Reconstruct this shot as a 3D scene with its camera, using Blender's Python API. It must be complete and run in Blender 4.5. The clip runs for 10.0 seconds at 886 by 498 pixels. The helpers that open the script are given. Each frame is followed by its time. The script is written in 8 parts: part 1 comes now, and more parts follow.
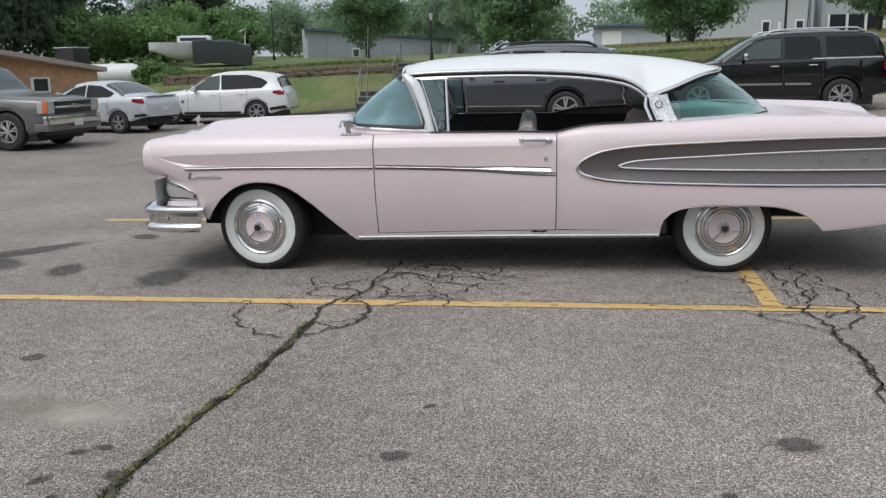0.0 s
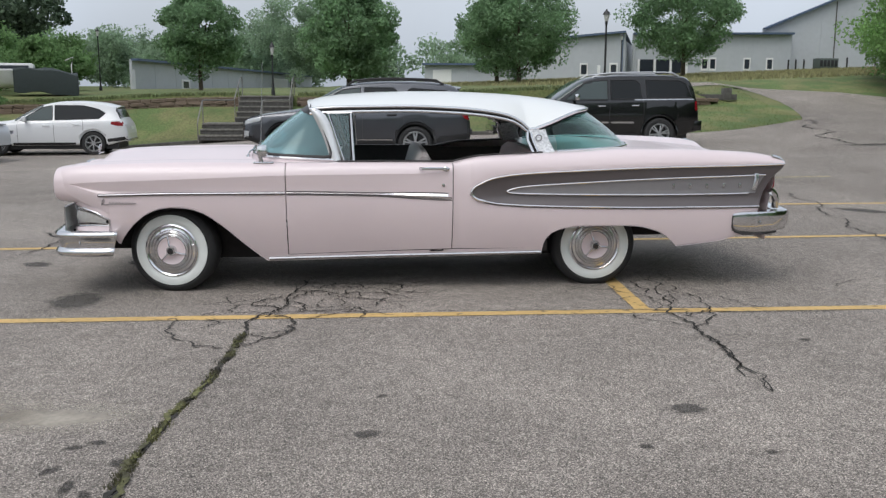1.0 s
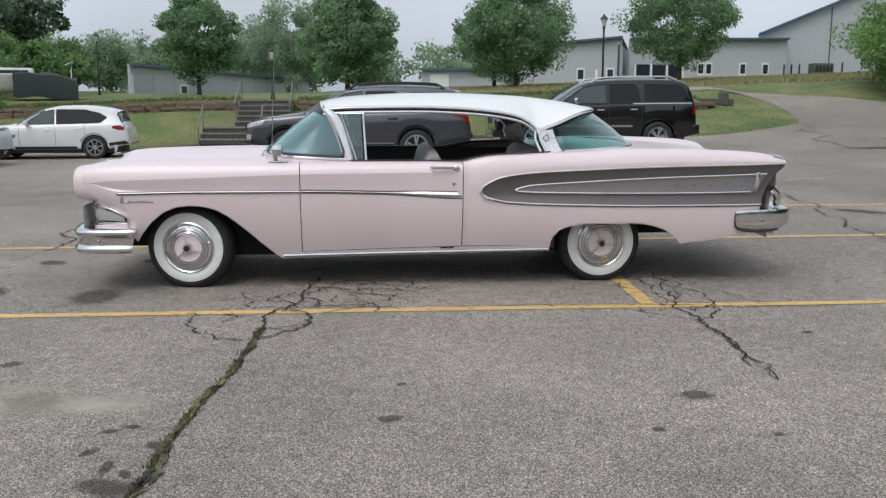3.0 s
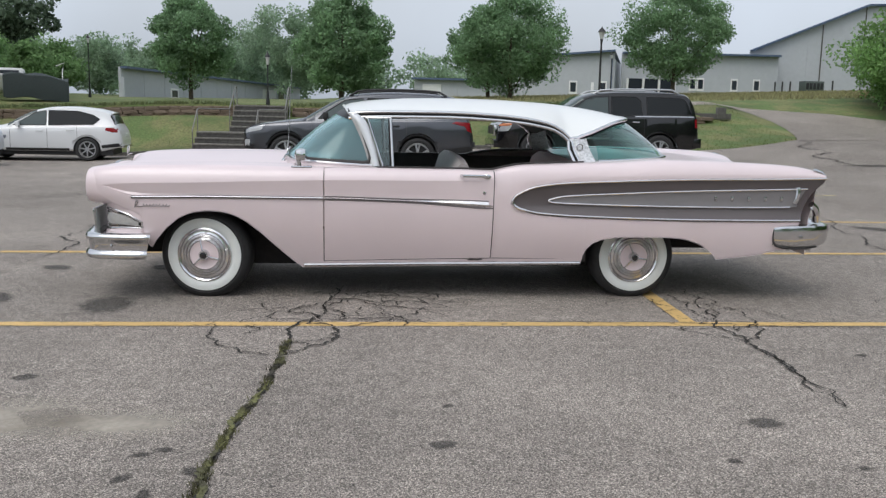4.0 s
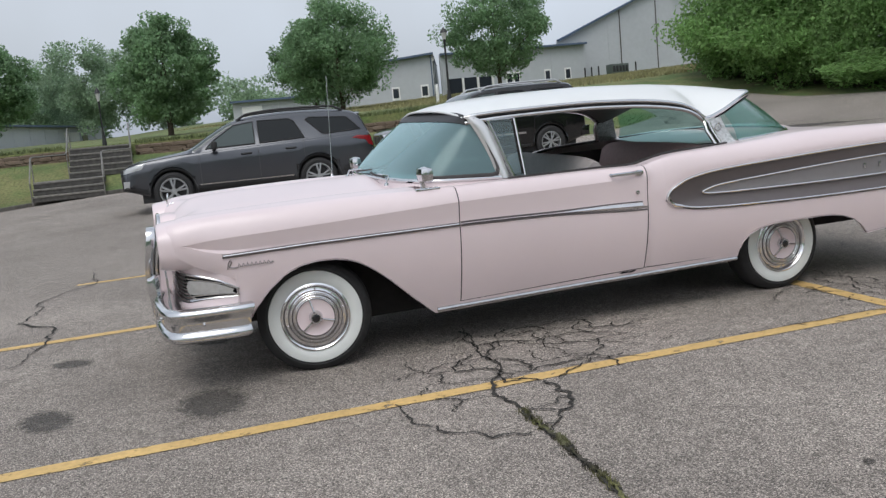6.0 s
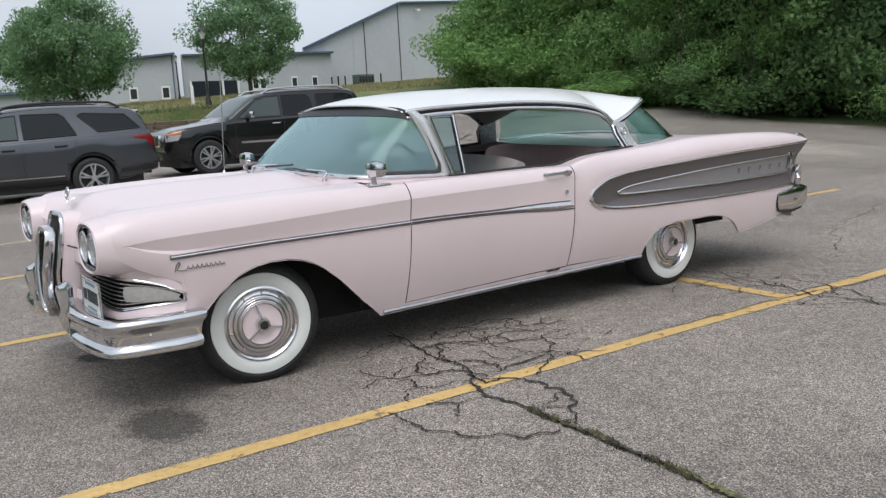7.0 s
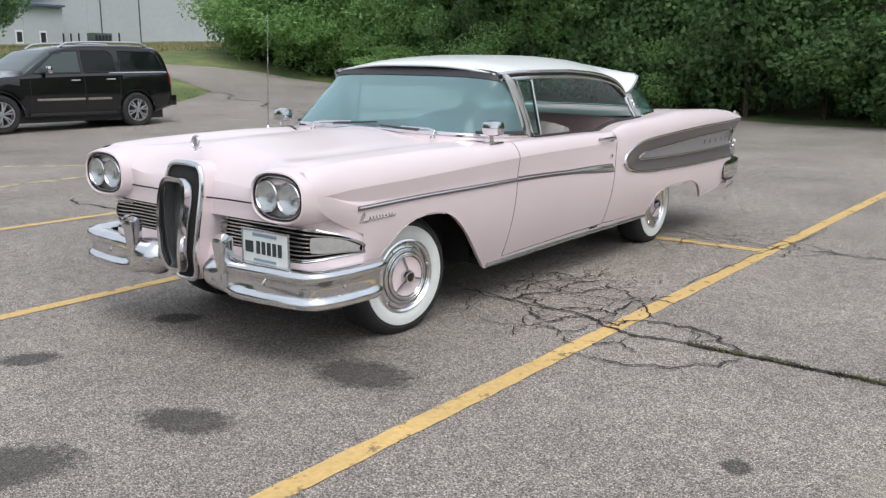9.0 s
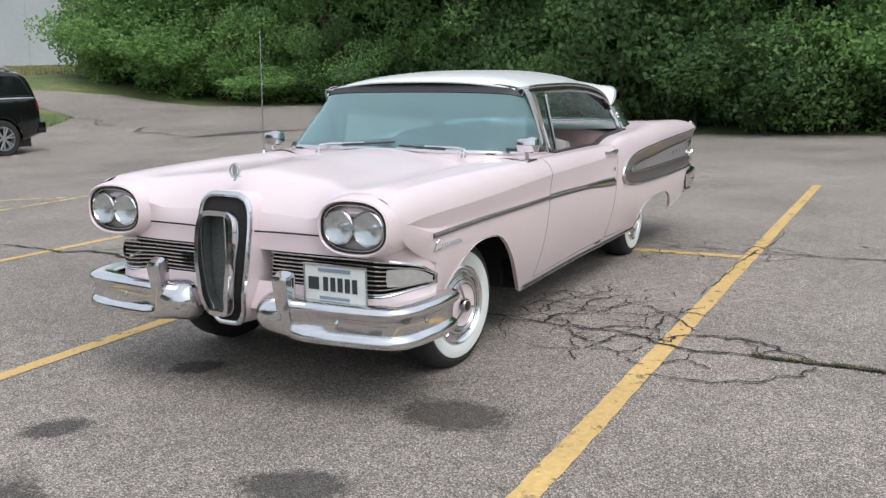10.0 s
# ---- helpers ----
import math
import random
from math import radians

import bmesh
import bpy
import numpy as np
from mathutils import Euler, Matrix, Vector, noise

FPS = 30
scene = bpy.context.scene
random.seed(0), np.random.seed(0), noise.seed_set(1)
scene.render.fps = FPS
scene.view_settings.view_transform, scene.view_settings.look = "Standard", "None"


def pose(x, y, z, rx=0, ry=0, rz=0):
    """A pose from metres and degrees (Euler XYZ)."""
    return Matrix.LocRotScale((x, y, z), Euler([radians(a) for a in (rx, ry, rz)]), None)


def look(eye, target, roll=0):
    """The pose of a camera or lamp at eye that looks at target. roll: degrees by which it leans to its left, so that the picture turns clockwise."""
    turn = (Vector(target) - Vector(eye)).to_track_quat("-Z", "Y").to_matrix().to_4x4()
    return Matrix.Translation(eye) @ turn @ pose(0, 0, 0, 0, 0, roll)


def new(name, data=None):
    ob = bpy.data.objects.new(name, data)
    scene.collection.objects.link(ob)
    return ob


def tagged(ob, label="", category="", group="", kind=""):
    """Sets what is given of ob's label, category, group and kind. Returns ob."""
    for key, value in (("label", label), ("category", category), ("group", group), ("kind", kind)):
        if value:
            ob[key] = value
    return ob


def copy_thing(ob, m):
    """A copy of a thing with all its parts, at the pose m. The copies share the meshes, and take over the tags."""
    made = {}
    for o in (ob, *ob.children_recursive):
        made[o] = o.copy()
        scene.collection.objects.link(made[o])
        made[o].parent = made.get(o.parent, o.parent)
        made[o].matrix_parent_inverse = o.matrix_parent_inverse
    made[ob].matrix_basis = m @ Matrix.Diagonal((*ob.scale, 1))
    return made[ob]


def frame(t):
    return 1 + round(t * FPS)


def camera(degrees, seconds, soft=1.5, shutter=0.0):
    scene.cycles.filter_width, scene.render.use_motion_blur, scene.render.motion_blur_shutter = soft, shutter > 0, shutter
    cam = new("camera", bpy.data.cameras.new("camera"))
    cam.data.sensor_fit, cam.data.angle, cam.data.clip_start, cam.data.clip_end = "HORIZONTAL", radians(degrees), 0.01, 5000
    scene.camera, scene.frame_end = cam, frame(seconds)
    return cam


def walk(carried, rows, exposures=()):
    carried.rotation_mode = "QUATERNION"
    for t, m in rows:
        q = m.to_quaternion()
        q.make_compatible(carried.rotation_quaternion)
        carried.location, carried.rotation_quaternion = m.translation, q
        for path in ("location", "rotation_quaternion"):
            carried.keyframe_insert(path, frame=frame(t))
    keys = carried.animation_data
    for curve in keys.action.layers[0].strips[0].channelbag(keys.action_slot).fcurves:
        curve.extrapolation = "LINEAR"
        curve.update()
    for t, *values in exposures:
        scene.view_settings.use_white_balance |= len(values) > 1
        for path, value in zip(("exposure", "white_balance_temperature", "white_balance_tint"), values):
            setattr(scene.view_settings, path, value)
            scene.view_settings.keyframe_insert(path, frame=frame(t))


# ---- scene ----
cam = camera(53.5, 10.0, 1.35)
PATH = [
    (0, (0.336, -6.627, 1.395), (0.127, -4.681, 0.987), -1.0),
    (0.5, (0.062, -6.923, 1.409), (-0.02, -4.953, 1.07), -1.0),
    (1, (-0.166, -7.241, 1.406), (0.009, -5.277, 1.071), 0.1),
    (1.5, (-0.215, -7.393, 1.388), (-0.026, -5.431, 1.052), -0.1),
    (2, (-0.234, -7.42, 1.381), (-0.05, -5.456, 1.049), -0.2),
    (3.5, (-0.375, -7.342, 1.361), (-0.182, -5.377, 1.046), 0.5),
    (4, (-0.565, -7.091, 1.338), (-0.349, -5.126, 1.037), 1.3),
    (4.5, (-0.92, -6.737, 1.34), (-0.712, -4.77, 1.044), 1.3),
    (5, (-1.402, -6.38, 1.359), (-1.186, -4.419, 1.03), -1.9),
    (5.2, (-1.586, -6.22, 1.352), (-1.365, -4.26, 1.019), -3.9),
    (6.3, (-2.655, -5.341, 1.318), (-1.878, -3.518, 1.046), -4.9),
    (6.5, (-2.844, -5.212, 1.31), (-1.973, -3.434, 1.026), -4.4),
    (7, (-3.343, -4.856, 1.338), (-2.2, -3.245, 1.025), -3.3),
    (7.5, (-3.847, -4.638, 1.344), (-2.557, -3.144, 1.022), -2.2),
    (8, (-4.277, -4.321, 1.308), (-2.918, -2.888, 0.995), -0.9),
    (8.5, (-4.675, -3.931, 1.33), (-3.208, -2.601, 1.046), 0.3),
    (9, (-5.018, -3.567, 1.339), (-3.449, -2.39, 0.949), -0.3),
    (9.5, (-5.158, -3.094, 1.343), (-3.518, -2.018, 0.953), -2.8),
    (10, (-5.308, -2.589, 1.344), (-3.561, -1.682, 0.988), -1.6),
]
walk(cam, [(t, look(eye, target, roll)) for t, eye, target, roll in PATH],
     exposures=[(0, 0.07), (1, 0.09), (4, 0.1), (6.5, 0.06), (7.2, 0.24), (8, 0.38), (10, 0.41)])

# ---- world and light: a bright overcast sky ----
world = bpy.data.worlds.new("overcast")
scene.world = world
world.use_nodes = True
wn, wl = world.node_tree.nodes, world.node_tree.links
sky = wn.new("ShaderNodeTexSky")
sky.sky_type, sky.sun_disc = "NISHITA", False
sky.sun_elevation, sky.sun_rotation = radians(52), radians(-150)
sky.air_density, sky.dust_density = 1.0, 4.0
grey = wn.new("ShaderNodeHueSaturation")
grey.inputs["Saturation"].default_value = 0.22
cloud = wn.new("ShaderNodeTexNoise")
cloud.inputs["Scale"].default_value = 2.6
cloud.inputs["Detail"].default_value = 5
cramp = wn.new("ShaderNodeMapRange")
cramp.inputs["From Min"].default_value, cramp.inputs["From Max"].default_value = 0.3, 0.7
cramp.inputs["To Min"].default_value, cramp.inputs["To Max"].default_value = 0.35, 0.75
deck_mix = wn.new("ShaderNodeMix")
deck_mix.data_type = "RGBA"
deck_mix.inputs["B"].default_value = (5.7, 6.42, 7.5, 1)
wl.new(sky.outputs[0], grey.inputs["Color"])
wl.new(cloud.outputs["Fac"], cramp.inputs["Value"])
wl.new(cramp.outputs[0], deck_mix.inputs["Factor"])
wl.new(grey.outputs[0], deck_mix.inputs["A"])
# an overcast sky is brightest overhead and duller towards the horizon
way, axes, climb, dome = (wn.new(k) for k in ("ShaderNodeTexCoord", "ShaderNodeSeparateXYZ", "ShaderNodeMapRange", "ShaderNodeMix"))
climb.inputs["From Min"].default_value, climb.inputs["From Max"].default_value = 0.0, 0.75
climb.inputs["To Min"].default_value, climb.inputs["To Max"].default_value = 0.87, 1.1
dome.data_type, dome.blend_type = "RGBA", "MULTIPLY"
dome.inputs["Factor"].default_value = 1
wl.new(way.outputs["Generated"], axes.inputs[0])
wl.new(axes.outputs["Z"], climb.inputs["Value"])
wl.new(deck_mix.outputs["Result"], dome.inputs["A"])
wl.new(climb.outputs[0], dome.inputs["B"])
wl.new(dome.outputs["Result"], wn["Background"].inputs["Color"])
wn["Background"].inputs["Strength"].default_value = 0.135

sun_data = bpy.data.lights.new("sun", "SUN")
sun_data.energy, sun_data.angle, sun_data.color = 0.9, radians(35), (1.0, 0.97, 0.93)
sun_lamp = new("sun", sun_data)
sun_lamp.matrix_world = look((-6, -10, 20), (0, 0, 0))


# ---- materials ----
def material(name, colour, rough=0.5, metal=0.0, grain=0.0, scale=20.0, blotch=0.0, blotch_scale=1.5, bump=0.0, bump_scale=60.0, coat=0.0, second=None, rand=0.0, spec=0.5):
    m = bpy.data.materials.new(name)
    m.use_nodes = True
    n, l = m.node_tree.nodes, m.node_tree.links
    b = n["Principled BSDF"]
    b.inputs["Roughness"].default_value, b.inputs["Metallic"].default_value = rough, metal
    b.inputs["Coat Weight"].default_value, b.inputs["Coat Roughness"].default_value = coat, 0.06
    b.inputs["Specular IOR Level"].default_value = spec
    b.inputs["Base Color"].default_value = (*colour, 1)
    tc = n.new("ShaderNodeTexCoord")
    out = None
    if second is not None or grain or blotch or rand:
        rgb = n.new("ShaderNodeRGB")
        rgb.outputs[0].default_value = (*colour, 1)
        out = rgb.outputs[0]
    if second is not None:
        t = n.new("ShaderNodeTexNoise")
        t.inputs["Scale"].default_value, t.inputs["Detail"].default_value = blotch_scale * 2.3, 6
        r = n.new("ShaderNodeMapRange")
        r.inputs["From Min"].default_value, r.inputs["From Max"].default_value = 0.42, 0.6
        mix = n.new("ShaderNodeMix")
        mix.data_type = "RGBA"
        mix.inputs["B"].default_value = (*second, 1)
        l.new(tc.outputs["Object"], t.inputs["Vector"])
        l.new(t.outputs["Fac"], r.inputs["Value"])
        l.new(r.outputs[0], mix.inputs["Factor"])
        l.new(out, mix.inputs["A"])
        out = mix.outputs["Result"]

    def vary(out, sc, amount, detail):
        t = n.new("ShaderNodeTexNoise")
        t.inputs["Scale"].default_value, t.inputs["Detail"].default_value = sc, detail
        r = n.new("ShaderNodeMapRange")
        r.inputs["From Min"].default_value, r.inputs["From Max"].default_value = 0.25, 0.75
        r.inputs["To Min"].default_value, r.inputs["To Max"].default_value = 1 - amount, 1 + amount
        mul = n.new("ShaderNodeMix")
        mul.data_type, mul.blend_type = "RGBA", "MULTIPLY"
        mul.inputs["Factor"].default_value = 1
        l.new(tc.outputs["Object"], t.inputs["Vector"])
        l.new(t.outputs["Fac"], r.inputs["Value"])
        l.new(out, mul.inputs["A"])
        l.new(r.outputs[0], mul.inputs["B"])
        return mul.outputs["Result"]

    if blotch:
        out = vary(out, blotch_scale, blotch, 5)
    if grain:
        out = vary(out, scale, grain, 3)
    if rand:
        oi = n.new("ShaderNodeNewGeometry")
        r = n.new("ShaderNodeMapRange")
        r.inputs["To Min"].default_value, r.inputs["To Max"].default_value = 1 - rand, 1 + rand
        mul = n.new("ShaderNodeMix")
        mul.data_type, mul.blend_type = "RGBA", "MULTIPLY"
        mul.inputs["Factor"].default_value = 1
        l.new(oi.outputs["Random Per Island"], r.inputs["Value"])
        l.new(out, mul.inputs["A"])
        l.new(r.outputs[0], mul.inputs["B"])
        out = mul.outputs["Result"]
    if out is not None:
        l.new(out, b.inputs["Base Color"])
    if bump:
        t = n.new("ShaderNodeTexNoise")
        t.inputs["Scale"].default_value, t.inputs["Detail"].default_value = bump_scale, 4
        bp = n.new("ShaderNodeBump")
        bp.inputs["Strength"].default_value, bp.inputs["Distance"].default_value = bump, 0.01
        l.new(tc.outputs["Object"], t.inputs["Vector"])
        l.new(t.outputs["Fac"], bp.inputs["Height"])
        l.new(bp.outputs[0], b.inputs["Normal"])
    return m


def glass(name, tint, gloss=1.5, rough=0.0, sheen=(1, 1, 1), film=0.0, haze=None):
    """Tinted glass, with an optional thin diffuse film over it."""
    m = bpy.data.materials.new(name)
    m.use_nodes = True
    n, l = m.node_tree.nodes, m.node_tree.links
    n.remove(n["Principled BSDF"])
    tr, gl, mix, lw, power, fr = (n.new(k) for k in ("ShaderNodeBsdfTransparent", "ShaderNodeBsdfGlossy", "ShaderNodeMixShader", "ShaderNodeLayerWeight", "ShaderNodeMath", "ShaderNodeMapRange"))
    tr.inputs["Color"].default_value = (*tint, 1)
    gl.inputs["Roughness"].default_value = rough
    lw.inputs["Blend"].default_value = 0.5
    power.operation = "POWER"
    power.inputs[1].default_value = 3.2
    fr.inputs["To Min"].default_value, fr.inputs["To Max"].default_value = ((gloss - 1) / (gloss + 1)) ** 2, 1.0
    l.new(lw.outputs["Facing"], power.inputs[0])
    l.new(power.outputs[0], fr.inputs["Value"])
    l.new(fr.outputs[0], mix.inputs["Fac"])
    l.new(tr.outputs[0], mix.inputs[1])
    l.new(gl.outputs[0], mix.inputs[2])
    gl.inputs["Color"].default_value = (*sheen, 1)
    film_bsdf, top = n.new("ShaderNodeBsdfDiffuse"), n.new("ShaderNodeMixShader")
    film_bsdf.inputs["Color"].default_value = (*(haze or [0.25 + 0.35 * c for c in tint]), 1)
    top.inputs["Fac"].default_value = film
    l.new(mix.outputs[0], top.inputs[1])
    l.new(film_bsdf.outputs[0], top.inputs[2])
    l.new(top.outputs[0], n["Material Output"].inputs["Surface"])
    return m


def asphalt_material():
    m = material("asphalt", (0.292, 0.256, 0.226), 0.9, grain=0.0, blotch=0.16, blotch_scale=0.7)
    n, l = m.node_tree.nodes, m.node_tree.links
    b = n["Principled BSDF"]
    base = b.inputs["Base Color"].links[0].from_socket
    tc = n.new("ShaderNodeTexCoord")

    def layer(node, sock, lo, hi, a, c, blend, src):
        r = n.new("ShaderNodeMapRange")
        r.inputs["From Min"].default_value, r.inputs["From Max"].default_value = lo, hi
        r.inputs["To Min"].default_value, r.inputs["To Max"].default_value = a, c
        mul = n.new("ShaderNodeMix")
        mul.data_type, mul.blend_type = "RGBA", blend
        mul.inputs["Factor"].default_value = 1
        l.new(tc.outputs["Object"], node.inputs["Vector"])
        l.new(node.outputs[sock], r.inputs["Value"])
        l.new(src, mul.inputs["A"])
        l.new(r.outputs[0], mul.inputs["B"])
        return mul.outputs["Result"]

    v = n.new("ShaderNodeTexVoronoi")
    v.inputs["Scale"].default_value = 150
    sep = n.new("ShaderNodeTexNoise")
    sep.inputs["Scale"].default_value, sep.inputs["Detail"].default_value = 175, 2
    mid = n.new("ShaderNodeTexNoise")
    mid.inputs["Scale"].default_value, mid.inputs["Detail"].default_value = 9, 4
    big = n.new("ShaderNodeTexNoise")
    big.inputs["Scale"].default_value, big.inputs["Detail"].default_value = 0.18, 4
    out = layer(v, "Distance", 0.1, 0.7, 1.38, 0.62, "MULTIPLY", base)
    out = layer(sep, "Fac", 0.36, 0.66, 0.38, 1.76, "MULTIPLY", out)
    chip = n.new("ShaderNodeTexVoronoi")
    chip.inputs["Scale"].default_value = 125
    out = layer(chip, "Color", 0.2, 0.8, 0.62, 1.38, "MULTIPLY", out)
    out = layer(mid, "Fac", 0.35, 0.65, 0.9, 1.1, "MULTIPLY", out)
    out = layer(big, "Fac", 0.35, 0.65, 0.85, 1.12, "MULTIPLY", out)
    spots = n.new("ShaderNodeTexVoronoi")
    spots.inputs["Scale"].default_value = 7
    out = layer(spots, "Distance", 0.03, 0.07, 0.45, 1.0, "MULTIPLY", out)
    l.new(out, b.inputs["Base Color"])
    bp = n.new("ShaderNodeBump")
    bp.inputs["Strength"].default_value, bp.inputs["Distance"].default_value = 0.7, 0.006
    l.new(v.outputs["Distance"], bp.inputs["Height"])
    l.new(bp.outputs[0], b.inputs["Normal"])
    return m


def worn_material(name, colour, scale, lo, hi, rough=0.7, radial=False):
    """A coat that has worn through, in a ragged pattern, to what lies below it."""
    m = material(name, colour, rough, grain=0.14, scale=40, blotch=0.12, blotch_scale=2)
    n, l = m.node_tree.nodes, m.node_tree.links
    tc, t, r, mix, tr = (n.new(k) for k in ("ShaderNodeTexCoord", "ShaderNodeTexNoise", "ShaderNodeMapRange", "ShaderNodeMixShader", "ShaderNodeBsdfTransparent"))
    t.inputs["Scale"].default_value, t.inputs["Detail"].default_value, t.inputs["Roughness"].default_value = scale, 8, 0.7
    r.inputs["From Min"].default_value, r.inputs["From Max"].default_value = lo, hi
    l.new(tc.outputs["Object"], t.inputs["Vector"])
    src = t.outputs["Fac"]
    if radial:
        g = n.new("ShaderNodeTexGradient")
        g.gradient_type = "SPHERICAL"
        mp = n.new("ShaderNodeMapping")
        mp.inputs["Location"].default_value, mp.inputs["Scale"].default_value = (-1, -1, 0), (2, 2, 0)
        add = n.new("ShaderNodeMath")
        l.new(tc.outputs["Generated"], mp.inputs["Vector"])
        l.new(mp.outputs[0], g.inputs["Vector"])
        l.new(g.outputs["Fac"], add.inputs[0])
        l.new(src, add.inputs[1])
        src = add.outputs[0]
    r.inputs["To Max"].default_value = 0.63 if radial else 1.0
    l.new(src, r.inputs["Value"])
    l.new(r.outputs[0], mix.inputs["Fac"])
    l.new(tr.outputs[0], mix.inputs[1])
    l.new(n["Principled BSDF"].outputs[0], mix.inputs[2])
    l.new(mix.outputs[0], n["Material Output"].inputs["Surface"])
    return m


def leaf_material(name, colour, rand=0.35):
    m = material(name, colour, 0.55, rand=rand, blotch=0.35, blotch_scale=0.55, spec=0.15)
    n, l = m.node_tree.nodes, m.node_tree.links
    b = n["Principled BSDF"]
    tl, add = n.new("ShaderNodeBsdfTranslucent"), n.new("ShaderNodeMixShader")
    add.inputs["Fac"].default_value = 0.55
    l.new(b.inputs["Base Color"].links[0].from_socket, tl.inputs["Color"])
    l.new(b.outputs[0], add.inputs[1])
    l.new(tl.outputs[0], add.inputs[2])
    l.new(add.outputs[0], n["Material Output"].inputs["Surface"])
    return m


ASPHALT = asphalt_material()
YELLOW = worn_material("yellow road paint", (0.61, 0.41, 0.16), 11, 0.31, 0.43)
PALE_YELLOW = worn_material("faded road paint", (0.5, 0.42, 0.22), 9, 0.40, 0.52)
STAIN = worn_material("oil stain", (0.085, 0.078, 0.07), 26, 0.72, 1.0, 0.75, True)
SAND = worn_material("pale dusty sand", (0.50, 0.45, 0.38), 6, 0.62, 1.35, 0.9, True)
PIT = worn_material("dark pitted asphalt", (0.06, 0.055, 0.05), 30, 0.8, 1.1, 0.85, True)
CRACK = material("crack filled with dirt", (0.035, 0.032, 0.028), 0.95, grain=0.4, scale=30)
MOSS = material("moss and weeds in a crack", (0.15, 0.15, 0.06), 0.95, grain=0.5, scale=50, second=(0.05, 0.045, 0.035), blotch_scale=2)
GRASS_GROUND = material("lawn", (0.10, 0.147, 0.046), 0.95, grain=0.35, scale=14, blotch=0.3, blotch_scale=0.35, bump=0.6, bump_scale=25, second=(0.168, 0.17, 0.07))
GRASS_BLADE = material("grass blades", (0.15, 0.19, 0.062), 0.8, rand=0.25)
EDGE_BLADE = material("dull long grass", (0.125, 0.155, 0.06), 0.8, rand=0.4)
DRY_BLADE = material("dry tall grass", (0.25, 0.235, 0.115), 0.8, rand=0.4)
KERB = material("weathered dark kerb", (0.09, 0.085, 0.075), 0.9, grain=0.3, scale=8)
STONE = material("brown field stone", (0.16, 0.12, 0.09), 0.9, grain=0.3, scale=12, rand=0.35, bump=0.5)
TREAD = material("pale timber edge", (0.21, 0.20, 0.18), 0.9, grain=0.3, scale=9, rand=0.2)
TIMBER = material("weathered grey timber", (0.105, 0.10, 0.093), 0.9, grain=0.3, scale=9, rand=0.25)
RAIL = material("weathered galvanised rail", (0.24, 0.23, 0.215), 0.5, 0.5, grain=0.3)
SIDING = material("pale grey metal siding", (0.435, 0.455, 0.48), 0.6, grain=0.04, scale=3, blotch=0.06, blotch_scale=0.2)
BLUE_TRIM = material("blue-grey roof trim", (0.075, 0.11, 0.175), 0.5, grain=0.1)
WHITE_TRIM = material("white painted trim", (0.75, 0.75, 0.74), 0.5, grain=0.05)
DARK_PANE = material("dark window pane", (0.03, 0.035, 0.045), 0.1, spec=0.6)
WOOD_WALL = material("orange cedar boards", (0.50, 0.29, 0.165), 0.8, grain=0.2, scale=6, blotch=0.15, rand=0.15)
ROOF_GREY = material("pale brown roof edge", (0.42, 0.34, 0.30), 0.8, grain=0.15)
BLACK_METAL = material("black painted metal", (0.02, 0.02, 0.022), 0.5, grain=0.2)
LAMP_GLASS = material("frosted lamp glass", (0.5, 0.5, 0.48), 0.4)
TANK_WHITE = material("white painted steel tank", (0.72, 0.72, 0.72), 0.45, grain=0.05, blotch=0.08)
UNIT_GREEN = material("grey-green painted steel", (0.09, 0.11, 0.10), 0.5, grain=0.1)
TARP = material("dark green tarpaulin", (0.022, 0.032, 0.032), 0.7, grain=0.2, bump=0.3, bump_scale=6)
BARK = material("grey-brown bark", (0.10, 0.08, 0.06), 0.95, grain=0.4, scale=14, bump=0.8, bump_scale=18)
LEAF_MAPLE = leaf_material("maple leaves", (0.23, 0.358, 0.195), 0.2)
LEAF_WOODS = leaf_material("woodland leaves", (0.178, 0.305, 0.115), 0.22)
# Woodland leaves again, with the shade of the understorey put into the colour.
LEAF_SHADED = leaf_material("woodland leaves darkened for shade", (0.125, 0.215, 0.088), 0.25)
LEAF_THICKET = leaf_material("mid green thicket leaves", (0.185, 0.305, 0.125), 0.22)
# Bright shrub foliage, its colour lightened further for light from the open sky.
LEAF_BRIGHT_LIT = leaf_material("bright shrub leaves, lightened for open sky", (0.24, 0.395, 0.145), 0.22)
LEAF_DARK = leaf_material("dark spruce foliage", (0.13, 0.18, 0.12), 0.35)
# The haze of distance is put into these paler, greyer leaves.
LEAF_FAR_HAZE = leaf_material("distant leaves paled for haze", (0.29, 0.395, 0.26), 0.15)


# ---- building blocks ----
def thing(name, label, category, place=(0, 0, 0), turn=0.0, group="", kind=""):
    ob = new(name)
    ob.empty_display_size = 0.2
    ob.matrix_basis = pose(*place, 0, 0, turn)
    return tagged(ob, label, category, group, kind)


def part(name, bm, mat, parent=None, label="", sharp=35):
    """Links a bmesh, or (vertices, faces), as one mesh object under a thing or a part."""
    me = bpy.data.meshes.new(name)
    if isinstance(bm, tuple):
        me.from_pydata([tuple(map(float, v)) for v in bm[0]], [], bm[1])
        me.update()
    else:
        bmesh.ops.recalc_face_normals(bm, faces=bm.faces)
        bm.to_mesh(me)
        bm.free()
    me.materials.append(mat)
    if sharp:
        me.shade_smooth()
        me.set_sharp_from_angle(angle=radians(sharp))
    ob = new(name, me)
    ob.parent = parent
    if label:
        ob["label"] = label
    return ob


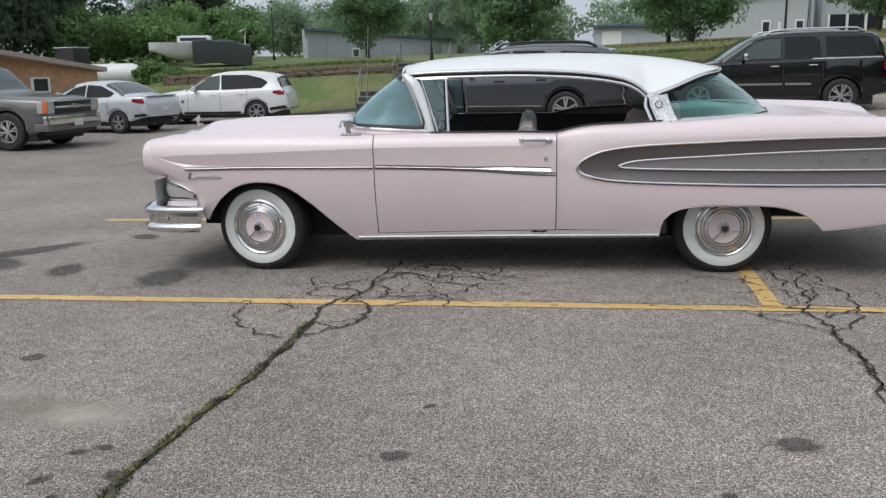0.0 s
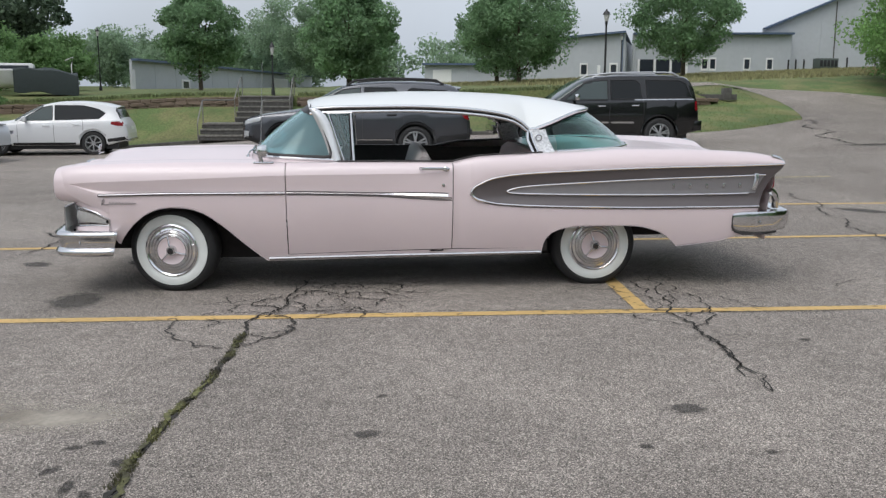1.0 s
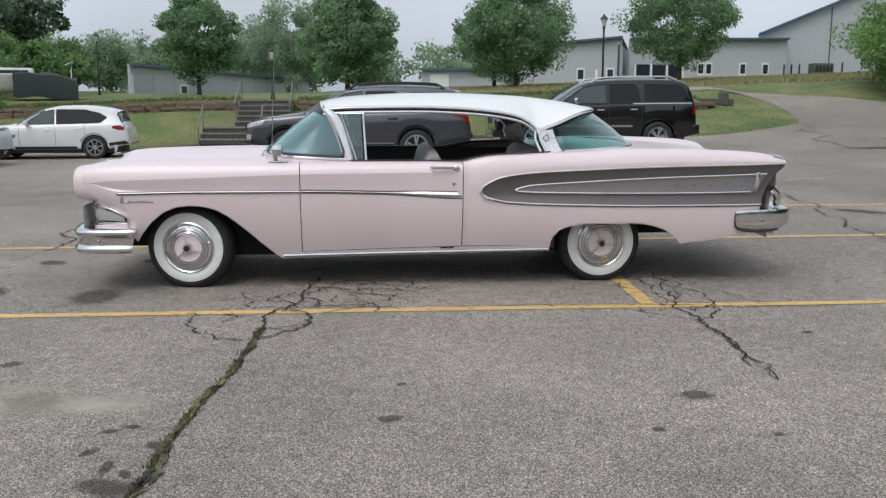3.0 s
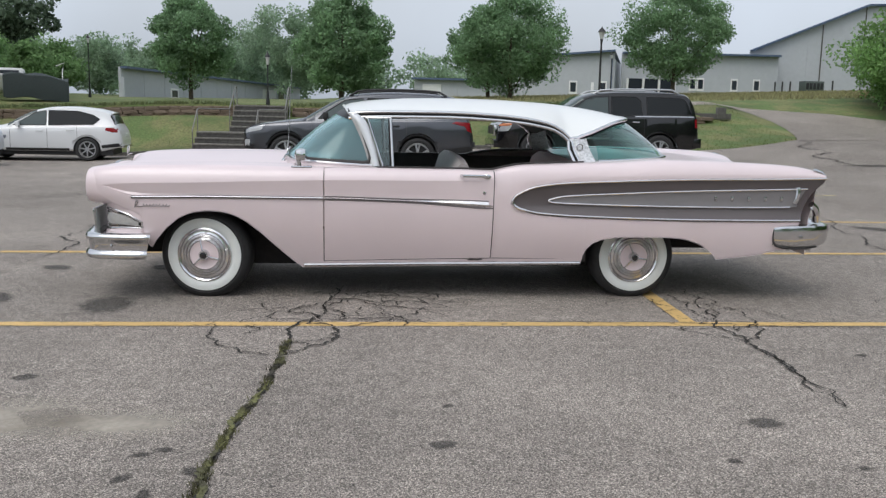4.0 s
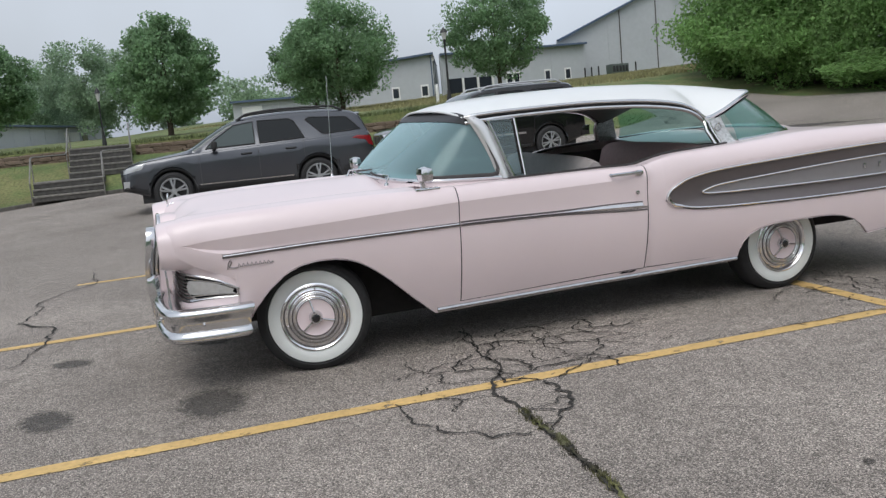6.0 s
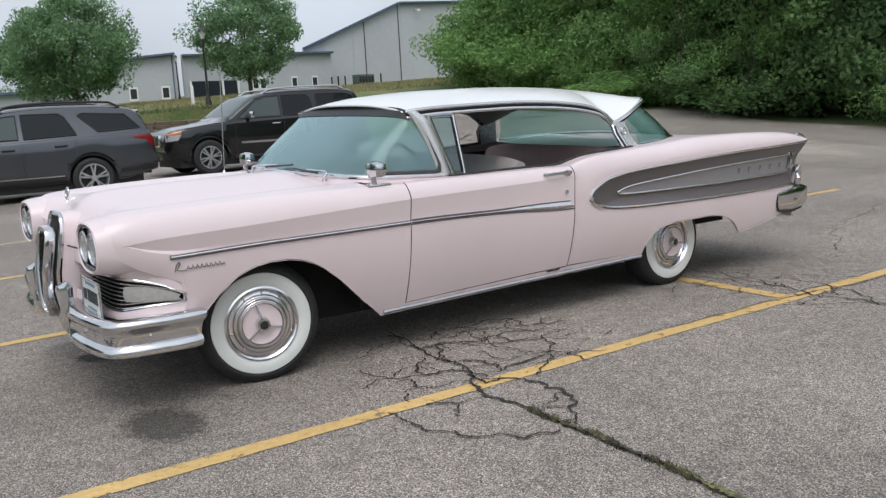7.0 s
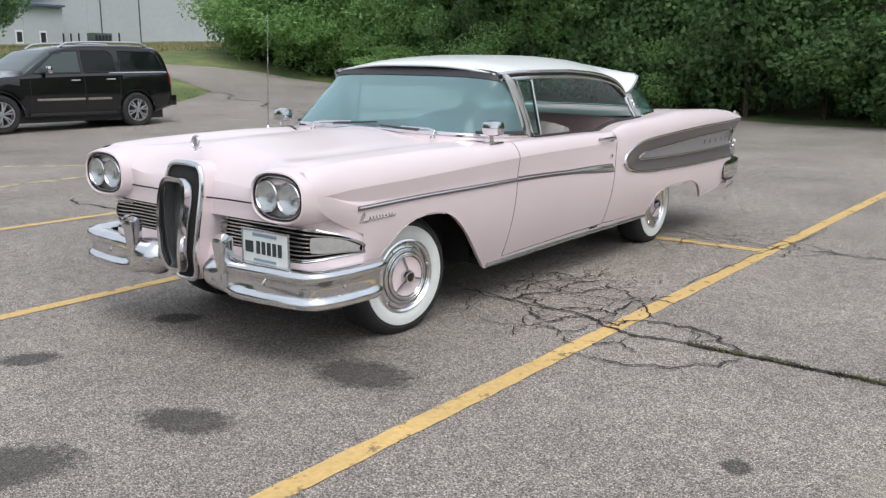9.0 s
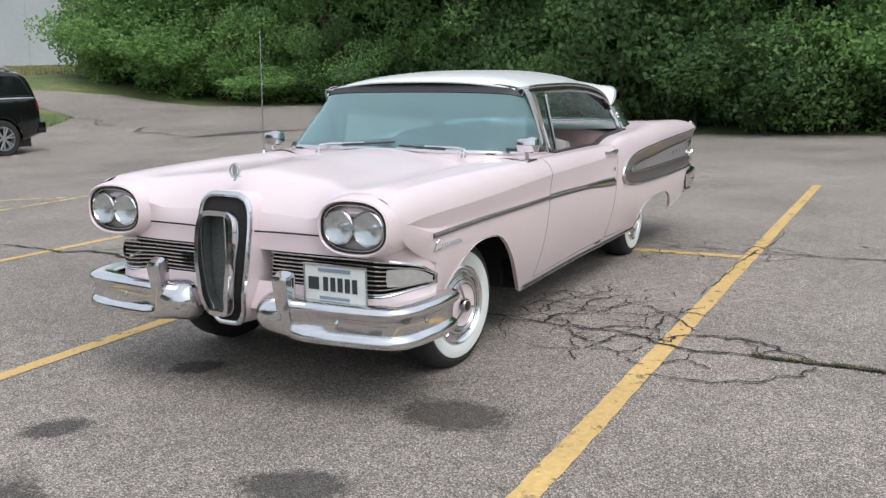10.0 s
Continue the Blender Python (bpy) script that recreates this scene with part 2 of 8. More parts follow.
def grid(fn, us, vs, closed=False):
    """Vertices and faces of the sheet fn(u, v)."""
    nu, nv = len(us), len(vs)
    verts = [fn(u, v) for u in us for v in vs]
    faces = []
    for i in range(nu - 1):
        for j in range(nv if closed else nv - 1):
            k = (j + 1) % nv
            faces.append((i * nv + j, (i + 1) * nv + j, (i + 1) * nv + k, i * nv + k))
    return verts, faces


def merge(*sheets):
    verts, faces = [], []
    for v, f in sheets:
        o = len(verts)
        verts += list(v)
        faces += [tuple(i + o for i in q) for q in f]
    return verts, faces


def flip(sheet):
    """The mirror image across the y axis, faces turned to match."""
    return [(x, -y, z) for x, y, z in sheet[0]], [tuple(reversed(f)) for f in sheet[1]]


def weld(sheet, thick=0.0):
    bm = bmesh.new()
    vs = [bm.verts.new(v) for v in sheet[0]]
    for f in sheet[1]:
        try:
            bm.faces.new([vs[i] for i in f])
        except ValueError:
            pass
    bmesh.ops.remove_doubles(bm, verts=bm.verts, dist=0.0004)
    bmesh.ops.dissolve_degenerate(bm, edges=bm.edges, dist=0.0002)
    bmesh.ops.recalc_face_normals(bm, faces=bm.faces)
    if thick:
        bmesh.ops.solidify(bm, geom=list(bm.faces), thickness=thick)
    return bm


def box(x0, x1, y0, y1, z0, z1, bevel=0.0):
    bm = bmesh.new()
    bmesh.ops.create_cube(bm, size=1)
    for v in bm.verts:
        v.co = Vector((x0 + (v.co.x + 0.5) * (x1 - x0), y0 + (v.co.y + 0.5) * (y1 - y0), z0 + (v.co.z + 0.5) * (z1 - z0)))
    if bevel:
        bmesh.ops.bevel(bm, geom=list(bm.edges), offset=bevel, segments=2, affect="EDGES", profile=0.6)
    bmesh.ops.recalc_face_normals(bm, faces=bm.faces)
    return bm


def sweep(path, section, closed=False, up=(0, 0, 1), caps=True):
    """A section of (sideways, up) points drawn along a path of points."""
    path = [Vector(p) for p in path]
    rings, n = [], len(path)
    for i, p in enumerate(path):
        a = path[(i - 1) % n] if closed or i else p
        b = path[(i + 1) % n] if closed or i < n - 1 else p
        d = (b - a).normalized()
        side = d.cross(Vector(up))
        side = side.normalized() if side.length > 1e-6 else Vector((0, 1, 0))
        top = side.cross(d).normalized()
        rings.append([p + side * s + top * t for s, t in section])
    m = len(section)
    verts = [tuple(v) for r in rings for v in r]
    faces = []
    for i in range(n if closed else n - 1):
        j = (i + 1) % n
        for k in range(m):
            q = (k + 1) % m
            faces.append((i * m + k, i * m + q, j * m + q, j * m + k))
    if caps and not closed:
        faces += [tuple(range(m))[::-1], tuple((n - 1) * m + k for k in range(m))]
    return verts, faces


def round_section(r, n=8, flat=1.0):
    return [(r * math.cos(2 * math.pi * k / n), r * flat * math.sin(2 * math.pi * k / n)) for k in range(n)]


def tube(path, r, n=8, closed=False, up=(0, 0, 1)):
    return sweep(path, round_section(r, n), closed, up)


def lathe(profile, n=32, axis="y"):
    """(along, radius) points turned about an axis through the origin."""
    def fn(i, j):
        a = 2 * math.pi * j / n
        t, r = profile[i]
        c, s = r * math.cos(a), r * math.sin(a)
        return {"y": (c, t, s), "z": (c, s, t), "x": (t, c, s)}[axis]
    return grid(fn, range(len(profile)), range(n), True)


def curve(*pts):
    """A smooth function through (x, value) points."""
    xs, ys = np.array([p[0] for p in pts], float), np.array([p[1] for p in pts], float)
    h, d = np.diff(xs), np.diff(ys) / np.diff(xs)
    m = np.zeros(len(xs))
    m[0], m[-1] = d[0], d[-1]
    for i in range(1, len(xs) - 1):
        m[i] = 0 if d[i - 1] * d[i] <= 0 else 2 * d[i - 1] * d[i] / (d[i - 1] + d[i])

    def value(x):
        x = min(max(x, xs[0]), xs[-1])
        i = min(max(int(np.searchsorted(xs, x)) - 1, 0), len(h) - 1)
        t = (x - xs[i]) / h[i]
        return float((1 + 2 * t) * (1 - t) ** 2 * ys[i] + t * (1 - t) ** 2 * h[i] * m[i] + t * t * (3 - 2 * t) * ys[i + 1] + t * t * (t - 1) * h[i] * m[i + 1])
    return value


def steps(a, b, n, *extra):
    return sorted(set([round(a + (b - a) * i / n, 4) for i in range(n + 1)] + [e for e in extra if a <= e <= b]))


def smooth(a, b, x):
    t = min(max((x - a) / (b - a), 0.0), 1.0)
    return t * t * (3 - 2 * t)


# ---- the lie of the land ----
def lot_height(x, y):
    xn = max(min(x, 0.0), -8.0)
    base = smooth(2, 10, y) * (0.013 * min(max(x, -9.0), 24.0) - 0.005 * xn * xn + 0.008 * min(y, 30.0))
    d = (x - 8.0) * 0.75 + (min(y, 24) - 14.5) * 0.65
    return base + 0.06 * max(0.0, min(d, 9.0)) * smooth(9, 16, y)


def wall_drop(x):
    return -0.3 * smooth(-5.5, -14.0, x)


def terrace_height(x, y):
    return 1.5 + (0.018 + 0.006 * smooth(-6, 2, x)) * (min(y, 110) - 24.6) + 0.040 * min(max(x, 0.0), 60.0) + wall_drop(x) * (1 - smooth(30, 42, y))


def wood_edge(y):
    """The east edge of the car park, where the woods begin."""
    return float(np.interp(y, [-60, -2.3, 1.8, 6, 12, 20, 26, 32, 60], [19, 17.6, 18.3, 19.2, 20.2, 20.2, 19.4, 24, 46]))


def kerb_line(x):
    return float(np.interp(x, [-40, 2.5, 5, 7.5, 9.7, 11.1, 12.4, 13.77, 14.3, 40], [26.86, 21.76, 20.6, 18.6, 17.85, 18.15, 18.95, 19.95, 20.1, 19.0]))


def wall_y(x):
    return 26.2 - 0.17 * (x + 4)


def land(x, y):
    """Height of the ground anywhere."""
    low = lot_height(x, y)
    start = kerb_line(x)
    if y <= start:
        return low
    top = terrace_height(x, y)
    edge = wall_y(x)
    u = (y - start) / (edge - start) if edge > start + 0.5 else (y - start) / 2.0
    bank = low + (1.16 + wall_drop(x) - low) * smooth(0, 1.05, u) if y < edge + 0.08 else top
    mound = low + (top - low) * smooth(0, 2.4, u)
    ramp = low + (top - low) * smooth(start, 31, y)
    k = smooth(10.5, 12.8, x)
    far = mound + (ramp - mound) * smooth(13.3, 15.5, x)
    out = bank * (1 - k) + far * k
    # the hollow round the gas tank
    hollow = smooth(-13.0, -16.0, x) * (1 - smooth(32.5, 35.5, y))
    return out + hollow * (min(out, low + 0.95) - out)


us_fine = [-420, -220, -140, -100, -80, -60, -40, -28, -24, -20, -16, -12, -9, -7, -6] + [round(-5.4 + 0.3 * i, 2) for i in range(18)] + [0.05, 0.12] + [0.4, 0.8, 1.4, 2, 2.8, 3.6, 4.5, 5.5, 7, 9, 11, 14, 17, 20, 24, 29, 35, 42, 50, 60, 75, 100, 150, 240, 400, 800]
xs_fine = sorted(set([-700, -300, -150, -90, -60, -40, -30] + [float(v) for v in np.arange(-24, 40, 0.8)] + [44, 50, 60, 72, 90, 120, 180, 300, 700]))


drive_left = [(13.6, 19.6), (14.2, 21.0), (14.7, 22.6), (14.98, 24.2), (14.8, 25.4), (14.1, 26.2), (12.6, 27.1), (9.0, 28.2)]
drive_right = [(20.4, 16.5), (20.4, 20), (20.2, 22), (19.7, 24.5), (18.2, 25.9), (16.5, 26.7), (14.0, 28.0), (10.0, 29.4)]


def on_drive(x, y):
    if not 17 < y < 29:
        return False
    left = np.interp(y, [p[1] for p in drive_left], [p[0] for p in drive_left])
    right = np.interp(y, [p[1] for p in drive_right], [p[0] for p in drive_right])
    return left + 1.1 < x < right + 0.1


def ground_height(x, y):
    paved = on_drive(x, y) or y < kerb_line(x) + 0.05 and x < wood_edge(y) and x > -60 and y > -60
    rise = smooth(wood_edge(y), wood_edge(y) + 9, x) * 0.7 if y < 30 else 0
    return land(x, y) + rise - (0.12 if paved else 0.0)


def ground_point(x, u):
    y = wall_y(min(max(x, -40), 14)) + u
    return x, y, ground_height(x, y)


ground = part("ground", grid(ground_point, xs_fine, us_fine), GRASS_GROUND, sharp=60)
tagged(ground, "rough lawn of green and dry grass rising beyond the kerb", "ground", kind="structure")

lot_vs = [-60, -45, -30, -20, -15] + [round(-10 + 0.5 * i, 2) for i in range(57)]


def lot_point(u, v):
    x = -60 + u * 80.5
    end = kerb_line(x)
    y = v if v < 10 else 10 + (v - 10) / 8.0 * (end - 10)
    x = min(x, wood_edge(y) + 0.3)
    return x, y, lot_height(x, y) + 0.004


lot = part("pavement", weld(grid(lot_point, [0, 0.2, 0.35] + [float(v) for v in np.linspace(0.45, 1, 70)], lot_vs)), ASPHALT, sharp=60)
tagged(lot, "worn grey asphalt car park with cracks and stains", "car park", kind="structure")

# the drive that climbs past the lawn towards the big building
def drive_point(i, s):
    k, f = min(int(i), 6), i - min(int(i), 6)
    a = Vector(drive_left[k]).lerp(Vector(drive_left[k + 1]), f)
    b = Vector(drive_right[k]).lerp(Vector(drive_right[k + 1]), f)
    p = a.lerp(b, s)
    return p.x, p.y, land(p.x, p.y) + 0.008 * smooth(17.0, 20.5, p.y) + 0.008


drive = part("road", grid(drive_point, [i / 4 for i in range(29)], [i / 12 for i in range(13)]), ASPHALT, sharp=60)
tagged(drive, "cracked grey asphalt drive climbing past the lawn", "road", kind="structure")

# ---- paint and trim of the old car ----
PINK = material("pale pink car paint", (0.745, 0.632, 0.648), 0.36, coat=0.42, grain=0.015, scale=4, blotch=0.02, blotch_scale=1.2)
ROOF_WHITE = material("white car roof paint", (0.78, 0.79, 0.78), 0.35, coat=0.5, blotch=0.02)
COVE_DARK = material("dark mauve-grey car paint", (0.115, 0.098, 0.1), 0.4, coat=0.3, grain=0.03)
COVE_LIGHT = material("mid grey metallic car paint", (0.26, 0.25, 0.26), 0.42, 0.2, coat=0.3, grain=0.03)
CHROME = material("bright chrome", (0.68, 0.68, 0.69), 0.11, 1.0, grain=0.06, scale=9)
DULL_CHROME = material("brushed chrome", (0.55, 0.55, 0.56), 0.24, 1.0, grain=0.08, scale=30)
RUBBER = material("black tyre rubber", (0.022, 0.022, 0.023), 0.75, grain=0.2, scale=30, bump=0.2, bump_scale=80)
WHITEWALL = material("whitewall rubber", (0.7, 0.72, 0.7), 0.6, grain=0.04, scale=12)
BLACK_INSIDE = material("dark underside", (0.012, 0.011, 0.011), 0.9, grain=0.3)
# The diffuse film puts teal sky reflection into the windscreen's own colour.
CAR_GLASS = glass("tinted windscreen glass", (0.34, 0.60, 0.63), 1.5, 0.0, (0.80, 1.0, 1.0), 0.33, (0.33, 0.50, 0.53))
SIDE_GLASS = glass("clear side glass", (0.5, 0.70, 0.70), 1.9, 0.0, (0.85, 1.0, 1.0), 0.06)
LENS = material("silvered reflector", (0.80, 0.81, 0.82), 0.16, 0.9, grain=0.05, scale=60, bump=0.1, bump_scale=60)
LAMP_COVER = glass("clear lamp glass", (0.88, 0.90, 0.90), 1.5, 0.04, (1, 1, 1), 0.12)
CAP_CHROME = material("polished wheel trim", (0.82, 0.82, 0.835), 0.18, 1.0, grain=0.06, scale=14)
PILLAR_CHROME = material("bright pillar trim", (0.78, 0.78, 0.78), 0.26, 0.7, grain=0.05, scale=12)
TRIM_CHROME = material("polished trim strip", (0.70, 0.69, 0.695), 0.2, 1.0, grain=0.05, scale=12)
PILLAR_PLATE = material("stamped bright metal", (0.7, 0.7, 0.71), 0.35, 0.6, grain=0.35, scale=55, bump=0.8, bump_scale=70)
TURN_LENS = material("clear plastic lens", (0.37, 0.36, 0.345), 0.25, grain=0.1, scale=40, bump=0.3, bump_scale=120)
RING_MESH = material("dark grey-green mesh", (0.085, 0.095, 0.09), 0.55, 0.3, grain=0.4, scale=90, bump=0.5, bump_scale=160)
LAMP_PLATE = material("satin silver lamp surround", (0.42, 0.41, 0.41), 0.4, 0.5, grain=0.05)
RED_LENS = material("red lamp lens", (0.24, 0.01, 0.016), 0.15, coat=0.5)
GREY_VINYL = material("grey vinyl upholstery", (0.43, 0.39, 0.38), 0.55, grain=0.08, bump=0.2)
MAUVE_CLOTH = material("mauve pink upholstery", (0.42, 0.3, 0.29), 0.7, grain=0.08, scale=40)
DARK_TRIM = material("dark grey interior trim", (0.045, 0.04, 0.04), 0.6, grain=0.15)
HEADLINER = material("grey headlining", (0.2, 0.19, 0.18), 0.9)
BLACK_GLOSS = material("black enamel", (0.015, 0.015, 0.017), 0.2, coat=0.4)
PLATE_WHITE = material("pale licence plate", (0.66, 0.69, 0.66), 0.4, grain=0.03)
PLATE_INK = material("dark plate ink", (0.03, 0.035, 0.04), 0.5)
PLATE_BLUE = material("blue-grey plate ink", (0.2, 0.26, 0.34), 0.5)

car = thing("vintage_car", "pale pink 1950s hardtop coupe with white roof and grey side flash", "car", (0, 0.040, 0.018))
car.matrix_basis = pose(0, 0.040, 0.018, 1.3, 0, 0)

# longitudinal lines of the body (x grows towards the tail)
half_width = curve((-2.4, 0.80), (-2.25, 0.862), (-2.05, 0.882), (-1.7, 0.905), (-1.0, 0.925), (0.0, 0.935), (0.6, 0.952), (1.4, 0.972), (2.4, 0.972), (3.0, 0.955))
shoulder = curve((-2.4, 0.875), (-2.3, 0.925), (-2.15, 0.945), (-1.8, 0.958), (-1.3, 0.965), (-0.74, 0.958), (0.2, 0.957), (0.46, 0.953), (0.56, 0.975), (0.7, 0.998), (1.02, 1.013), (1.4, 1.032), (1.75, 1.05), (2.1, 1.048), (2.5, 1.036), (2.76, 1.02), (2.96, 0.985))
strip_z = curve((-2.4, 0.735), (-2.04, 0.737), (-1.5, 0.747), (-0.73, 0.748), (-0.1, 0.735), (0.45, 0.716))
crease_z = curve((-2.4, 0.80), (-2.24, 0.814), (-2.08, 0.829), (-1.65, 0.843), (-1.0, 0.866), (-0.72, 0.874), (0.19, 0.884), (0.47, 0.888))
fold_z = curve((-2.4, 0.795), (-2.24, 0.808), (-2.15, 0.778), (-2.05, 0.752), (-1.95, 0.742), (-1.5, 0.747), (-0.73, 0.748), (-0.1, 0.735), (0.475, 0.715))
cove_low = curve((0.598, 0.738), (0.63, 0.708), (0.667, 0.691), (0.817, 0.661), (1.16, 0.643), (2.04, 0.627), (2.96, 0.628))
cove_top = curve((0.598, 0.74), (0.615, 0.772), (0.644, 0.796), (0.77, 0.85), (0.983, 0.88), (1.37, 0.90), (2.03, 0.923), (2.61, 0.933), (2.96, 0.942))
spear_low = curve((0.866, 0.747), (0.90, 0.738), (1.07, 0.73), (2.04, 0.718), (2.96, 0.725))
spear_top = curve((0.866, 0.751), (0.90, 0.765), (0.985, 0.783), (1.37, 0.808), (2.03, 0.838), (2.96, 0.864))
round_in = curve((-2.4, 0.08), (-1.2, 0.10), (-0.7, 0.075), (0.5, 0.06), (1.0, 0.085), (1.6, 0.12), (2.6, 0.12), (3.0, 0.06))
dart = curve((-2.4, 0.0), (-2.26, 0.0), (-2.22, 0.006), (-2.12, 0.015), (-1.9, 0.018), (-1.4, 0.016), (-0.7, 0.014), (0.0, 0.012), (0.47, 0.004))
tail_edge = curve((0.3, 2.72), (0.5, 2.74), (0.646, 2.78), (0.73, 2.81), (0.84, 2.87), (0.94, 2.95), (1.0, 2.92), (1.06, 2.90))


def lower_edge(x):
    if x < -1.9845:
        return float(np.interp(x, [-2.31, -2.28, -2.25, -2.18, -2.1, -2.03, -1.985], [0.80, 0.765, 0.735, 0.69, 0.652, 0.622, 0.60]))
    if x < -0.886:
        return float(np.interp(x, [-1.9845, -1.965, -1.945, -1.93, -1.90, -1.83, -1.73, -1.64, -1.55, -1.46, -1.39, -1.33, -1.27, -1.17, -1.015, -0.92, -0.886], [0.45, 0.42, 0.385, 0.378, 0.427, 0.516, 0.60, 0.638, 0.65, 0.647, 0.634, 0.61, 0.574, 0.494, 0.345, 0.262, 0.236]))
    if x < 1.145:
        return 0.228 + (x + 0.886) * 0.02
    if x < 2.16:
        return float(np.interp(x, [1.145, 1.152, 1.165, 1.206, 1.26, 1.315, 1.4, 1.76, 1.85, 1.92, 2.0, 2.056, 2.12, 2.16], [0.28, 0.36, 0.40, 0.446, 0.472, 0.485, 0.496, 0.497, 0.49, 0.477, 0.45, 0.423, 0.37, 0.328]))
    return float(np.interp(x, [2.16, 2.376, 2.625, 3.0], [0.328, 0.354, 0.392, 0.41]))


def flank(x, z):
    """Half width of the car at a height."""
    w = half_width(x)
    if x < 0.475:
        lo, hi, dip = fold_z(x), crease_z(x), dart(x)
        low = dip * smooth(-2.25, -1.75, x)
    else:
        lo, hi = (0.73, 0.75) if x < 0.6 else (cove_low(x), cove_top(x))
        dip = low = 0.004 + 0.008 * (1 - smooth(0.47, 0.6, x))
    top = shoulder(x)
    if z <= lo:
        under = 0.105 + 0.02 * smooth(-0.8, -1.5, x) - 0.03 * smooth(1.0, 1.6, x)
        y = w - low - under * max(0, (lo - z) / (lo - 0.26)) ** 1.9
    elif z <= hi:
        t = (z - lo) / (hi - lo)
        if x >= 0.6:
            y = w - dip - 0.030 * math.sin(math.pi * t ** 0.75) * smooth(0.6, 0.85, x)
        else:
            y = w - (dip * (1 - t) / 0.8 if t > 0.2 else low + (dip - low) * t / 0.2)
    else:
        t = min((z - hi) / max(top - hi, 1e-4), 1.0)
        tilt = 0.022 * (1 - smooth(0.2, 0.6, x)) * smooth(-2.3, -2.0, x)
        y = w - tilt * t - (round_in(x) - tilt) * (1 - math.sqrt(max(0, 1 - t * t)))
    if x < -1.985:
        tuck = max(0.0, 1 - (z - lower_edge(x)) / 0.11)
        y -= max(0.0, half_width(x) - low - 0.850) * tuck ** 2 * smooth(-1.985, -2.06, x)
    return y


def squeeze(x, z):
    """Pulls the stations at the tail onto the slanting rear edge."""
    return x if x < 2.5 else 2.5 + (x - 2.5) * (tail_edge(z) - 2.5) / 0.45


def side_sheet(x0, x1, low, high, rows, step=0.035, extra=(), out=0.0, bend=False):
    xs = steps(x0, x1, max(2, round((x1 - x0) / step)), *extra)

    def fn(x, k):
        a, b = low(x), high(x)
        t = k / rows
        z = a + (b - a) * (math.sin(t * math.pi / 2) if bend else t)
        return squeeze(x, z), -(flank(x, z) + out), z
    return grid(fn, xs, range(rows + 1))


ARCH_X = (-2.28, -2.25, -1.985, -1.984, -1.965, -1.945, -1.93, -1.9, -0.886, -0.92, 1.145, 1.1455, 1.152, 1.165, 1.18, 1.206, 1.23, 2.16, 2.12, 2.09)


def stack(x0, x1, low, lines, rows, extra=()):
    """One panel made of bands between lines, from a lower edge upwards."""
    sheets = []
    prev = low
    for k, (line, n) in enumerate(zip(lines, rows)):
        top = (lambda f, l: lambda x: max(f(x), l(x) + 1e-4))(line, prev)
        sheets.append(side_sheet(x0, x1, prev, top, n, extra=extra, bend=k == len(lines) - 1))
        prev = top
    return merge(*sheets)


def both_sides(name, sheet, mat, label="", thick=0.0, parent=None, sharp=32):
    return [part(name, weld(s, thick), mat, parent or car, label, sharp) for s in (sheet, flip(sheet))]


# flanks: front wing, door, rear quarter
both_sides("front_fender", stack(-2.31, -0.735, lower_edge, (fold_z, crease_z, shoulder), (9, 5, 14), (-2.26, -2.24, -2.22, -2.19) + ARCH_X), PINK, sharp=12)
door_low = curve((-0.73, 0.283), (0.47, 0.318))
doors = both_sides("door", stack(-0.729, 0.467, door_low, (fold_z, crease_z, shoulder), (9, 5, 14)), PINK, "pale pink door with chrome spear and handle", sharp=12)
both_sides("sill", side_sheet(-0.886, 1.145, lower_edge, lambda x: float(np.interp(x, [-0.886, 0.47, 1.145], [0.276, 0.312, 0.32])), 3), PINK)
qlow = lambda x: lower_edge(x) if x > 1.145 else 0.3185
both_sides("rear_fender", merge(
    stack(0.473, 0.598, qlow, (lambda x: 0.739, shoulder), (9, 10), ARCH_X),
    side_sheet(0.598, 2.95, qlow, cove_low, 9, extra=ARCH_X),
    side_sheet(0.598, 2.95, cove_top, shoulder, 9, bend=True, extra=(0.61, 0.625))), PINK)
both_sides("side_flash", side_sheet(0.598, 2.95, cove_low, cove_top, 10, extra=(0.605, 0.615, 0.63, 0.65)), COVE_DARK, "dark mauve-grey scallop along the rear quarter")
both_sides("flash_insert", side_sheet(0.866, 2.86, spear_low, spear_top, 5, out=0.004, extra=(0.875, 0.89, 0.91)), COVE_LIGHT, "mid grey metallic insert")


def flange(x, k):
    z = lower_edge(x)
    return squeeze(x, z), -(flank(x, z) + 0.003 - 0.022 * k), z - (0.006 if k == 0 else 0.0)


both_sides("arch_flange", grid(flange, steps(-1.984, -0.89, 40, *ARCH_X), range(2)), PINK)
both_sides("arch_flange", grid(flange, steps(1.152, 2.72, 56, *ARCH_X), range(2)), PINK)


def line_on_side(x0, x1, line, out=0.004, step=0.04, extra=()):
    return [(squeeze(x, line(x)), -(flank(x, line(x)) + out), line(x)) for x in steps(x0, x1, round((x1 - x0) / step), *extra)]


def trim(name, path, r, mat=TRIM_CHROME, label="", flat=1.0, closed=False):
    s = sweep(path, round_section(r, 8, flat), closed, (0, 1, 0))
    return both_sides(name, s, mat, label)


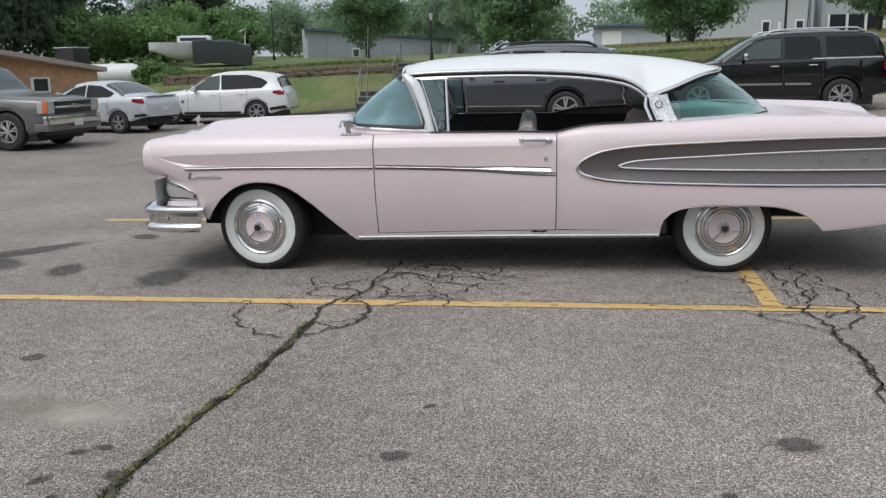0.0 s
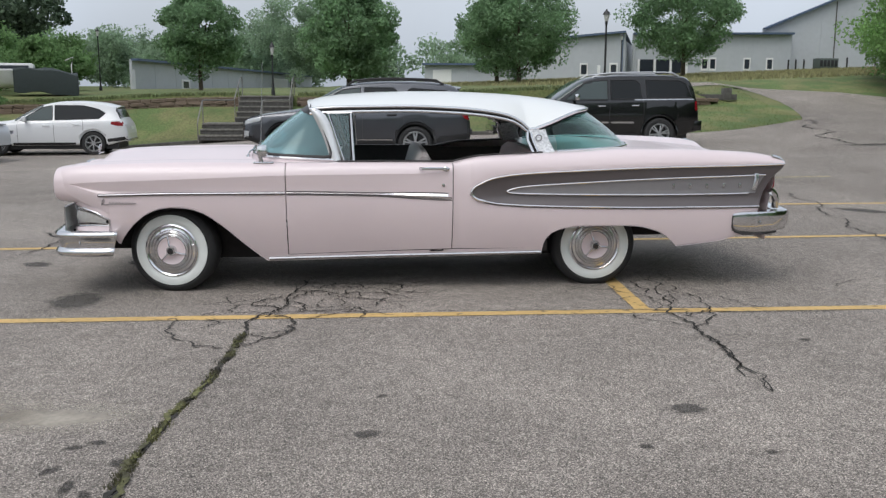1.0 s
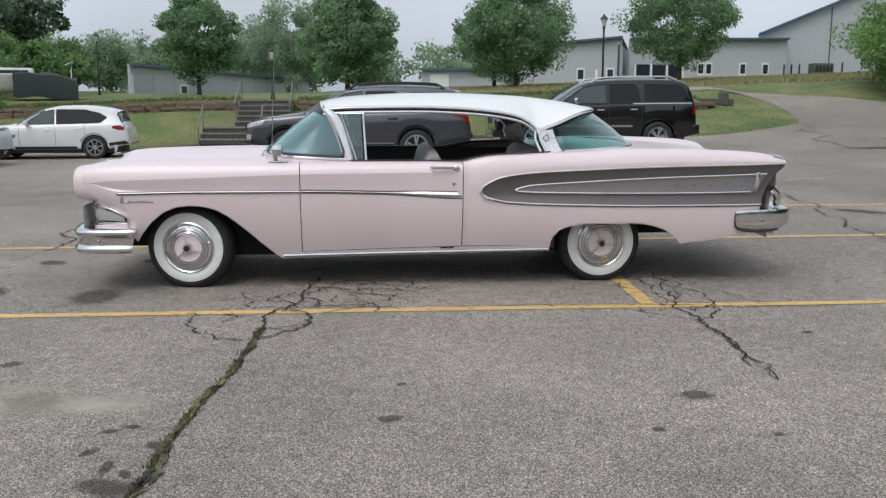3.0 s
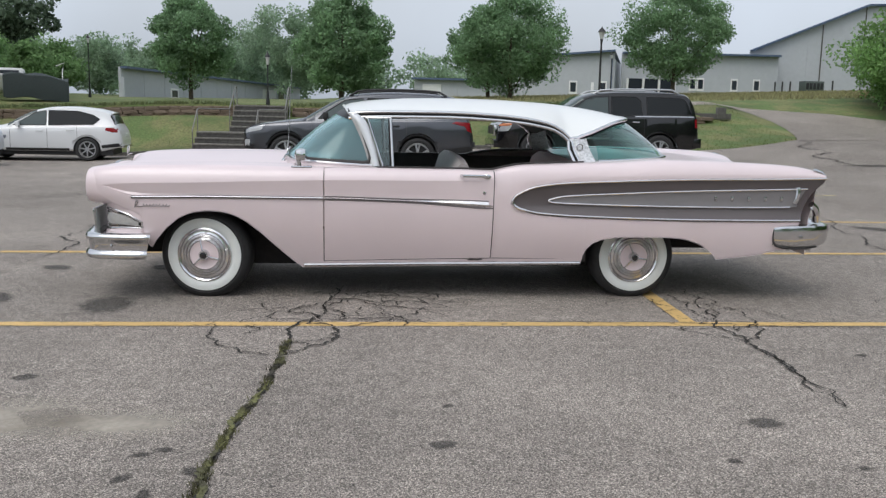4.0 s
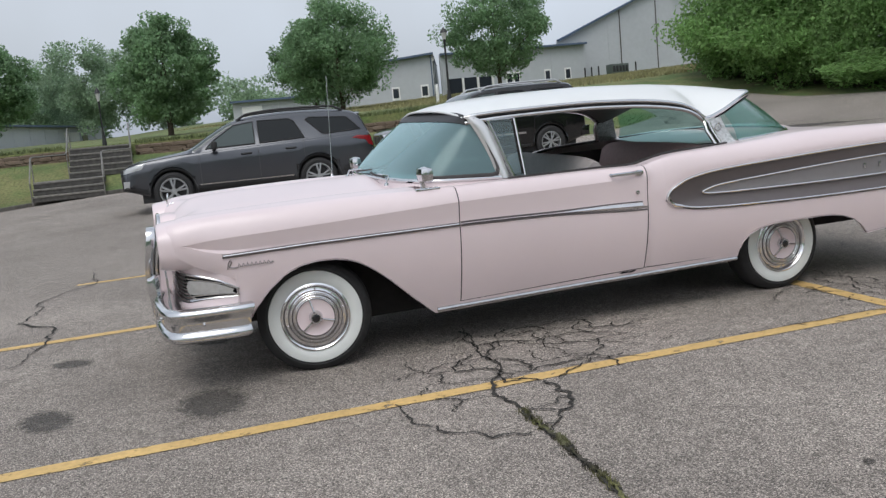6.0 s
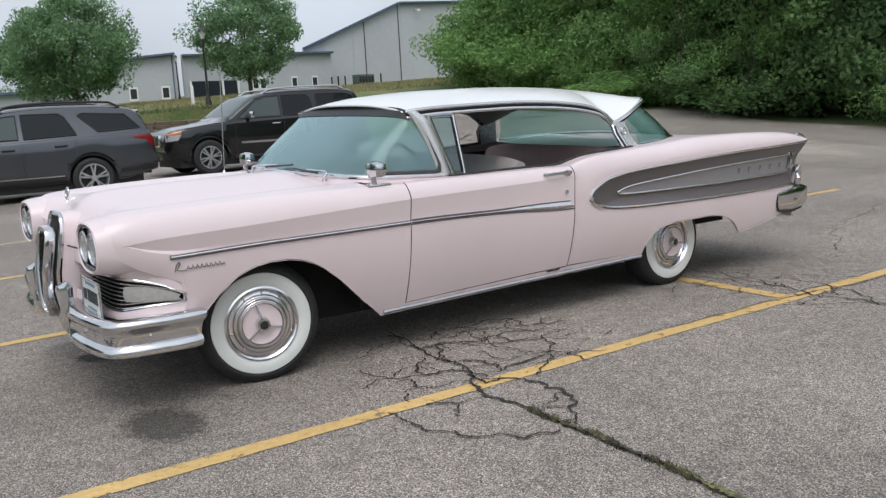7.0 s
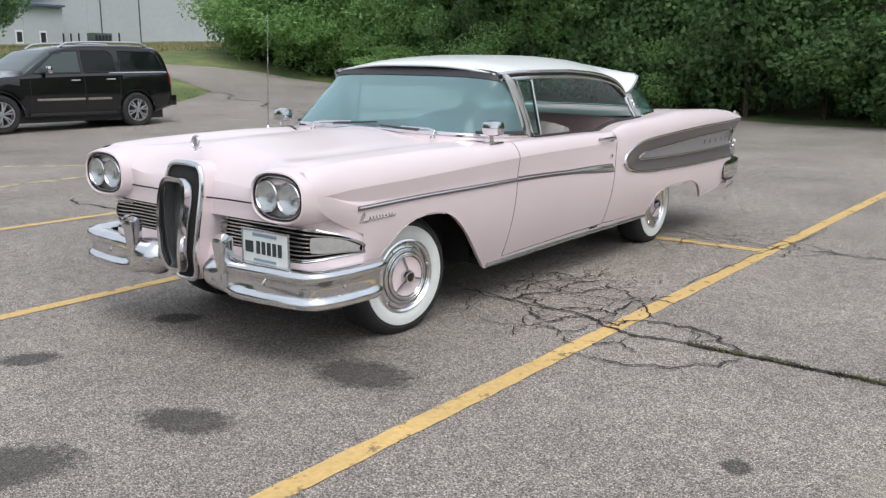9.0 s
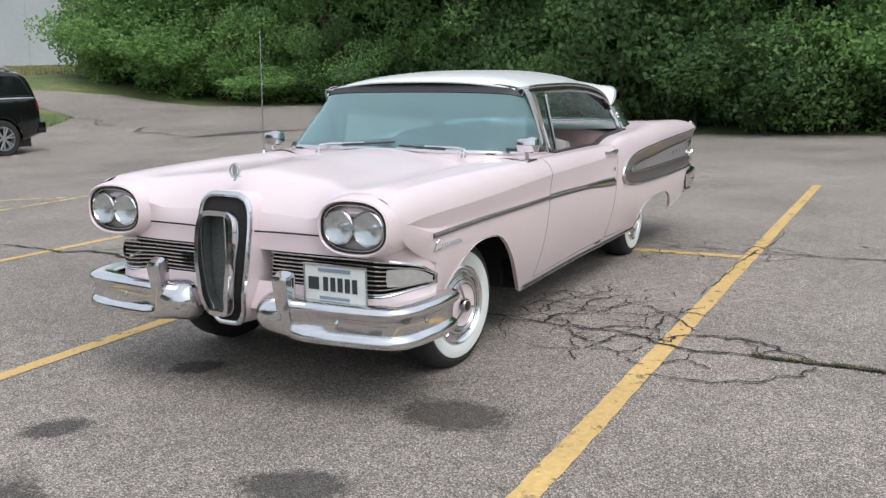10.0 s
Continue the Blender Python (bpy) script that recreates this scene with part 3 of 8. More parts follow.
# Black line below the chrome stands in for ground reflected in its underside.
flash_shade_line = line_on_side(0.596, 2.95, cove_low, 0.0, extra=(0.605, 0.615, 0.63))
trim("flash_shade_line", [(x, y, z - 0.004) for x, y, z in flash_shade_line], 0.010, BLACK_GLOSS)
flash_rim = line_on_side(0.598, 2.95, cove_top, extra=(0.605, 0.615, 0.63))[::-1] + line_on_side(0.598, 2.95, cove_low, extra=(0.605, 0.615, 0.63))[1:]
trim("flash_moulding", flash_rim, 0.0085)
spear_rim = line_on_side(0.866, 2.86, spear_top, 0.006, extra=(0.872, 0.88, 0.89))[::-1] + line_on_side(0.866, 2.78, spear_low, 0.006, extra=(0.872, 0.88, 0.89))[1:]
trim("insert_moulding", spear_rim, 0.0075)
trim("flash_nose_cap", [(x, -(flank(x, z) + 0.006), z) for x, z in [(0.70, 0.681), (0.65, 0.694), (0.62, 0.712), (0.603, 0.738), (0.606, 0.75)]], 0.014)
# Dark strip under the wing spear, colour in place of its ground reflection.
trim("spear_shade_line", [(x, y, z - 0.002) for x, y, z in line_on_side(-2.05, -0.738, strip_z, 0.001)], 0.0115, COVE_DARK)
trim("wing_spear", line_on_side(-2.045, -0.738, strip_z, 0.006), 0.0068)


def door_spear(x, k):
    w = 0.0085 + 0.014 * smooth(-0.2, 0.40, x)
    s = (k / 6 - 0.5) * 2
    z = strip_z(x) + s * w
    return x + 0.03 * (s < 0) * smooth(0.38, 0.44, x), -(flank(x, strip_z(x)) + 0.012 * (1 - abs(s)) - 0.002), z


for d, s in zip(doors, (1, -1)):
    sheet = grid(door_spear, steps(-0.727, 0.435, 30), range(7))
    part("spear", weld(sheet if s > 0 else flip(sheet)), TRIM_CHROME, d, "chrome spear flaring towards the rear")
    # Thin dark lines above and below the spear.
    for k in (0, 6):
        rim_line = tube([(p[0], p[1] - 0.001, p[2] + (0.002 if k else -0.003)) for p in (door_spear(x, k) for x in steps(-0.727, 0.435, 30))], 0.0042 if k else 0.0058, 6, up=(0, 1, 0))
        part("spear_edge", weld(rim_line if s > 0 else flip(rim_line)), COVE_DARK, d, "thin dark line along the spear")
    hx = 0.33
    y = flank(hx, 0.918)
    grip = sweep([(hx - 0.1, -y + 0.0, 0.918), (hx - 0.085, -y - 0.028, 0.92), (hx - 0.02, -y - 0.034, 0.921), (hx + 0.07, -y - 0.03, 0.92), (hx + 0.10, -y, 0.917)], round_section(0.011, 8, 0.7), up=(0, 1, 0))
    part("handle", weld(grip if s > 0 else flip(grip)), CHROME, d, "chrome pull handle")
    push = lathe([(0.0, 0.022), (-0.012, 0.022), (-0.018, 0.012), (-0.018, 0.0)], 14)
    push = [(v[0] * 1.3 + hx + 0.085, v[1] - y - 0.012, v[2] * 0.8 + 0.917) for v in push[0]], push[1]
    part("push_button", weld(push if s > 0 else flip(push)), CHROME, d)
    lock = lathe([(0.0, 0.012), (-0.010, 0.012), (-0.012, 0.0)], 12)
    lock = [(v[0] + 0.40, v[1] - flank(0.4, 0.80), v[2] + 0.80) for v in lock[0]], lock[1]
    part("lock", weld(lock if s > 0 else flip(lock)), CHROME, d)

chip = [(0.30, 0.303), (0.33, 0.309), (0.37, 0.306), (0.405, 0.311), (0.415, 0.304), (0.38, 0.297), (0.345, 0.299), (0.32, 0.296)]
part("paint_chip", weld(([(x, -(flank(x, z) + 0.003), z) for x, z in chip], [tuple(range(8))]), 0.002), BLACK_INSIDE, car, "dark chipped paint at the sill")
sill_line = lambda x: 0.25 + (x + 0.886) * 0.018
trim("sill_moulding", [(x, -(flank(x, sill_line(x)) + 0.002), sill_line(x)) for x in steps(-0.875, 1.14, 30)], 0.014, DULL_CHROME)

# plain bars where the maker's letters stand, and the small badge behind them
for i in range(5):
    x = 2.11 + 0.127 * i
    z = 0.783
    b = box(x - 0.009, x + 0.009, -(flank(x, z) + 0.013), -(flank(x, z) + 0.003), z - 0.017, z + 0.017, 0.003)
    bl = part("letter_bar", b, DULL_CHROME, car)
badge = sweep([(2.742, -(flank(2.74, 0.80) + 0.010), 0.872), (2.744, -(flank(2.74, 0.80) + 0.018), 0.83), (2.738, -(flank(2.74, 0.80) + 0.016), 0.785), (2.73, -(flank(2.74, 0.80) + 0.008), 0.752)], [(0.018, 0), (0.010, 0.010), (-0.010, 0.010), (-0.018, 0), (-0.010, -0.010), (0.010, -0.010)], up=(0, 1, 0))
both_sides("flash_badge", badge, CHROME, "vertical chrome badge")
# the model script on the wing, as an unreadable squiggle
script = [(-2.03, 0.664), (-2.022, 0.70), (-2.01, 0.712), (-2.006, 0.70), (-2.022, 0.672), (-1.99, 0.668)]
for i in range(8):
    x = -1.975 + 0.022 * i
    script += [(x, 0.671), (x + 0.006, 0.688), (x + 0.013, 0.672)]
script += [(-1.79, 0.678)]
both_sides("model_script", sweep([(x, -(flank(x, z) + 0.004), z) for x, z in script], round_section(0.0032, 6), up=(0, 1, 0)), DULL_CHROME, "small chrome script, unreadable")

# bonnet and wing tops in one sweep from nose to cowl
hood_mid = curve((-2.42, 0.89), (-2.36, 0.92), (-2.25, 0.959), (-2.05, 0.986), (-1.65, 1.002), (-1.07, 1.013), (-0.8, 1.005))
nose_x = curve((0.0, -2.285), (0.1, -2.285), (0.2, -2.28), (0.3, -2.275), (0.42, -2.285), (0.52, -2.32), (0.62, -2.34), (0.75, -2.33), (0.9, -2.30))


def cowl_x(y):
    return -1.04 + 0.10 * (abs(y) / 0.8) ** 2.6


def top_height(x, y):
    a = abs(y)
    t = shoulder(x)
    edge = half_width(x) - round_in(x)
    valley = 0.016 * math.exp(-(((a - 0.56) / 0.09) ** 2)) * smooth(-2.3, -1.9, x)
    rise = (hood_mid(x) - t) * (1 - smooth(0.0, 0.56, a))
    crown = 0.012 * math.exp(-(((a - 0.72) / 0.10) ** 2))
    ridge = 0.012 * math.exp(-((a / 0.10) ** 2)) * smooth(-1.2, -2.2, x)
    out = t + rise - valley + crown * (1 - smooth(edge - 0.1, edge, a)) + ridge
    gap = x - nose_x(a)
    brow, span = 0.125 - 0.065 * smooth(0.38, 0.58, a), 0.21 - 0.07 * smooth(0.38, 0.58, a)
    return out - brow * max(0, 1 - gap / span) ** 2.6 if gap < span else out


def hood_fn(u, k):
    v = k / 40 * 2 - 1
    x_guess = -2.3 + u * 1.4
    for _ in range(3):
        y = v * (half_width(x_guess) - round_in(x_guess))
        xf, xb = nose_x(abs(y)), cowl_x(y)
        x_guess = xf + (xb - xf) * (u ** 1.25)
    return x_guess, y, top_height(x_guess, y)


part("bonnet", weld(grid(hood_fn, [i / 40 for i in range(41)], range(41))), PINK, car, "wide pale pink bonnet with a raised centre ridge")
# cowl and wing tops beside the windscreen
part("cowl", weld(grid(lambda u, k: (cowl_x(k / 20 - 1) + u * 0.34, (k / 20 - 1) * 0.86, top_height(-0.95, (k / 20 - 1) * 0.86) - 0.035 * u if abs(k / 20 - 1) < 0.93 else shoulder(-0.8)), [0, 0.3, 0.6, 1.0], range(41))), PINK, car)
both_sides("wing_top", grid(lambda x, k: (x, -((0.74 if x < -0.4 else 0.785) + (flank(x, shoulder(x)) - (0.739 if x < -0.4 else 0.784)) * k / 4), shoulder(x)), steps(-0.95, 1.19, 36), range(5)), PINK)

# nose panel above and below the grille
fascia_x = curve((0.10, -2.30), (0.3, -2.30), (0.5, -2.295), (0.62, -2.28), (0.72, -2.25), (0.78, -2.20), (0.82, -2.13), (0.845, -2.05), (0.855, -1.985))
FY = sorted([0.10 + (0.855 - 0.10) * (i / 34) ** 0.7 for i in range(35)] + [0.847, 0.8515])


def fascia(z_low, z_high, in_low=0.0, in_high=0.0, rows=4, y0=0.1):
    def fn(y, k):
        t = k / rows
        lo, hi = z_low(y), z_high(y)
        return fascia_x(y) + in_low * (1 - t) + in_high * t, -y, lo + (hi - lo) * t
    return grid(fn, [y for y in FY if y >= y0], range(rows + 1))


grille_top = curve((0.0, 0.664), (0.6, 0.664), (0.74, 0.652), (0.79, 0.640), (0.82, 0.625), (0.84, 0.605), (0.85, 0.578), (0.856, 0.552))
grille_low = lambda y: 0.525 - 0.03 * smooth(0.45, 0.7, y) + 0.022 * smooth(0.72, 0.855, y)


def upper_nose(y, k):
    t = k / 8
    hi = top_height(nose_x(y) + 0.001, y) if y < 0.8 else 0.80
    xt = nose_x(y) if y < 0.70 else min(nose_x(y) + (y - 0.70) * 1.2, -2.2)
    z = grille_top(y) + (hi - grille_top(y)) * t
    return fascia_x(y) + (xt - fascia_x(y)) * t ** 2.8, -y, z


both_sides("nose_panel", grid(upper_nose, FY, range(9)), PINK)
def fender_return(i, k):
    z = 0.40 + 0.27 * k / 8
    a, b = Vector((fascia_x(0.855) - 0.001, -0.854)), Vector((-1.9835, -flank(-1.9835, z) + 0.001))
    p = a.lerp(b, i / 3)
    return p.x - 0.012 * math.sin(math.pi * i / 3), p.y, z


both_sides("fender_return", grid(fender_return, range(4), range(9)), PINK)
both_sides("lower_nose", fascia(lambda y: 0.40, grille_low, -0.03, -0.004), PINK)
both_sides("nose_seam", tube([(fascia_x(y) - 0.012 + (-0.018) * smooth(0.3, 0.1, y), -y, 0.748) for y in FY if y < 0.5], 0.004, 6), BLACK_INSIDE)
for s in (1, -1):
    back = grid(lambda y, k: (fascia_x(y) + 0.07, -y * 0.955, 0.49 + 0.10 * k), [y for y in FY if y > 0.18], range(3))
    grille = part("grille", weld(back if s > 0 else flip(back)), BLACK_INSIDE, car, "black grille recess behind thin chrome bars")
    for k in range(8):
        f = (k + 0.5) / 8
        pts = [(fascia_x(y) + 0.004, -y, grille_low(y) + (grille_top(y) - grille_low(y)) * f) for y in FY if 0.19 < y < (0.775 if 1 < k < 6 else 0.8551)]
        bar = sweep(pts, [(-0.008, 0.0018), (0.006, 0.003), (0.006, -0.003), (-0.008, -0.0018)])
        part("bar", weld(bar if s > 0 else flip(bar)), CHROME, grille)
    lens = grid(lambda y, k: (fascia_x(y) - 0.008 - 0.010 * math.sin(math.pi * k / 6), -y, grille_low(y) + (grille_top(y) - grille_low(y)) * (0.5 + (0.24 + 0.05 * smooth(0.75, 0.80, y)) * (1 - 0.2 * smooth(0.835, 0.856, y)) * (k / 3 - 1))), [0.755 + 0.098 * i / 10 for i in range(11)], range(7))
    end = tube([(fascia_x(0.855) - 0.004, -0.858, grille_low(0.855) + (grille_top(0.855) - grille_low(0.855)) * k / 6) for k in range(7)], 0.005, 6)
    part("grille_moulding", weld(end if s > 0 else flip(end)), CHROME, car)
    part("turn_signal", weld(lens if s > 0 else flip(lens), 0.004), TURN_LENS, car, "clear ribbed turn signal lens at the end of the grille")
    for edge in (grille_top, grille_low):
        pts = [(fascia_x(y) - 0.006, -y, edge(y)) for y in FY if y > 0.6]
        e = tube(pts, 0.005, 6)
        part("grille_moulding", weld(e if s > 0 else flip(e)), CHROME, car)


# headlamp pods
def oval(y0, z0, ry, rz, k, n=40, power=2.6):
    a = 2 * math.pi * k / n
    c, s = math.cos(a), math.sin(a)
    return y0 + ry * math.copysign(abs(c) ** (2 / power), c), z0 + rz * math.copysign(abs(s) ** (2 / power), s)


POD_Y, POD_Z = 0.668, 0.80
for s in (1, -1):
    rings = [(-2.335, 0.150, 0.100), (-2.352, 0.156, 0.105), (-2.362, 0.163, 0.112), (-2.357, 0.170, 0.119), (-2.33, 0.178, 0.127), (-2.27, 0.185, 0.134), (-2.15, 0.184, 0.136), (-2.0, 0.175, 0.13)]

    def pod_fn(i, k):
        x, ry, rz = rings[i]
        y, z = oval(POD_Y, POD_Z, ry, rz, k)
        return x, -s * y, z
    part("headlamp_pod", weld(grid(pod_fn, range(len(rings)), range(40), True)), PINK, car, "rounded pink pod round twin headlamps")

    def at_pod(x, k, ry, rz):
        y, z = oval(POD_Y, POD_Z, ry, rz, k)
        return x, -s * y, z
    part("bezel", weld(tube([at_pod(-2.353, k, 0.152, 0.101) for k in range(40)], 0.005, 6, True, (1, 0, 0))), BLACK_GLOSS, car)
    part("bezel", weld(tube([at_pod(-2.345, k, 0.145, 0.095) for k in range(40)], 0.006, 6, True, (1, 0, 0))), CHROME, car)
    face = [at_pod(-2.325, k, 0.149, 0.099) for k in range(40)]
    part("lamp_plate", (face, [tuple(range(40))]), LAMP_PLATE, car)
    for dy in (-0.0705, 0.0705):
        lamp = thing("headlamp", "", "")
        lamp.parent = car
        lamp.matrix_basis = pose(-2.338, -s * (POD_Y + dy), POD_Z)
        part("lamp_ring", weld(lathe([(0.0, 0.071), (-0.016, 0.0735), (-0.02, 0.070), (-0.012, 0.066)], 28, "x")), CHROME, lamp)
        part("reflector", weld(lathe([(-0.012, 0.068), (-0.004, 0.058), (0.004, 0.040), (0.010, 0.018), (0.0115, 0.0001)], 28, "x")), LENS, lamp)
        part("bulb_shield", weld(lathe([(0.008, 0.012), (-0.004, 0.012), (-0.008, 0.0001)], 14, "x")), DULL_CHROME, lamp)
        cover = part("lamp_lens", weld(lathe([(-0.012, 0.068), (-0.017, 0.052), (-0.021, 0.030), (-0.0225, 0.0001)], 28, "x")), LAMP_COVER, lamp, "clear round glass lens")
        cover.visible_shadow = False
        for key in ("label", "category"):
            if key in lamp:
                del lamp[key]

# the upright collar grille
collar = thing("collar", "", "")
collar.parent = car
collar.matrix_basis = pose(-2.365, 0, -0.016)


def collar_ring(k, n, w_top, w_low, z_top, z_low, r=0.5):
    a = 2 * math.pi * k / n
    c, s = math.cos(a), math.sin(a)
    zc, hz = (z_top + z_low) / 2, (z_top - z_low) / 2
    p = 5.5
    z = zc + hz * math.copysign(abs(s) ** (2 / p), s)
    w = w_low + (w_top - w_low) * smooth(z_low - 0.05, z_low + 0.36, z)
    return w * math.copysign(abs(c) ** (2 / 4.6), c), z


def lean(z):
    return -0.02 + 0.05 * smooth(0.55, 0.95, z) + 0.03 * smooth(0.5, 0.35, z)


def ring_path(x, *spec, n=48):
    return [(x + lean(z), y, z) for y, z in (collar_ring(k, n, *spec) for k in range(n))]


part("outer_ring", weld(sweep(ring_path(0.0, 0.138, 0.088, 0.92, 0.345), round_section(0.014, 8), True, (1, 0, 0))), CHROME, collar)
skirt = [[(x + lean(z), y, z) for y, z in (collar_ring(k, 48, *sp) for k in range(48))] for x, sp in ((0.0, (0.142, 0.092, 0.925, 0.34)), (0.05, (0.148, 0.098, 0.93, 0.335)), (0.16, (0.16, 0.115, 0.92, 0.33)))]
part("collar_shell", weld(grid(lambda i, k: skirt[i][k], range(3), range(48), True)), PINK, collar)
rim = [[(x + lean(z), y, z) for y, z in (collar_ring(k, 48, *sp) for k in range(48))] for x, sp in ((0.0, (0.132, 0.083, 0.913, 0.352)), (0.0, (0.12, 0.075, 0.90, 0.365)), (-0.02, (0.098, 0.063, 0.85, 0.397)))]
part("black_inset", weld(grid(lambda i, k: rim[i][k], range(3), range(48), True)), BLACK_INSIDE, collar)
part("inner_ring", weld(sweep(ring_path(-0.04, 0.096, 0.062, 0.845, 0.40), [(0.016, 0), (0.011, 0.022), (-0.011, 0.022), (-0.016, 0), (-0.011, -0.03), (0.011, -0.03)], True, (1, 0, 0))), CHROME, collar)
back = ring_path(0.02, 0.098, 0.063, 0.85, 0.40)
sleeve = [ring_path(x, 0.094, 0.059, 0.842, 0.404) for x in (-0.035, 0.02)]
part("inner_sleeve", weld(grid(lambda i, k: sleeve[i][k], range(2), range(48), True)), DULL_CHROME, collar)
part("inner_back", (back, [tuple(range(48))]), RING_MESH, collar, "dark grey-green mesh inside the ring")
part("centre_bar", box(0.008, 0.018, -0.006, 0.006, 0.43, 0.82, 0.003), DULL_CHROME, collar)
for key in ("label", "category"):
    if key in collar:
        del collar[key]

# bumpers
fb_path = [(-1.925, 0.906), (-1.94, 0.911), (-1.96, 0.914), (-2.05, 0.914), (-2.16, 0.907), (-2.25, 0.894), (-2.295, 0.880), (-2.325, 0.860), (-2.345, 0.83), (-2.357, 0.79), (-2.370, 0.72), (-2.384, 0.60), (-2.394, 0.45), (-2.395, 0.40), (-2.395, 0.36), (-2.395, 0.32), (-2.392, 0.28), (-2.388, 0.24), (-2.384, 0.21), (-2.38, 0.185), (-2.378, 0.168), (-2.377, 0.16)]
fb_sect = [(-0.09, 0.470), (-0.01, 0.485), (0.022, 0.478), (0.034, 0.46), (0.031, 0.44), (0.013, 0.426), (0.009, 0.40), (0.010, 0.366), (0.028, 0.353), (0.037, 0.335), (0.032, 0.315), (0.005, 0.302), (-0.07, 0.302)]


def bumper_sheet(path, sect, pod=False):
    """A chrome bumper along a path; with pod its inner end swells into a bullet."""
    rings = []
    m = len(sect)
    for i, (x, y) in enumerate(path):
        a, b = path[max(i - 1, 0)], path[min(i + 1, len(path) - 1)]
        d = Vector((b[0] - a[0], b[1] - a[1])).normalized()
        nrm = Vector((d.y, -d.x))
        if (nrm.dot(Vector((x, y))) < 0 if i > 3 else nrm.y < 0):
            nrm = -nrm
        ring = []
        swell, close = (smooth(0.44, 0.30, y), max(0.0, min(1.0, (0.25 - y) / 0.092))) if pod else (0.0, 0.0)
        for k, (o, z) in enumerate(sect):
            a = math.pi / 2 - math.pi * k / (m - 1)
            f = math.sqrt(max(0.0, 1 - close * close))
            o += (-0.06 + 0.105 * math.cos(a) * f - o) * swell
            z += (0.400 + 0.095 * math.sin(a) * f - z) * swell
            rake = 0.04 * (0.485 - z) / 0.18 * smooth(-2.1, -1.95, x) if pod else 0.0
            ring.append((x - rake + nrm.x * o, -(y + nrm.y * o), z))
        rings.append(ring)
    verts = [v for r in rings for v in r]
    faces = [(i * m + k, i * m + k + 1, (i + 1) * m + k + 1, (i + 1) * m + k) for i in range(len(path) - 1) for k in range(m - 1)]
    faces += [tuple(range(m)), tuple((len(path) - 1) * m + k for k in range(m))]
    return verts, faces


both_sides("front_bumper", bumper_sheet(fb_path, fb_sect, True), CHROME, "chrome front bumper half with a grooved face", sharp=50)
for s in (1, -1):
    for x, y in ((-2.392, 0.60), (-2.182, 0.912)):
        bolt = lathe([(0.0, 0.011), (-0.008, 0.010), (-0.012, 0.0001)], 10, "x")
        part("bumper_bolt", weld(([(v[0] + x, v[1] - s * y, v[2] + 0.40) for v in bolt[0]], bolt[1])), CHROME, car)
    g = box(-2.452, -2.375, -s * 0.355 - 0.044, -s * 0.355 + 0.044, 0.325, 0.605, 0.028)
    for v in g.verts:
        if v.co.x < -2.41:
            v.co.x += 0.03 * smooth(0.56, 0.36, v.co.z)
            v.co.z -= 0.012 * (v.co.z > 0.5)
        v.co.y = -s * 0.355 + (v.co.y + s * 0.355) * (0.78 + 0.22 * smooth(0.36, 0.5, v.co.z))
    part("bumper_guard", g, CHROME, car, "upright chrome bumper guard")

rb_path = [(2.575, 0.95), (2.63, 0.957), (2.75, 0.965), (2.88, 0.96), (2.97, 0.935), (3.02, 0.88), (3.045, 0.78), (3.055, 0.6), (3.06, 0.3), (3.06, 0.0)]
rb_sect = [(-0.10, 0.585), (-0.02, 0.60), (0.015, 0.588), (0.022, 0.565), (0.018, 0.50), (0.012, 0.455), (-0.002, 0.428), (-0.03, 0.416), (-0.10, 0.416)]
rb = bumper_sheet(rb_path, rb_sect)
rb = [(x, y, 0.508 + (z - 0.508) * (0.80 + 0.20 * smooth(2.57, 2.66, x)) + 0.018 * smooth(2.8, 2.95, x) * (z < 0.5)) for x, y, z in rb[0]], rb[1]
rear_edge = [(2.578, -0.955, 0.566), (2.576, -0.96, 0.53), (2.577, -0.958, 0.47), (2.60, -0.955, 0.437), (2.66, -0.955, 0.42), (2.80, -0.952, 0.417), (2.93, -0.93, 0.43)]
both_sides("bumper_edge", tube(rear_edge, 0.009, 8, up=(0, 1, 0)), DARK_TRIM)
for s in (1, -1):
    bolt = lathe([(0.0, 0.013), (-0.008, 0.011), (-0.013, 0.0001)], 10)
    bolt = [(v[0] + 2.775, v[1] - 0.986, v[2] + 0.51) for v in bolt[0]], bolt[1]
    part("bumper_bolt", weld(bolt if s > 0 else flip(([(x, -y, z) for x, y, z in bolt[0]], bolt[1]))), CHROME, car)
both_sides("rear_bumper", rb, CHROME, "chrome wrap-round rear bumper", sharp=50)
both_sides("tail_trim", merge(tube([(2.86, -0.93, 0.745), (2.90, -0.92, 0.715), (2.92, -0.91, 0.665), (2.92, -0.90, 0.61)], 0.026, 10)), CHROME)
both_sides("fin_cap", tube([(2.86, -0.925, 1.0), (2.915, -0.93, 0.985), (2.945, -0.935, 0.955), (2.935, -0.93, 0.93)], 0.014, 8), CHROME)
both_sides("tail_pipe", tube([(2.75, -0.72, 0.40), (2.9, -0.73, 0.40), (2.99, -0.74, 0.385)], 0.022, 10), DULL_CHROME)

# boot lid and tail
def deck_z(x, y):
    a = abs(y) / 0.86
    return shoulder(x) - 0.035 * math.exp(-(((a - 0.72) / 0.16) ** 2)) * smooth(1.9, 2.4, x) - (0.02 + 0.05 * smooth(2.2, 2.95, x)) * (1 - smooth(0.3, 0.85, a))


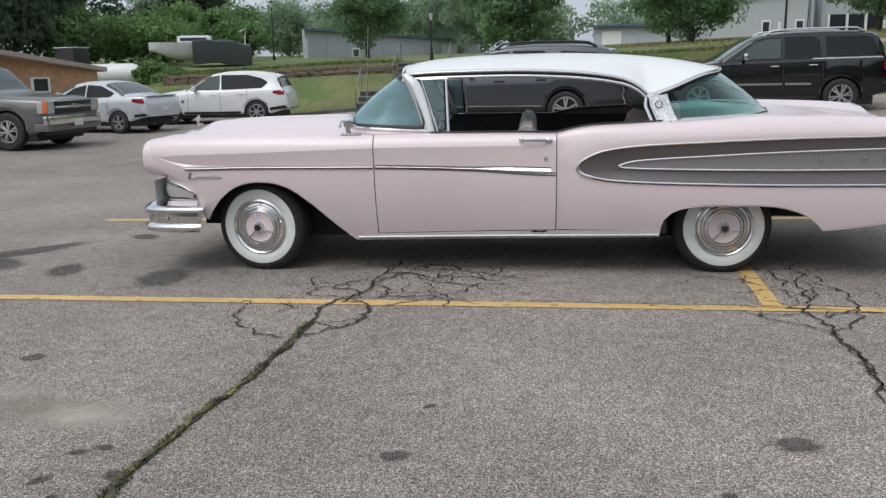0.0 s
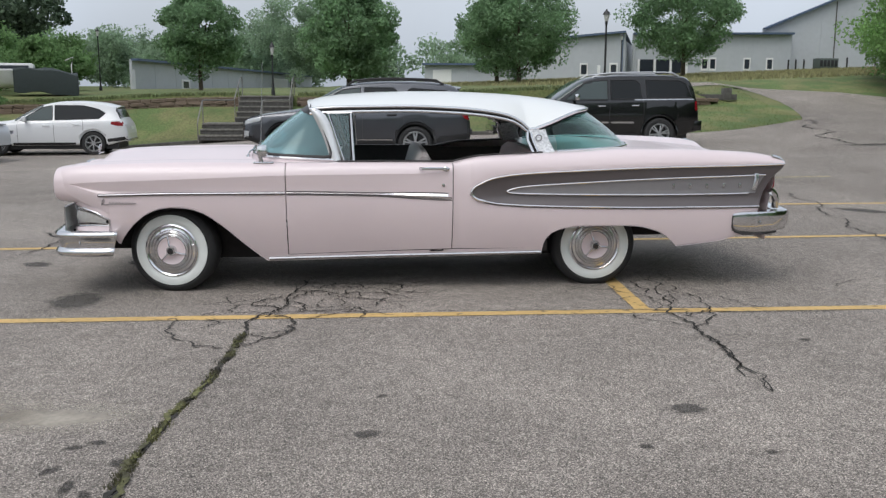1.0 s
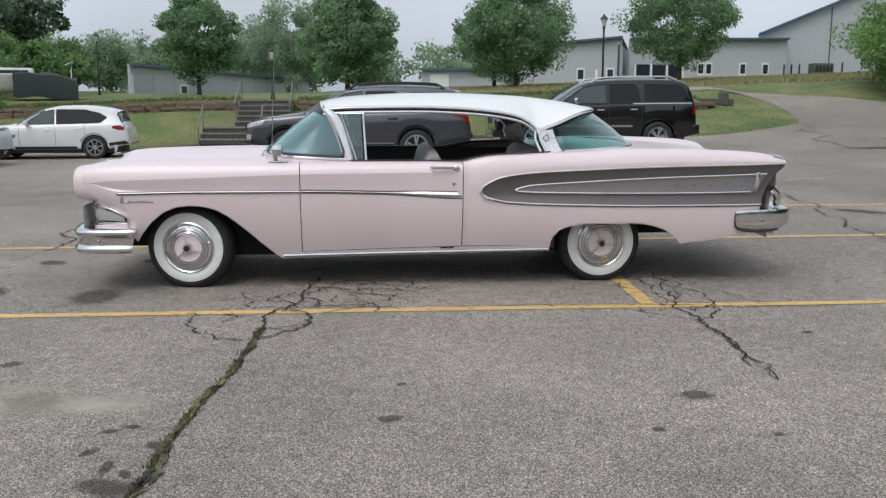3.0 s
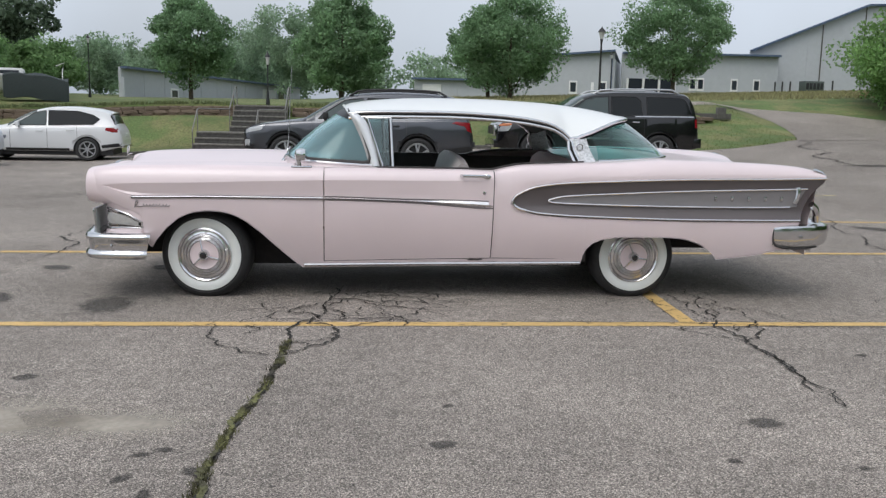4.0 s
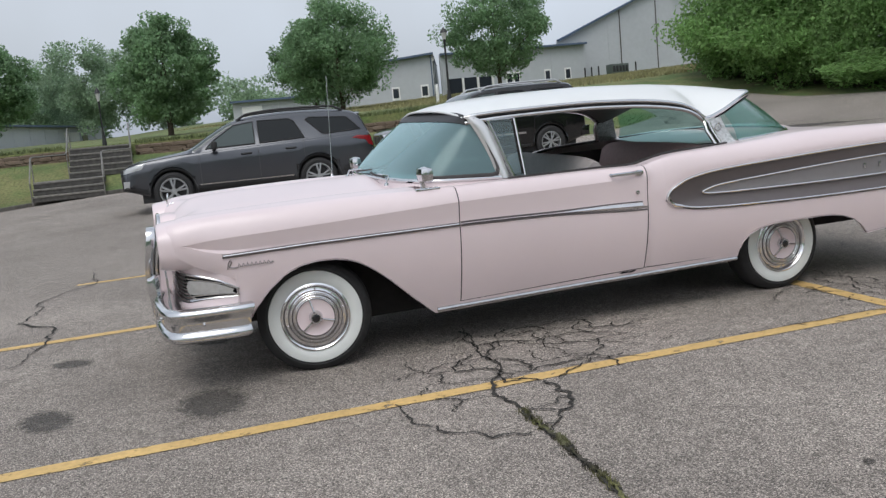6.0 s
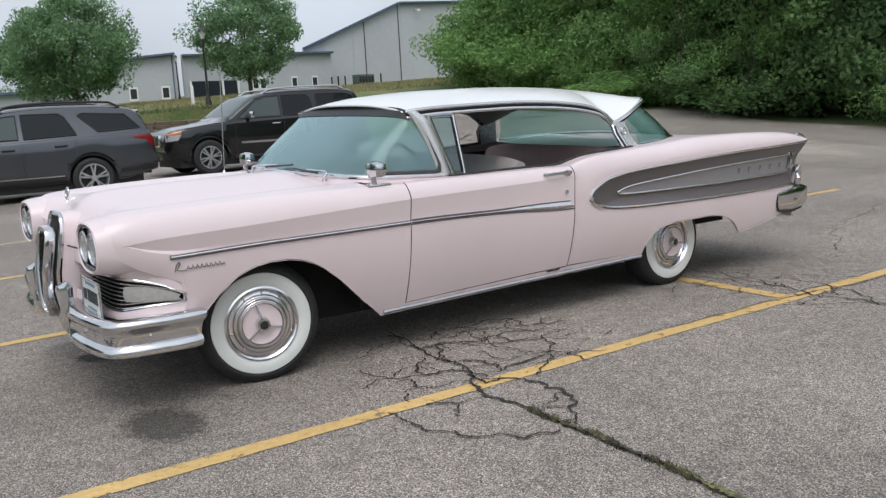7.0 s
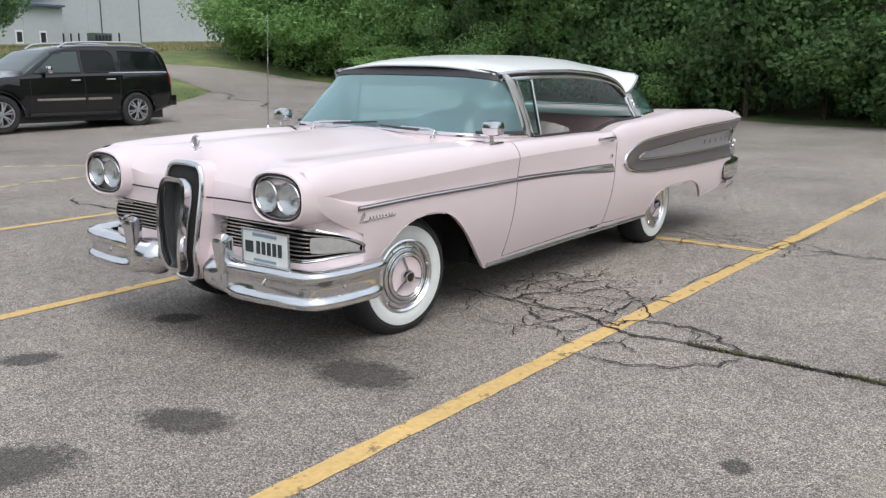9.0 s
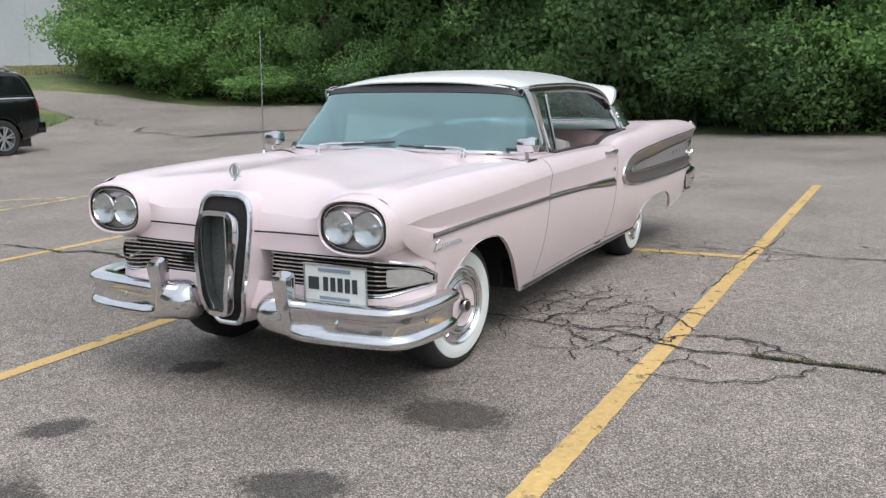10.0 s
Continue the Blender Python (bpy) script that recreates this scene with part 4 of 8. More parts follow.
part("boot_lid", weld(grid(lambda x, k: (min(x, 2.93), (k / 20 - 1) * (half_width(x) - round_in(x) * 0.999), deck_z(x, (k / 20 - 1) * 0.86)), steps(1.2, 2.93, 34), range(41))), PINK, car, "long flat pale pink boot lid between low fins")
part("tail_panel", weld(grid(lambda k, z: (2.86 + 0.06 * smooth(0.55, 0.98, z), (k / 10 - 1) * 0.90, z), range(21), [0.36, 0.5, 0.65, 0.8, 0.93])), PINK, car)
for s in (1, -1):
    part("tail_lamp", box(2.86, 2.96, s * 0.2 if s > 0 else -0.8, 0.8 if s > 0 else s * 0.2, 0.74, 0.84, 0.02), RED_LENS, car)

# roof
roof_mid = curve((-0.60, 1.38), (-0.557, 1.397), (-0.33, 1.431), (0.04, 1.451), (0.42, 1.455), (0.9, 1.44), (1.28, 1.405), (1.62, 1.34))
rail_z = curve((-0.60, 1.33), (-0.51, 1.342), (-0.3, 1.352), (0.16, 1.357), (0.5, 1.345), (0.68, 1.33), (0.9, 1.293), (1.0, 1.245), (1.06, 1.193), (1.09, 1.193), (1.17, 1.216), (1.46, 1.322), (1.62, 1.34))
rail_y = curve((-0.60, 0.63), (-0.5, 0.665), (-0.3, 0.675), (0.3, 0.68), (0.9, 0.685), (1.06, 0.70), (1.17, 0.695), (1.33, 0.665), (1.47, 0.60), (1.56, 0.45), (1.60, 0.25), (1.62, 0.02))


def roof_fn(x, k):
    v = k / 24 * 2 - 1
    e = rail_y(x)
    z = roof_mid(x) - (roof_mid(x) - rail_z(x)) * abs(v) ** 2.8
    return x + 0.045 * (1 - smooth(-0.6, -0.3, x)) * v * v, v * e, z


roof_xs = steps(-0.60, 1.62, 46, 1.06, 1.6, 1.55)
part("roof", weld(grid(roof_fn, roof_xs, range(25))), ROOF_WHITE, car, "smooth white painted roof with a rear lip")
part("headlining", weld(grid(lambda x, k: (lambda p: (p[0], p[1] * 0.97, p[2] - 0.03))(roof_fn(x, k)), steps(-0.56, 1.5, 24), range(25))), HEADLINER, car)
rail = [(x, -(rail_y(x) + 0.004), rail_z(x) - 0.002) for x in steps(-0.56, 1.06, 30)]
trim("drip_rail", rail, 0.011, CHROME)
trim("rail_gap", [(x, y - 0.001, z - 0.016) for x, y, z in rail] + [(1.068, -0.738, 1.11), (1.106, -0.776, 1.02)], 0.008, BLACK_INSIDE)
trim("rail_moulding", [(x - 0.010 * smooth(0.85, 1.06, x), y - 0.008, z - 0.034 + 0.012 * smooth(0.85, 1.06, x)) for x, y, z in rail] + [(1.046, -0.742, 1.11), (1.084, -0.78, 1.02)], 0.0125, CHROME)
trim("pillar_moulding", [(1.072, -0.727, 1.165), (1.084, -0.746, 1.11), (1.122, -0.783, 1.02)], 0.009, CHROME)
lip = [(x, -rail_y(x), rail_z(x) - 0.004) for x in steps(1.06, 1.62, 24, 1.6, 1.55)]
both_sides("roof_lip", sweep(lip, round_section(0.012, 8), up=(0, 0, 1)), CHROME)
both_sides("lip_seal", sweep([(x - 0.006, y, z - 0.019) for x, y, z in lip], round_section(0.009, 6), up=(0, 0, 1)), BLACK_INSIDE)
visor = [(-0.60 + 0.045 * v * v, v * 0.63, 1.38 - 0.05 * abs(v) ** 2.8) for v in (i / 20 - 1 for i in range(41))]
part("roof_edge", weld(tube([(x - 0.004, y, z) for x, y, z in visor], 0.008, 8)), ROOF_WHITE, car)

# windscreen, pillars and rear glass
ws_low = [(-1.025, 0.0), (-1.02, 0.25), (-1.0, 0.45), (-0.955, 0.62), (-0.88, 0.715), (-0.76, 0.762), (-0.60, 0.775), (-0.45, 0.765), (-0.355, 0.748)]
ws_top = [(-0.595, 0.0), (-0.59, 0.18), (-0.585, 0.33), (-0.575, 0.46), (-0.567, 0.54), (-0.56, 0.60), (-0.55, 0.64), (-0.535, 0.668), (-0.515, 0.684)]


def ws_fn(i, k):
    j = abs(i)
    s = 1 if i >= 0 else -1
    t = k / 8
    g, f = min(int(j), 7), j - min(int(j), 7)
    (xa, ya), (xb, yb) = Vector(ws_low[g]).lerp(Vector(ws_low[g + 1]), f), Vector(ws_top[g]).lerp(Vector(ws_top[g + 1]), f)
    za = 1.008 - 0.043 * (j / 8) ** 1.6
    zb = 1.358 - 0.036 * (j / 8) ** 2
    bulge = 0.03 * math.sin(math.pi * t) * (1 - (j / 8) ** 3)
    return xa + (xb - xa) * t - bulge, s * (ya + (yb - ya) * t), za + (zb - za) * t


ws = part("windscreen", weld(grid(ws_fn, range(-8, 9), range(9))), CAR_GLASS, car, "wrap-round green-tinted windscreen", sharp=60)
ws.visible_shadow = False


def header(i, k):
    """The header frame along the windscreen top, black for shade under the roof edge."""
    e = (abs(i) / 8) ** 5
    p = ws_fn(i, 8.3 - 0.5 * e - 1.15 * k / 3)
    return p[0] - 0.008 * (1 - e), p[1] * (1.0 + 0.008 * e), p[2]


part("header_rail", weld(grid(header, [i / 2 for i in range(-13, 14)], range(4)), 0.004), BLACK_METAL, car, "windscreen header frame, black for the shade under the roof", sharp=60)
part("windscreen_moulding", weld(tube([ws_fn(i, 0) for i in range(-8, 9)], 0.013, 8)), CHROME, car)
both_sides("windscreen_moulding", tube([ws_fn(-8, k) for k in range(9)], 0.011, 8, up=(0, 1, 0)), CHROME)
part("cowl_skirt", weld(grid(lambda i, k: (lambda p: (p[0] - 0.012 * k, p[1] * (1 + 0.012 * k), p[2] - 0.028 * k))(ws_fn(i, 0)), range(-8, 9), range(3))), PINK, car)
seal = [ws_fn(-j, 0.35) for j in (4, 5, 6, 7)] + [tuple(Vector(ws_fn(-7, k)).lerp(Vector(ws_fn(-8, k)), f)) for k, f in ((0.6, 0.45), (1.3, 0.68), (2.4, 0.78), (4, 0.80), (6, 0.80), (8, 0.75))]
both_sides("windscreen_seal", tube([(x, y - 0.006, z) for x, y, z in seal], 0.013, 8, up=(0, 1, 0)), DARK_TRIM)
pillar_front = curve((0, -0.568), (0.13, -0.538), (0.43, -0.484), (0.7, -0.445), (1, -0.415))
pillar_rear = curve((0, -0.505), (0.12, -0.446), (0.43, -0.398), (0.7, -0.366), (1, -0.336))


def screen_pillar(t, k):
    """The broad bright pillar between windscreen and vent window, t from top to belt."""
    f = k / 6
    x = pillar_front(t) + (pillar_rear(t) - pillar_front(t)) * f
    return x, -(0.688 + 0.068 * t - 0.010 * (1 - smooth(0, 0.1, t)) + 0.014 * math.sin(math.pi * f) ** 0.6), 1.337 - 0.375 * t


both_sides("windscreen_pillar", grid(screen_pillar, [i / 12 for i in range(13)], range(7)), PILLAR_CHROME, "bright dog-leg windscreen pillar", thick=0.008)

vent = [(-0.43, 0.695, 1.302), (-0.262, 0.697, 1.302), (-0.245, 0.768, 0.965), (-0.318, 0.762, 0.965)]
both_sides("vent_glass", ([(x, -y, z) for x, y, z in vent], [(0, 1, 2, 3)]), SIDE_GLASS)
both_sides("vent_frame", sweep([(x, -y, z) for x, y, z in vent], round_section(0.0105, 8), True, (0, 1, 0)), CHROME)
both_sides("vent_seal", sweep([(-0.345 + (x + 0.345) * 0.84, -y, 1.13 + (z - 1.13) * 0.93) for x, y, z in vent], round_section(0.006, 6), True, (0, 1, 0)), BLACK_INSIDE)
both_sides("belt_moulding", [sweep([(x, -0.80, shoulder(x) + 0.004) for x in steps(-0.36, 1.15, 36)], [(0.008, 0.006), (0.008, -0.01), (-0.03, -0.012), (-0.03, 0.006)])][0], DARK_TRIM)


def quarter_pillar(i, k):
    t = k / 6
    a = [(1.03, 0.705, 1.20), (1.06, 0.737, 1.10), (1.10, 0.775, 1.012)]
    b = [(1.185, 0.69, 1.20), (1.215, 0.72, 1.10), (1.255, 0.76, 1.016)]
    p, q = Vector(a[i]), Vector(b[i])
    v = p.lerp(q, t)
    return v.x, -(v.y + 0.006 * math.sin(math.pi * t)), v.z


both_sides("quarter_pillar", grid(quarter_pillar, range(3), range(7)), PILLAR_PLATE, "textured bright metal panel at the roof pillar", thick=0.01)
both_sides("pillar_badge", tube([(1.13 + 0.022 * math.cos(a), -0.744, 1.125 + 0.022 * math.sin(a)) for a in (2 * math.pi * i / 16 for i in range(16))], 0.005, 6, True, (0, 1, 0)), CHROME)

rw_top = [(1.60, 0.0), (1.585, 0.2), (1.54, 0.42), (1.45, 0.56), (1.33, 0.64), (1.215, 0.675)]
rw_low = [(1.93, 0.0), (1.92, 0.25), (1.88, 0.46), (1.77, 0.62), (1.55, 0.72), (1.27, 0.755)]


def rw_fn(i, k):
    j, s, t = abs(i), (1 if i >= 0 else -1), k / 6
    (xa, ya), (xb, yb) = rw_low[j], rw_top[j]
    za = 1.055 - 0.03 * (j / 5) ** 2
    zb = rail_z(min(max(xb, 1.17), 1.62)) - 0.012
    bulge = 0.02 * math.sin(math.pi * t)
    return xa + (xb - xa) * t + bulge, s * (ya + (yb - ya) * t), za + (zb - za) * t


rw = part("rear_window", weld(grid(rw_fn, range(-5, 6), range(7))), glass("green rear glass", (0.45, 0.72, 0.68), 1.5), car, "wrap-round green-tinted rear window", sharp=60)
rw.visible_shadow = False
part("rear_moulding", weld(tube([rw_fn(i, 0) for i in range(-5, 6)], 0.012, 8)), CHROME, car)

# cabin
part("floor_pan", box(-0.88, 1.15, -0.78, 0.78, 0.245, 0.29), BLACK_INSIDE, car)
part("front_bulkhead", box(-2.05, -0.95, -0.56, 0.56, 0.295, 0.80), BLACK_INSIDE, car)
part("rear_bulkhead", box(1.22, 2.45, -0.56, 0.56, 0.35, 0.90), BLACK_INSIDE, car)
part("splash_panel", box(-0.97, -0.93, -0.72, 0.72, 0.27, 0.72), BLACK_INSIDE, car)
part("spare_wheel_well", box(2.10, 2.70, -0.55, 0.55, 0.44, 0.56, 0.03), BLACK_INSIDE, car)
part("rear_axle", weld(tube([(1.575, -0.62, 0.32), (1.575, 0.62, 0.32)], 0.05, 10)), BLACK_INSIDE, car)
part("frame_rail", box(-1.8, 1.4, -0.55, -0.45, 0.21, 0.32), BLACK_INSIDE, car)
part("frame_rail", box(-1.8, 1.4, 0.45, 0.55, 0.21, 0.32), BLACK_INSIDE, car)
part("wheel_housing", box(-2.12, -0.85, -0.80, 0.80, 0.66, 0.70), BLACK_INSIDE, car)
part("wheel_housing", box(1.13, 2.05, -0.74, 0.74, 0.54, 0.58), BLACK_INSIDE, car)
for s in (1, -1):
    lining = grid(lambda x, z: (x, -s * (min(flank(x, z) - 0.07, 0.80)), z), steps(-0.70, 1.2, 16), [0.28, 0.5, 0.7, 0.9, 0.95])
    part("door_lining", weld(lining, 0.01), DARK_TRIM, car)
part("dashboard", box(-0.92, -0.62, -0.76, 0.76, 0.70, 0.955, 0.03), GREY_VINYL, car)
part("parcel_shelf", box(1.2, 1.75, -0.66, 0.66, 0.985, 1.005, 0.004), GREY_VINYL, car)


def bench(name, x, mat, width, seat_z, top_z, label):
    part(name + "_cushion", box(x - 0.55, x, -width, width, seat_z - 0.18, seat_z, 0.05), mat, car, label)
    prof = [(x - 0.02, seat_z - 0.02), (x + 0.0, seat_z + 0.2), (x + 0.05, top_z - 0.03), (x + 0.085, top_z), (x + 0.13, top_z - 0.01), (x + 0.16, top_z - 0.06), (x + 0.13, seat_z - 0.1)]
    sh = grid(lambda i, k: (prof[i][0], (k / 16 * 2 - 1) * width, prof[i][1] - 0.035 * abs(k / 16 * 2 - 1) ** 6 * (1 if prof[i][1] > seat_z + 0.1 else 0)), range(len(prof)), range(17))
    part(name + "_back", weld(merge(sh, *[([(p[0], e * width, p[1] - (0.035 if p[1] > seat_z + 0.1 else 0)) for p in prof], [tuple(range(len(prof)))[::e]]) for e in (-1, 1)])), mat, car, label)


bench("front_seat", 0.18, GREY_VINYL, 0.66, 0.62, 1.02, "grey vinyl front bench seat")
bench("rear_seat", 1.02, MAUVE_CLOTH, 0.68, 0.62, 1.02, "mauve pink rear bench seat")
rim_pts = [(-0.36 + 0.03 * math.sin(a) * 0 - 0.08 * math.sin(a), -0.36 + 0.20 * math.cos(a), 0.955 + 0.18 * math.sin(a)) for a in (2 * math.pi * i / 28 for i in range(28))]
wheel = part("steering_wheel", weld(tube(rim_pts, 0.013, 8, True, (1, 0, 0.3))), DARK_TRIM, car, "thin dark steering wheel rim")
part("spoke", weld(tube([(-0.36, -0.55, 0.955), (-0.40, -0.36, 0.93), (-0.36, -0.17, 0.955)], 0.012, 8)), DULL_CHROME, wheel)
part("column", weld(tube([(-0.40, -0.36, 0.93), (-0.75, -0.36, 0.78)], 0.022, 10)), DARK_TRIM, wheel)
part("inner_mirror", box(-0.53, -0.50, -0.11, 0.11, 1.27, 1.32, 0.008), DARK_TRIM, car)

# wheels
def road_wheel(x, s, spin):
    w = thing("wheel", "", "")
    w.parent = car
    for key in ("label", "category"):
        if key in w:
            del w[key]
    w.matrix_basis = pose(x + (0.008 if x < 0 else 0), s * 0.668, 0.314 if s < 0 else 0.302, 0, 0, (180 if s > 0 else 0) + (-7 if x < 0 else 0)) @ pose(0, 0, 0, 0, spin, 0)
    tyre = [(0.10, 0.19), (0.105, 0.21), (0.10, 0.28), (0.085, 0.315), (0.06, 0.327), (0.0, 0.33), (-0.06, 0.327), (-0.085, 0.315), (-0.104, 0.285), (-0.106, 0.278), (-0.103, 0.27), (-0.104, 0.20), (-0.095, 0.19), (-0.05, 0.185)]
    tyre = [(a, r if r < 0.25 else r - 0.006 * (r - 0.25) / 0.08) for a, r in tyre]
    part("tyre", weld(lathe(tyre, 48)), RUBBER, w, "black tyre")
    part("whitewall", weld(lathe([(-0.106, 0.263), (-0.110, 0.260), (-0.1125, 0.235), (-0.110, 0.205), (-0.100, 0.192)], 56)), WHITEWALL, w, "broad white sidewall ring")
    cap = [(-0.095, 0.197), (-0.112, 0.194), (-0.116, 0.186), (-0.110, 0.178), (-0.100, 0.172), (-0.098, 0.150), (-0.104, 0.146), (-0.104, 0.139), (-0.110, 0.136), (-0.110, 0.129), (-0.117, 0.126), (-0.117, 0.116), (-0.123, 0.112), (-0.121, 0.103)]
    cap = cap[:5] + [(-0.098 - 0.022 * smooth(0.172, 0.105, r) + 0.0035 * math.cos((0.15 - r) * 2 * math.pi / 0.0115) * (r < 0.152), r) for r in (0.170 - 0.0019 * i for i in range(35))]
    part("hub_cap", weld(lathe(cap, 56)), CAP_CHROME, w, "ringed chrome hub cap", sharp=25)
    part("hub_disc", weld(lathe([(-0.119, 0.104), (-0.113, 0.085), (-0.114, 0.05), (-0.118, 0.036)], 40)), PINK, w, "pink painted hub disc")
    part("hub_boss", weld(lathe([(-0.112, 0.040), (-0.138, 0.036), (-0.148, 0.030), (-0.148, 0.023)], 28)), CHROME, w)
    part("hub_emblem", weld(lathe([(-0.1475, 0.0235), (-0.151, 0.016), (-0.152, 0.0001)], 20)), BLACK_GLOSS, w)
    for rr, dd in ((0.1735, -0.1035), (0.150, -0.1070), (0.130, -0.1160), (0.1075, -0.1225)):
        ring = [(rr * math.cos(2 * math.pi * k / 40), dd, rr * math.sin(2 * math.pi * k / 40)) for k in range(40)]
        part("cap_groove", weld(tube(ring, 0.0017, 6, True, (0, 1, 0))), COVE_DARK, w, "dark ring groove")
    for k in range(3):
        a = math.radians(90 + 120 * k)
        c, sn = math.cos(a), math.sin(a)
        part("spinner_bar", weld(tube([(0.035 * c, -0.135, 0.035 * sn), (0.08 * c, -0.126, 0.08 * sn), (0.108 * c, -0.118, 0.108 * sn)], 0.006, 8, up=(0, 1, 0))), CHROME, w)
    for k in range(10):
        a = 2 * math.pi * k / 10
        c, sn = math.cos(a), math.sin(a)
        part("cap_rib", weld(tube([(0.152 * c, -0.102, 0.152 * sn), (0.172 * c, -0.103, 0.172 * sn)], 0.004, 6, up=(0, 1, 0))), CHROME, w)
    return w


for x in (-1.575, 1.575):
    for s in (-1, 1):
        road_wheel(x, s, (-14 if x < 0 else -20))

# small fittings
for s in (-1, 1):
    mx, my = -0.885, s * 0.845
    mirror = part("mirror_foot", box(mx - 0.075, mx + 0.07, my - 0.025, my + 0.025, 0.952, 0.966, 0.006), CHROME, car, "chrome wing mirror on a curved stalk")
    part("stalk", weld(sweep([(mx - 0.02, my, 0.96), (mx - 0.028, my, 1.0), (mx - 0.02, my, 1.035), (mx + 0.0, my, 1.045)], [(0.016, 0), (0.01, 0.008), (-0.01, 0.008), (-0.016, 0), (-0.01, -0.008), (0.01, -0.008)], up=(0, 1, 0))), CHROME, mirror)
    part("mirror_head", box(mx - 0.052, mx + 0.034, my - 0.062, my + 0.062, 0.998, 1.088, 0.04), CHROME, mirror)
part("aerial", weld(tube([(-1.092, 0.776, 0.955), (-1.088, 0.778, 1.02), (-1.055, 0.794, 1.69)], 0.0032, 8)), DULL_CHROME, car, "thin chrome radio aerial")
part("aerial_base", weld(lathe([(0.0, 0.024), (0.010, 0.018), (0.020, 0.008), (0.028, 0.005)], 14, "z")), CHROME, car).matrix_basis = pose(-1.092, 0.776, 0.958)
orn = part("bonnet_ornament", weld(tube([(-2.268 + 0.005 * math.sin(a), 0.027 * math.cos(a), 1.001 + 0.029 * math.sin(a)) for a in (2 * math.pi * i / 20 for i in range(20))], 0.0052, 8, True, (1, 0, 0))), CHROME, car, "small chrome ring ornament")
part("ornament_badge", weld(lathe([(-0.003, 0.0001), (-0.003, 0.016), (0.003, 0.016), (0.003, 0.0001)], 20, "x")), LAMP_PLATE, orn, "satin disc inside the ring").matrix_basis = pose(-2.268, 0, 1.001) @ Matrix.Diagonal((1, 0.75, 1.6, 1))
part("ornament_foot", weld(sweep([(-2.276, 0, 0.955), (-2.262, 0, 0.966), (-2.235, 0, 0.972)], round_section(0.008, 8, 0.5))), CHROME, orn)
for start, end, lift in ((-2.45, -0.5, 0.35), (1.75, -0.35, 0.75)):
    a, b = Vector(ws_fn(start, 0)), Vector(ws_fn(end, lift))
    wiper = part("wiper_arm", weld(tube([tuple(a + Vector((-0.055, 0, -0.012))), tuple(a + Vector((-0.04, 0.0, 0.018))), tuple(a.lerp(b, 0.12) + Vector((-0.02, 0, 0.022))), tuple(a.lerp(b, 0.6) + Vector((-0.022, 0, 0.014)))], 0.0065, 8)), CHROME, car, "chrome wiper arm")
    part("wiper_pivot", weld(lathe([(0.0, 0.016), (0.012, 0.014), (0.018, 0.006), (0.02, 0.0001)], 14, "z")), CHROME, wiper).matrix_basis = pose(a.x - 0.055, a.y, a.z - 0.025)
    part("wiper_blade", weld(tube([tuple(a.lerp(b, f) + Vector((-0.016 - 0.012 * math.sin(math.pi * f), 0, 0.008))) for f in (0.3, 0.5, 0.7, 0.85, 1.0)], 0.006, 6)), DARK_TRIM, wiper, "dark rubber blade")
plate = part("licence_plate", box(-2.338, -2.332, -0.713, -0.411, 0.478, 0.628, 0.002), PLATE_WHITE, car, "pale licence plate with dark markings as plain bars")
part("plate_frame", weld(tube([(-2.338, -0.717, 0.474), (-2.338, -0.407, 0.474), (-2.338, -0.407, 0.632), (-2.338, -0.717, 0.632)], 0.006, 6, True, (1, 0, 0))), DULL_CHROME, plate)
for i in range(5):
    part("number_bar", box(-2.341, -2.3385, -0.673 + 0.036 * i, -0.649 + 0.036 * i, 0.522, 0.582), PLATE_INK, plate)
part("picture_bar", box(-2.341, -2.3385, -0.483, -0.43, 0.524, 0.578), PLATE_INK, plate)
part("caption_bar", box(-2.341, -2.3385, -0.64, -0.48, 0.604, 0.618), PLATE_BLUE, plate)
part("caption_bar", box(-2.341, -2.3385, -0.635, -0.485, 0.486, 0.498), PLATE_BLUE, plate)

# ---- markings and wear on the asphalt ----
def ribbon(path, half, lift=0.006, rag=0.0, seed=1):
    """A flat strip on the asphalt along a path of (x, y); half: half width, or a function of the way along."""
    rnd = random.Random(seed)
    pts = [Vector(p) for p in path]
    verts, faces = [], []
    n = len(pts)
    for i, p in enumerate(pts):
        d = (pts[min(i + 1, n - 1)] - pts[max(i - 1, 0)]).normalized()
        nrm = Vector((-d.y, d.x))
        h = half(i / max(n - 1, 1)) if callable(half) else half
        for s in (-1, 1):
            q = p + nrm * s * h * (1 + rnd.uniform(-rag, rag))
            verts.append((q.x, q.y, lot_height(q.x, q.y) + 0.004 + lift))
        if i:
            faces.append((2 * i - 2, 2 * i - 1, 2 * i + 1, 2 * i))
    return verts, faces


def straight(a, b, n):
    return [(a[0] + (b[0] - a[0]) * i / n, a[1] + (b[1] - a[1]) * i / n) for i in range(n + 1)]


def marking(path, half, mat, label, seed):
    ob = part("road_marking", ribbon(path, half, 0.004, 0.07, seed), mat, sharp=0)
    return tagged(ob, label, "road marking", kind="structure")


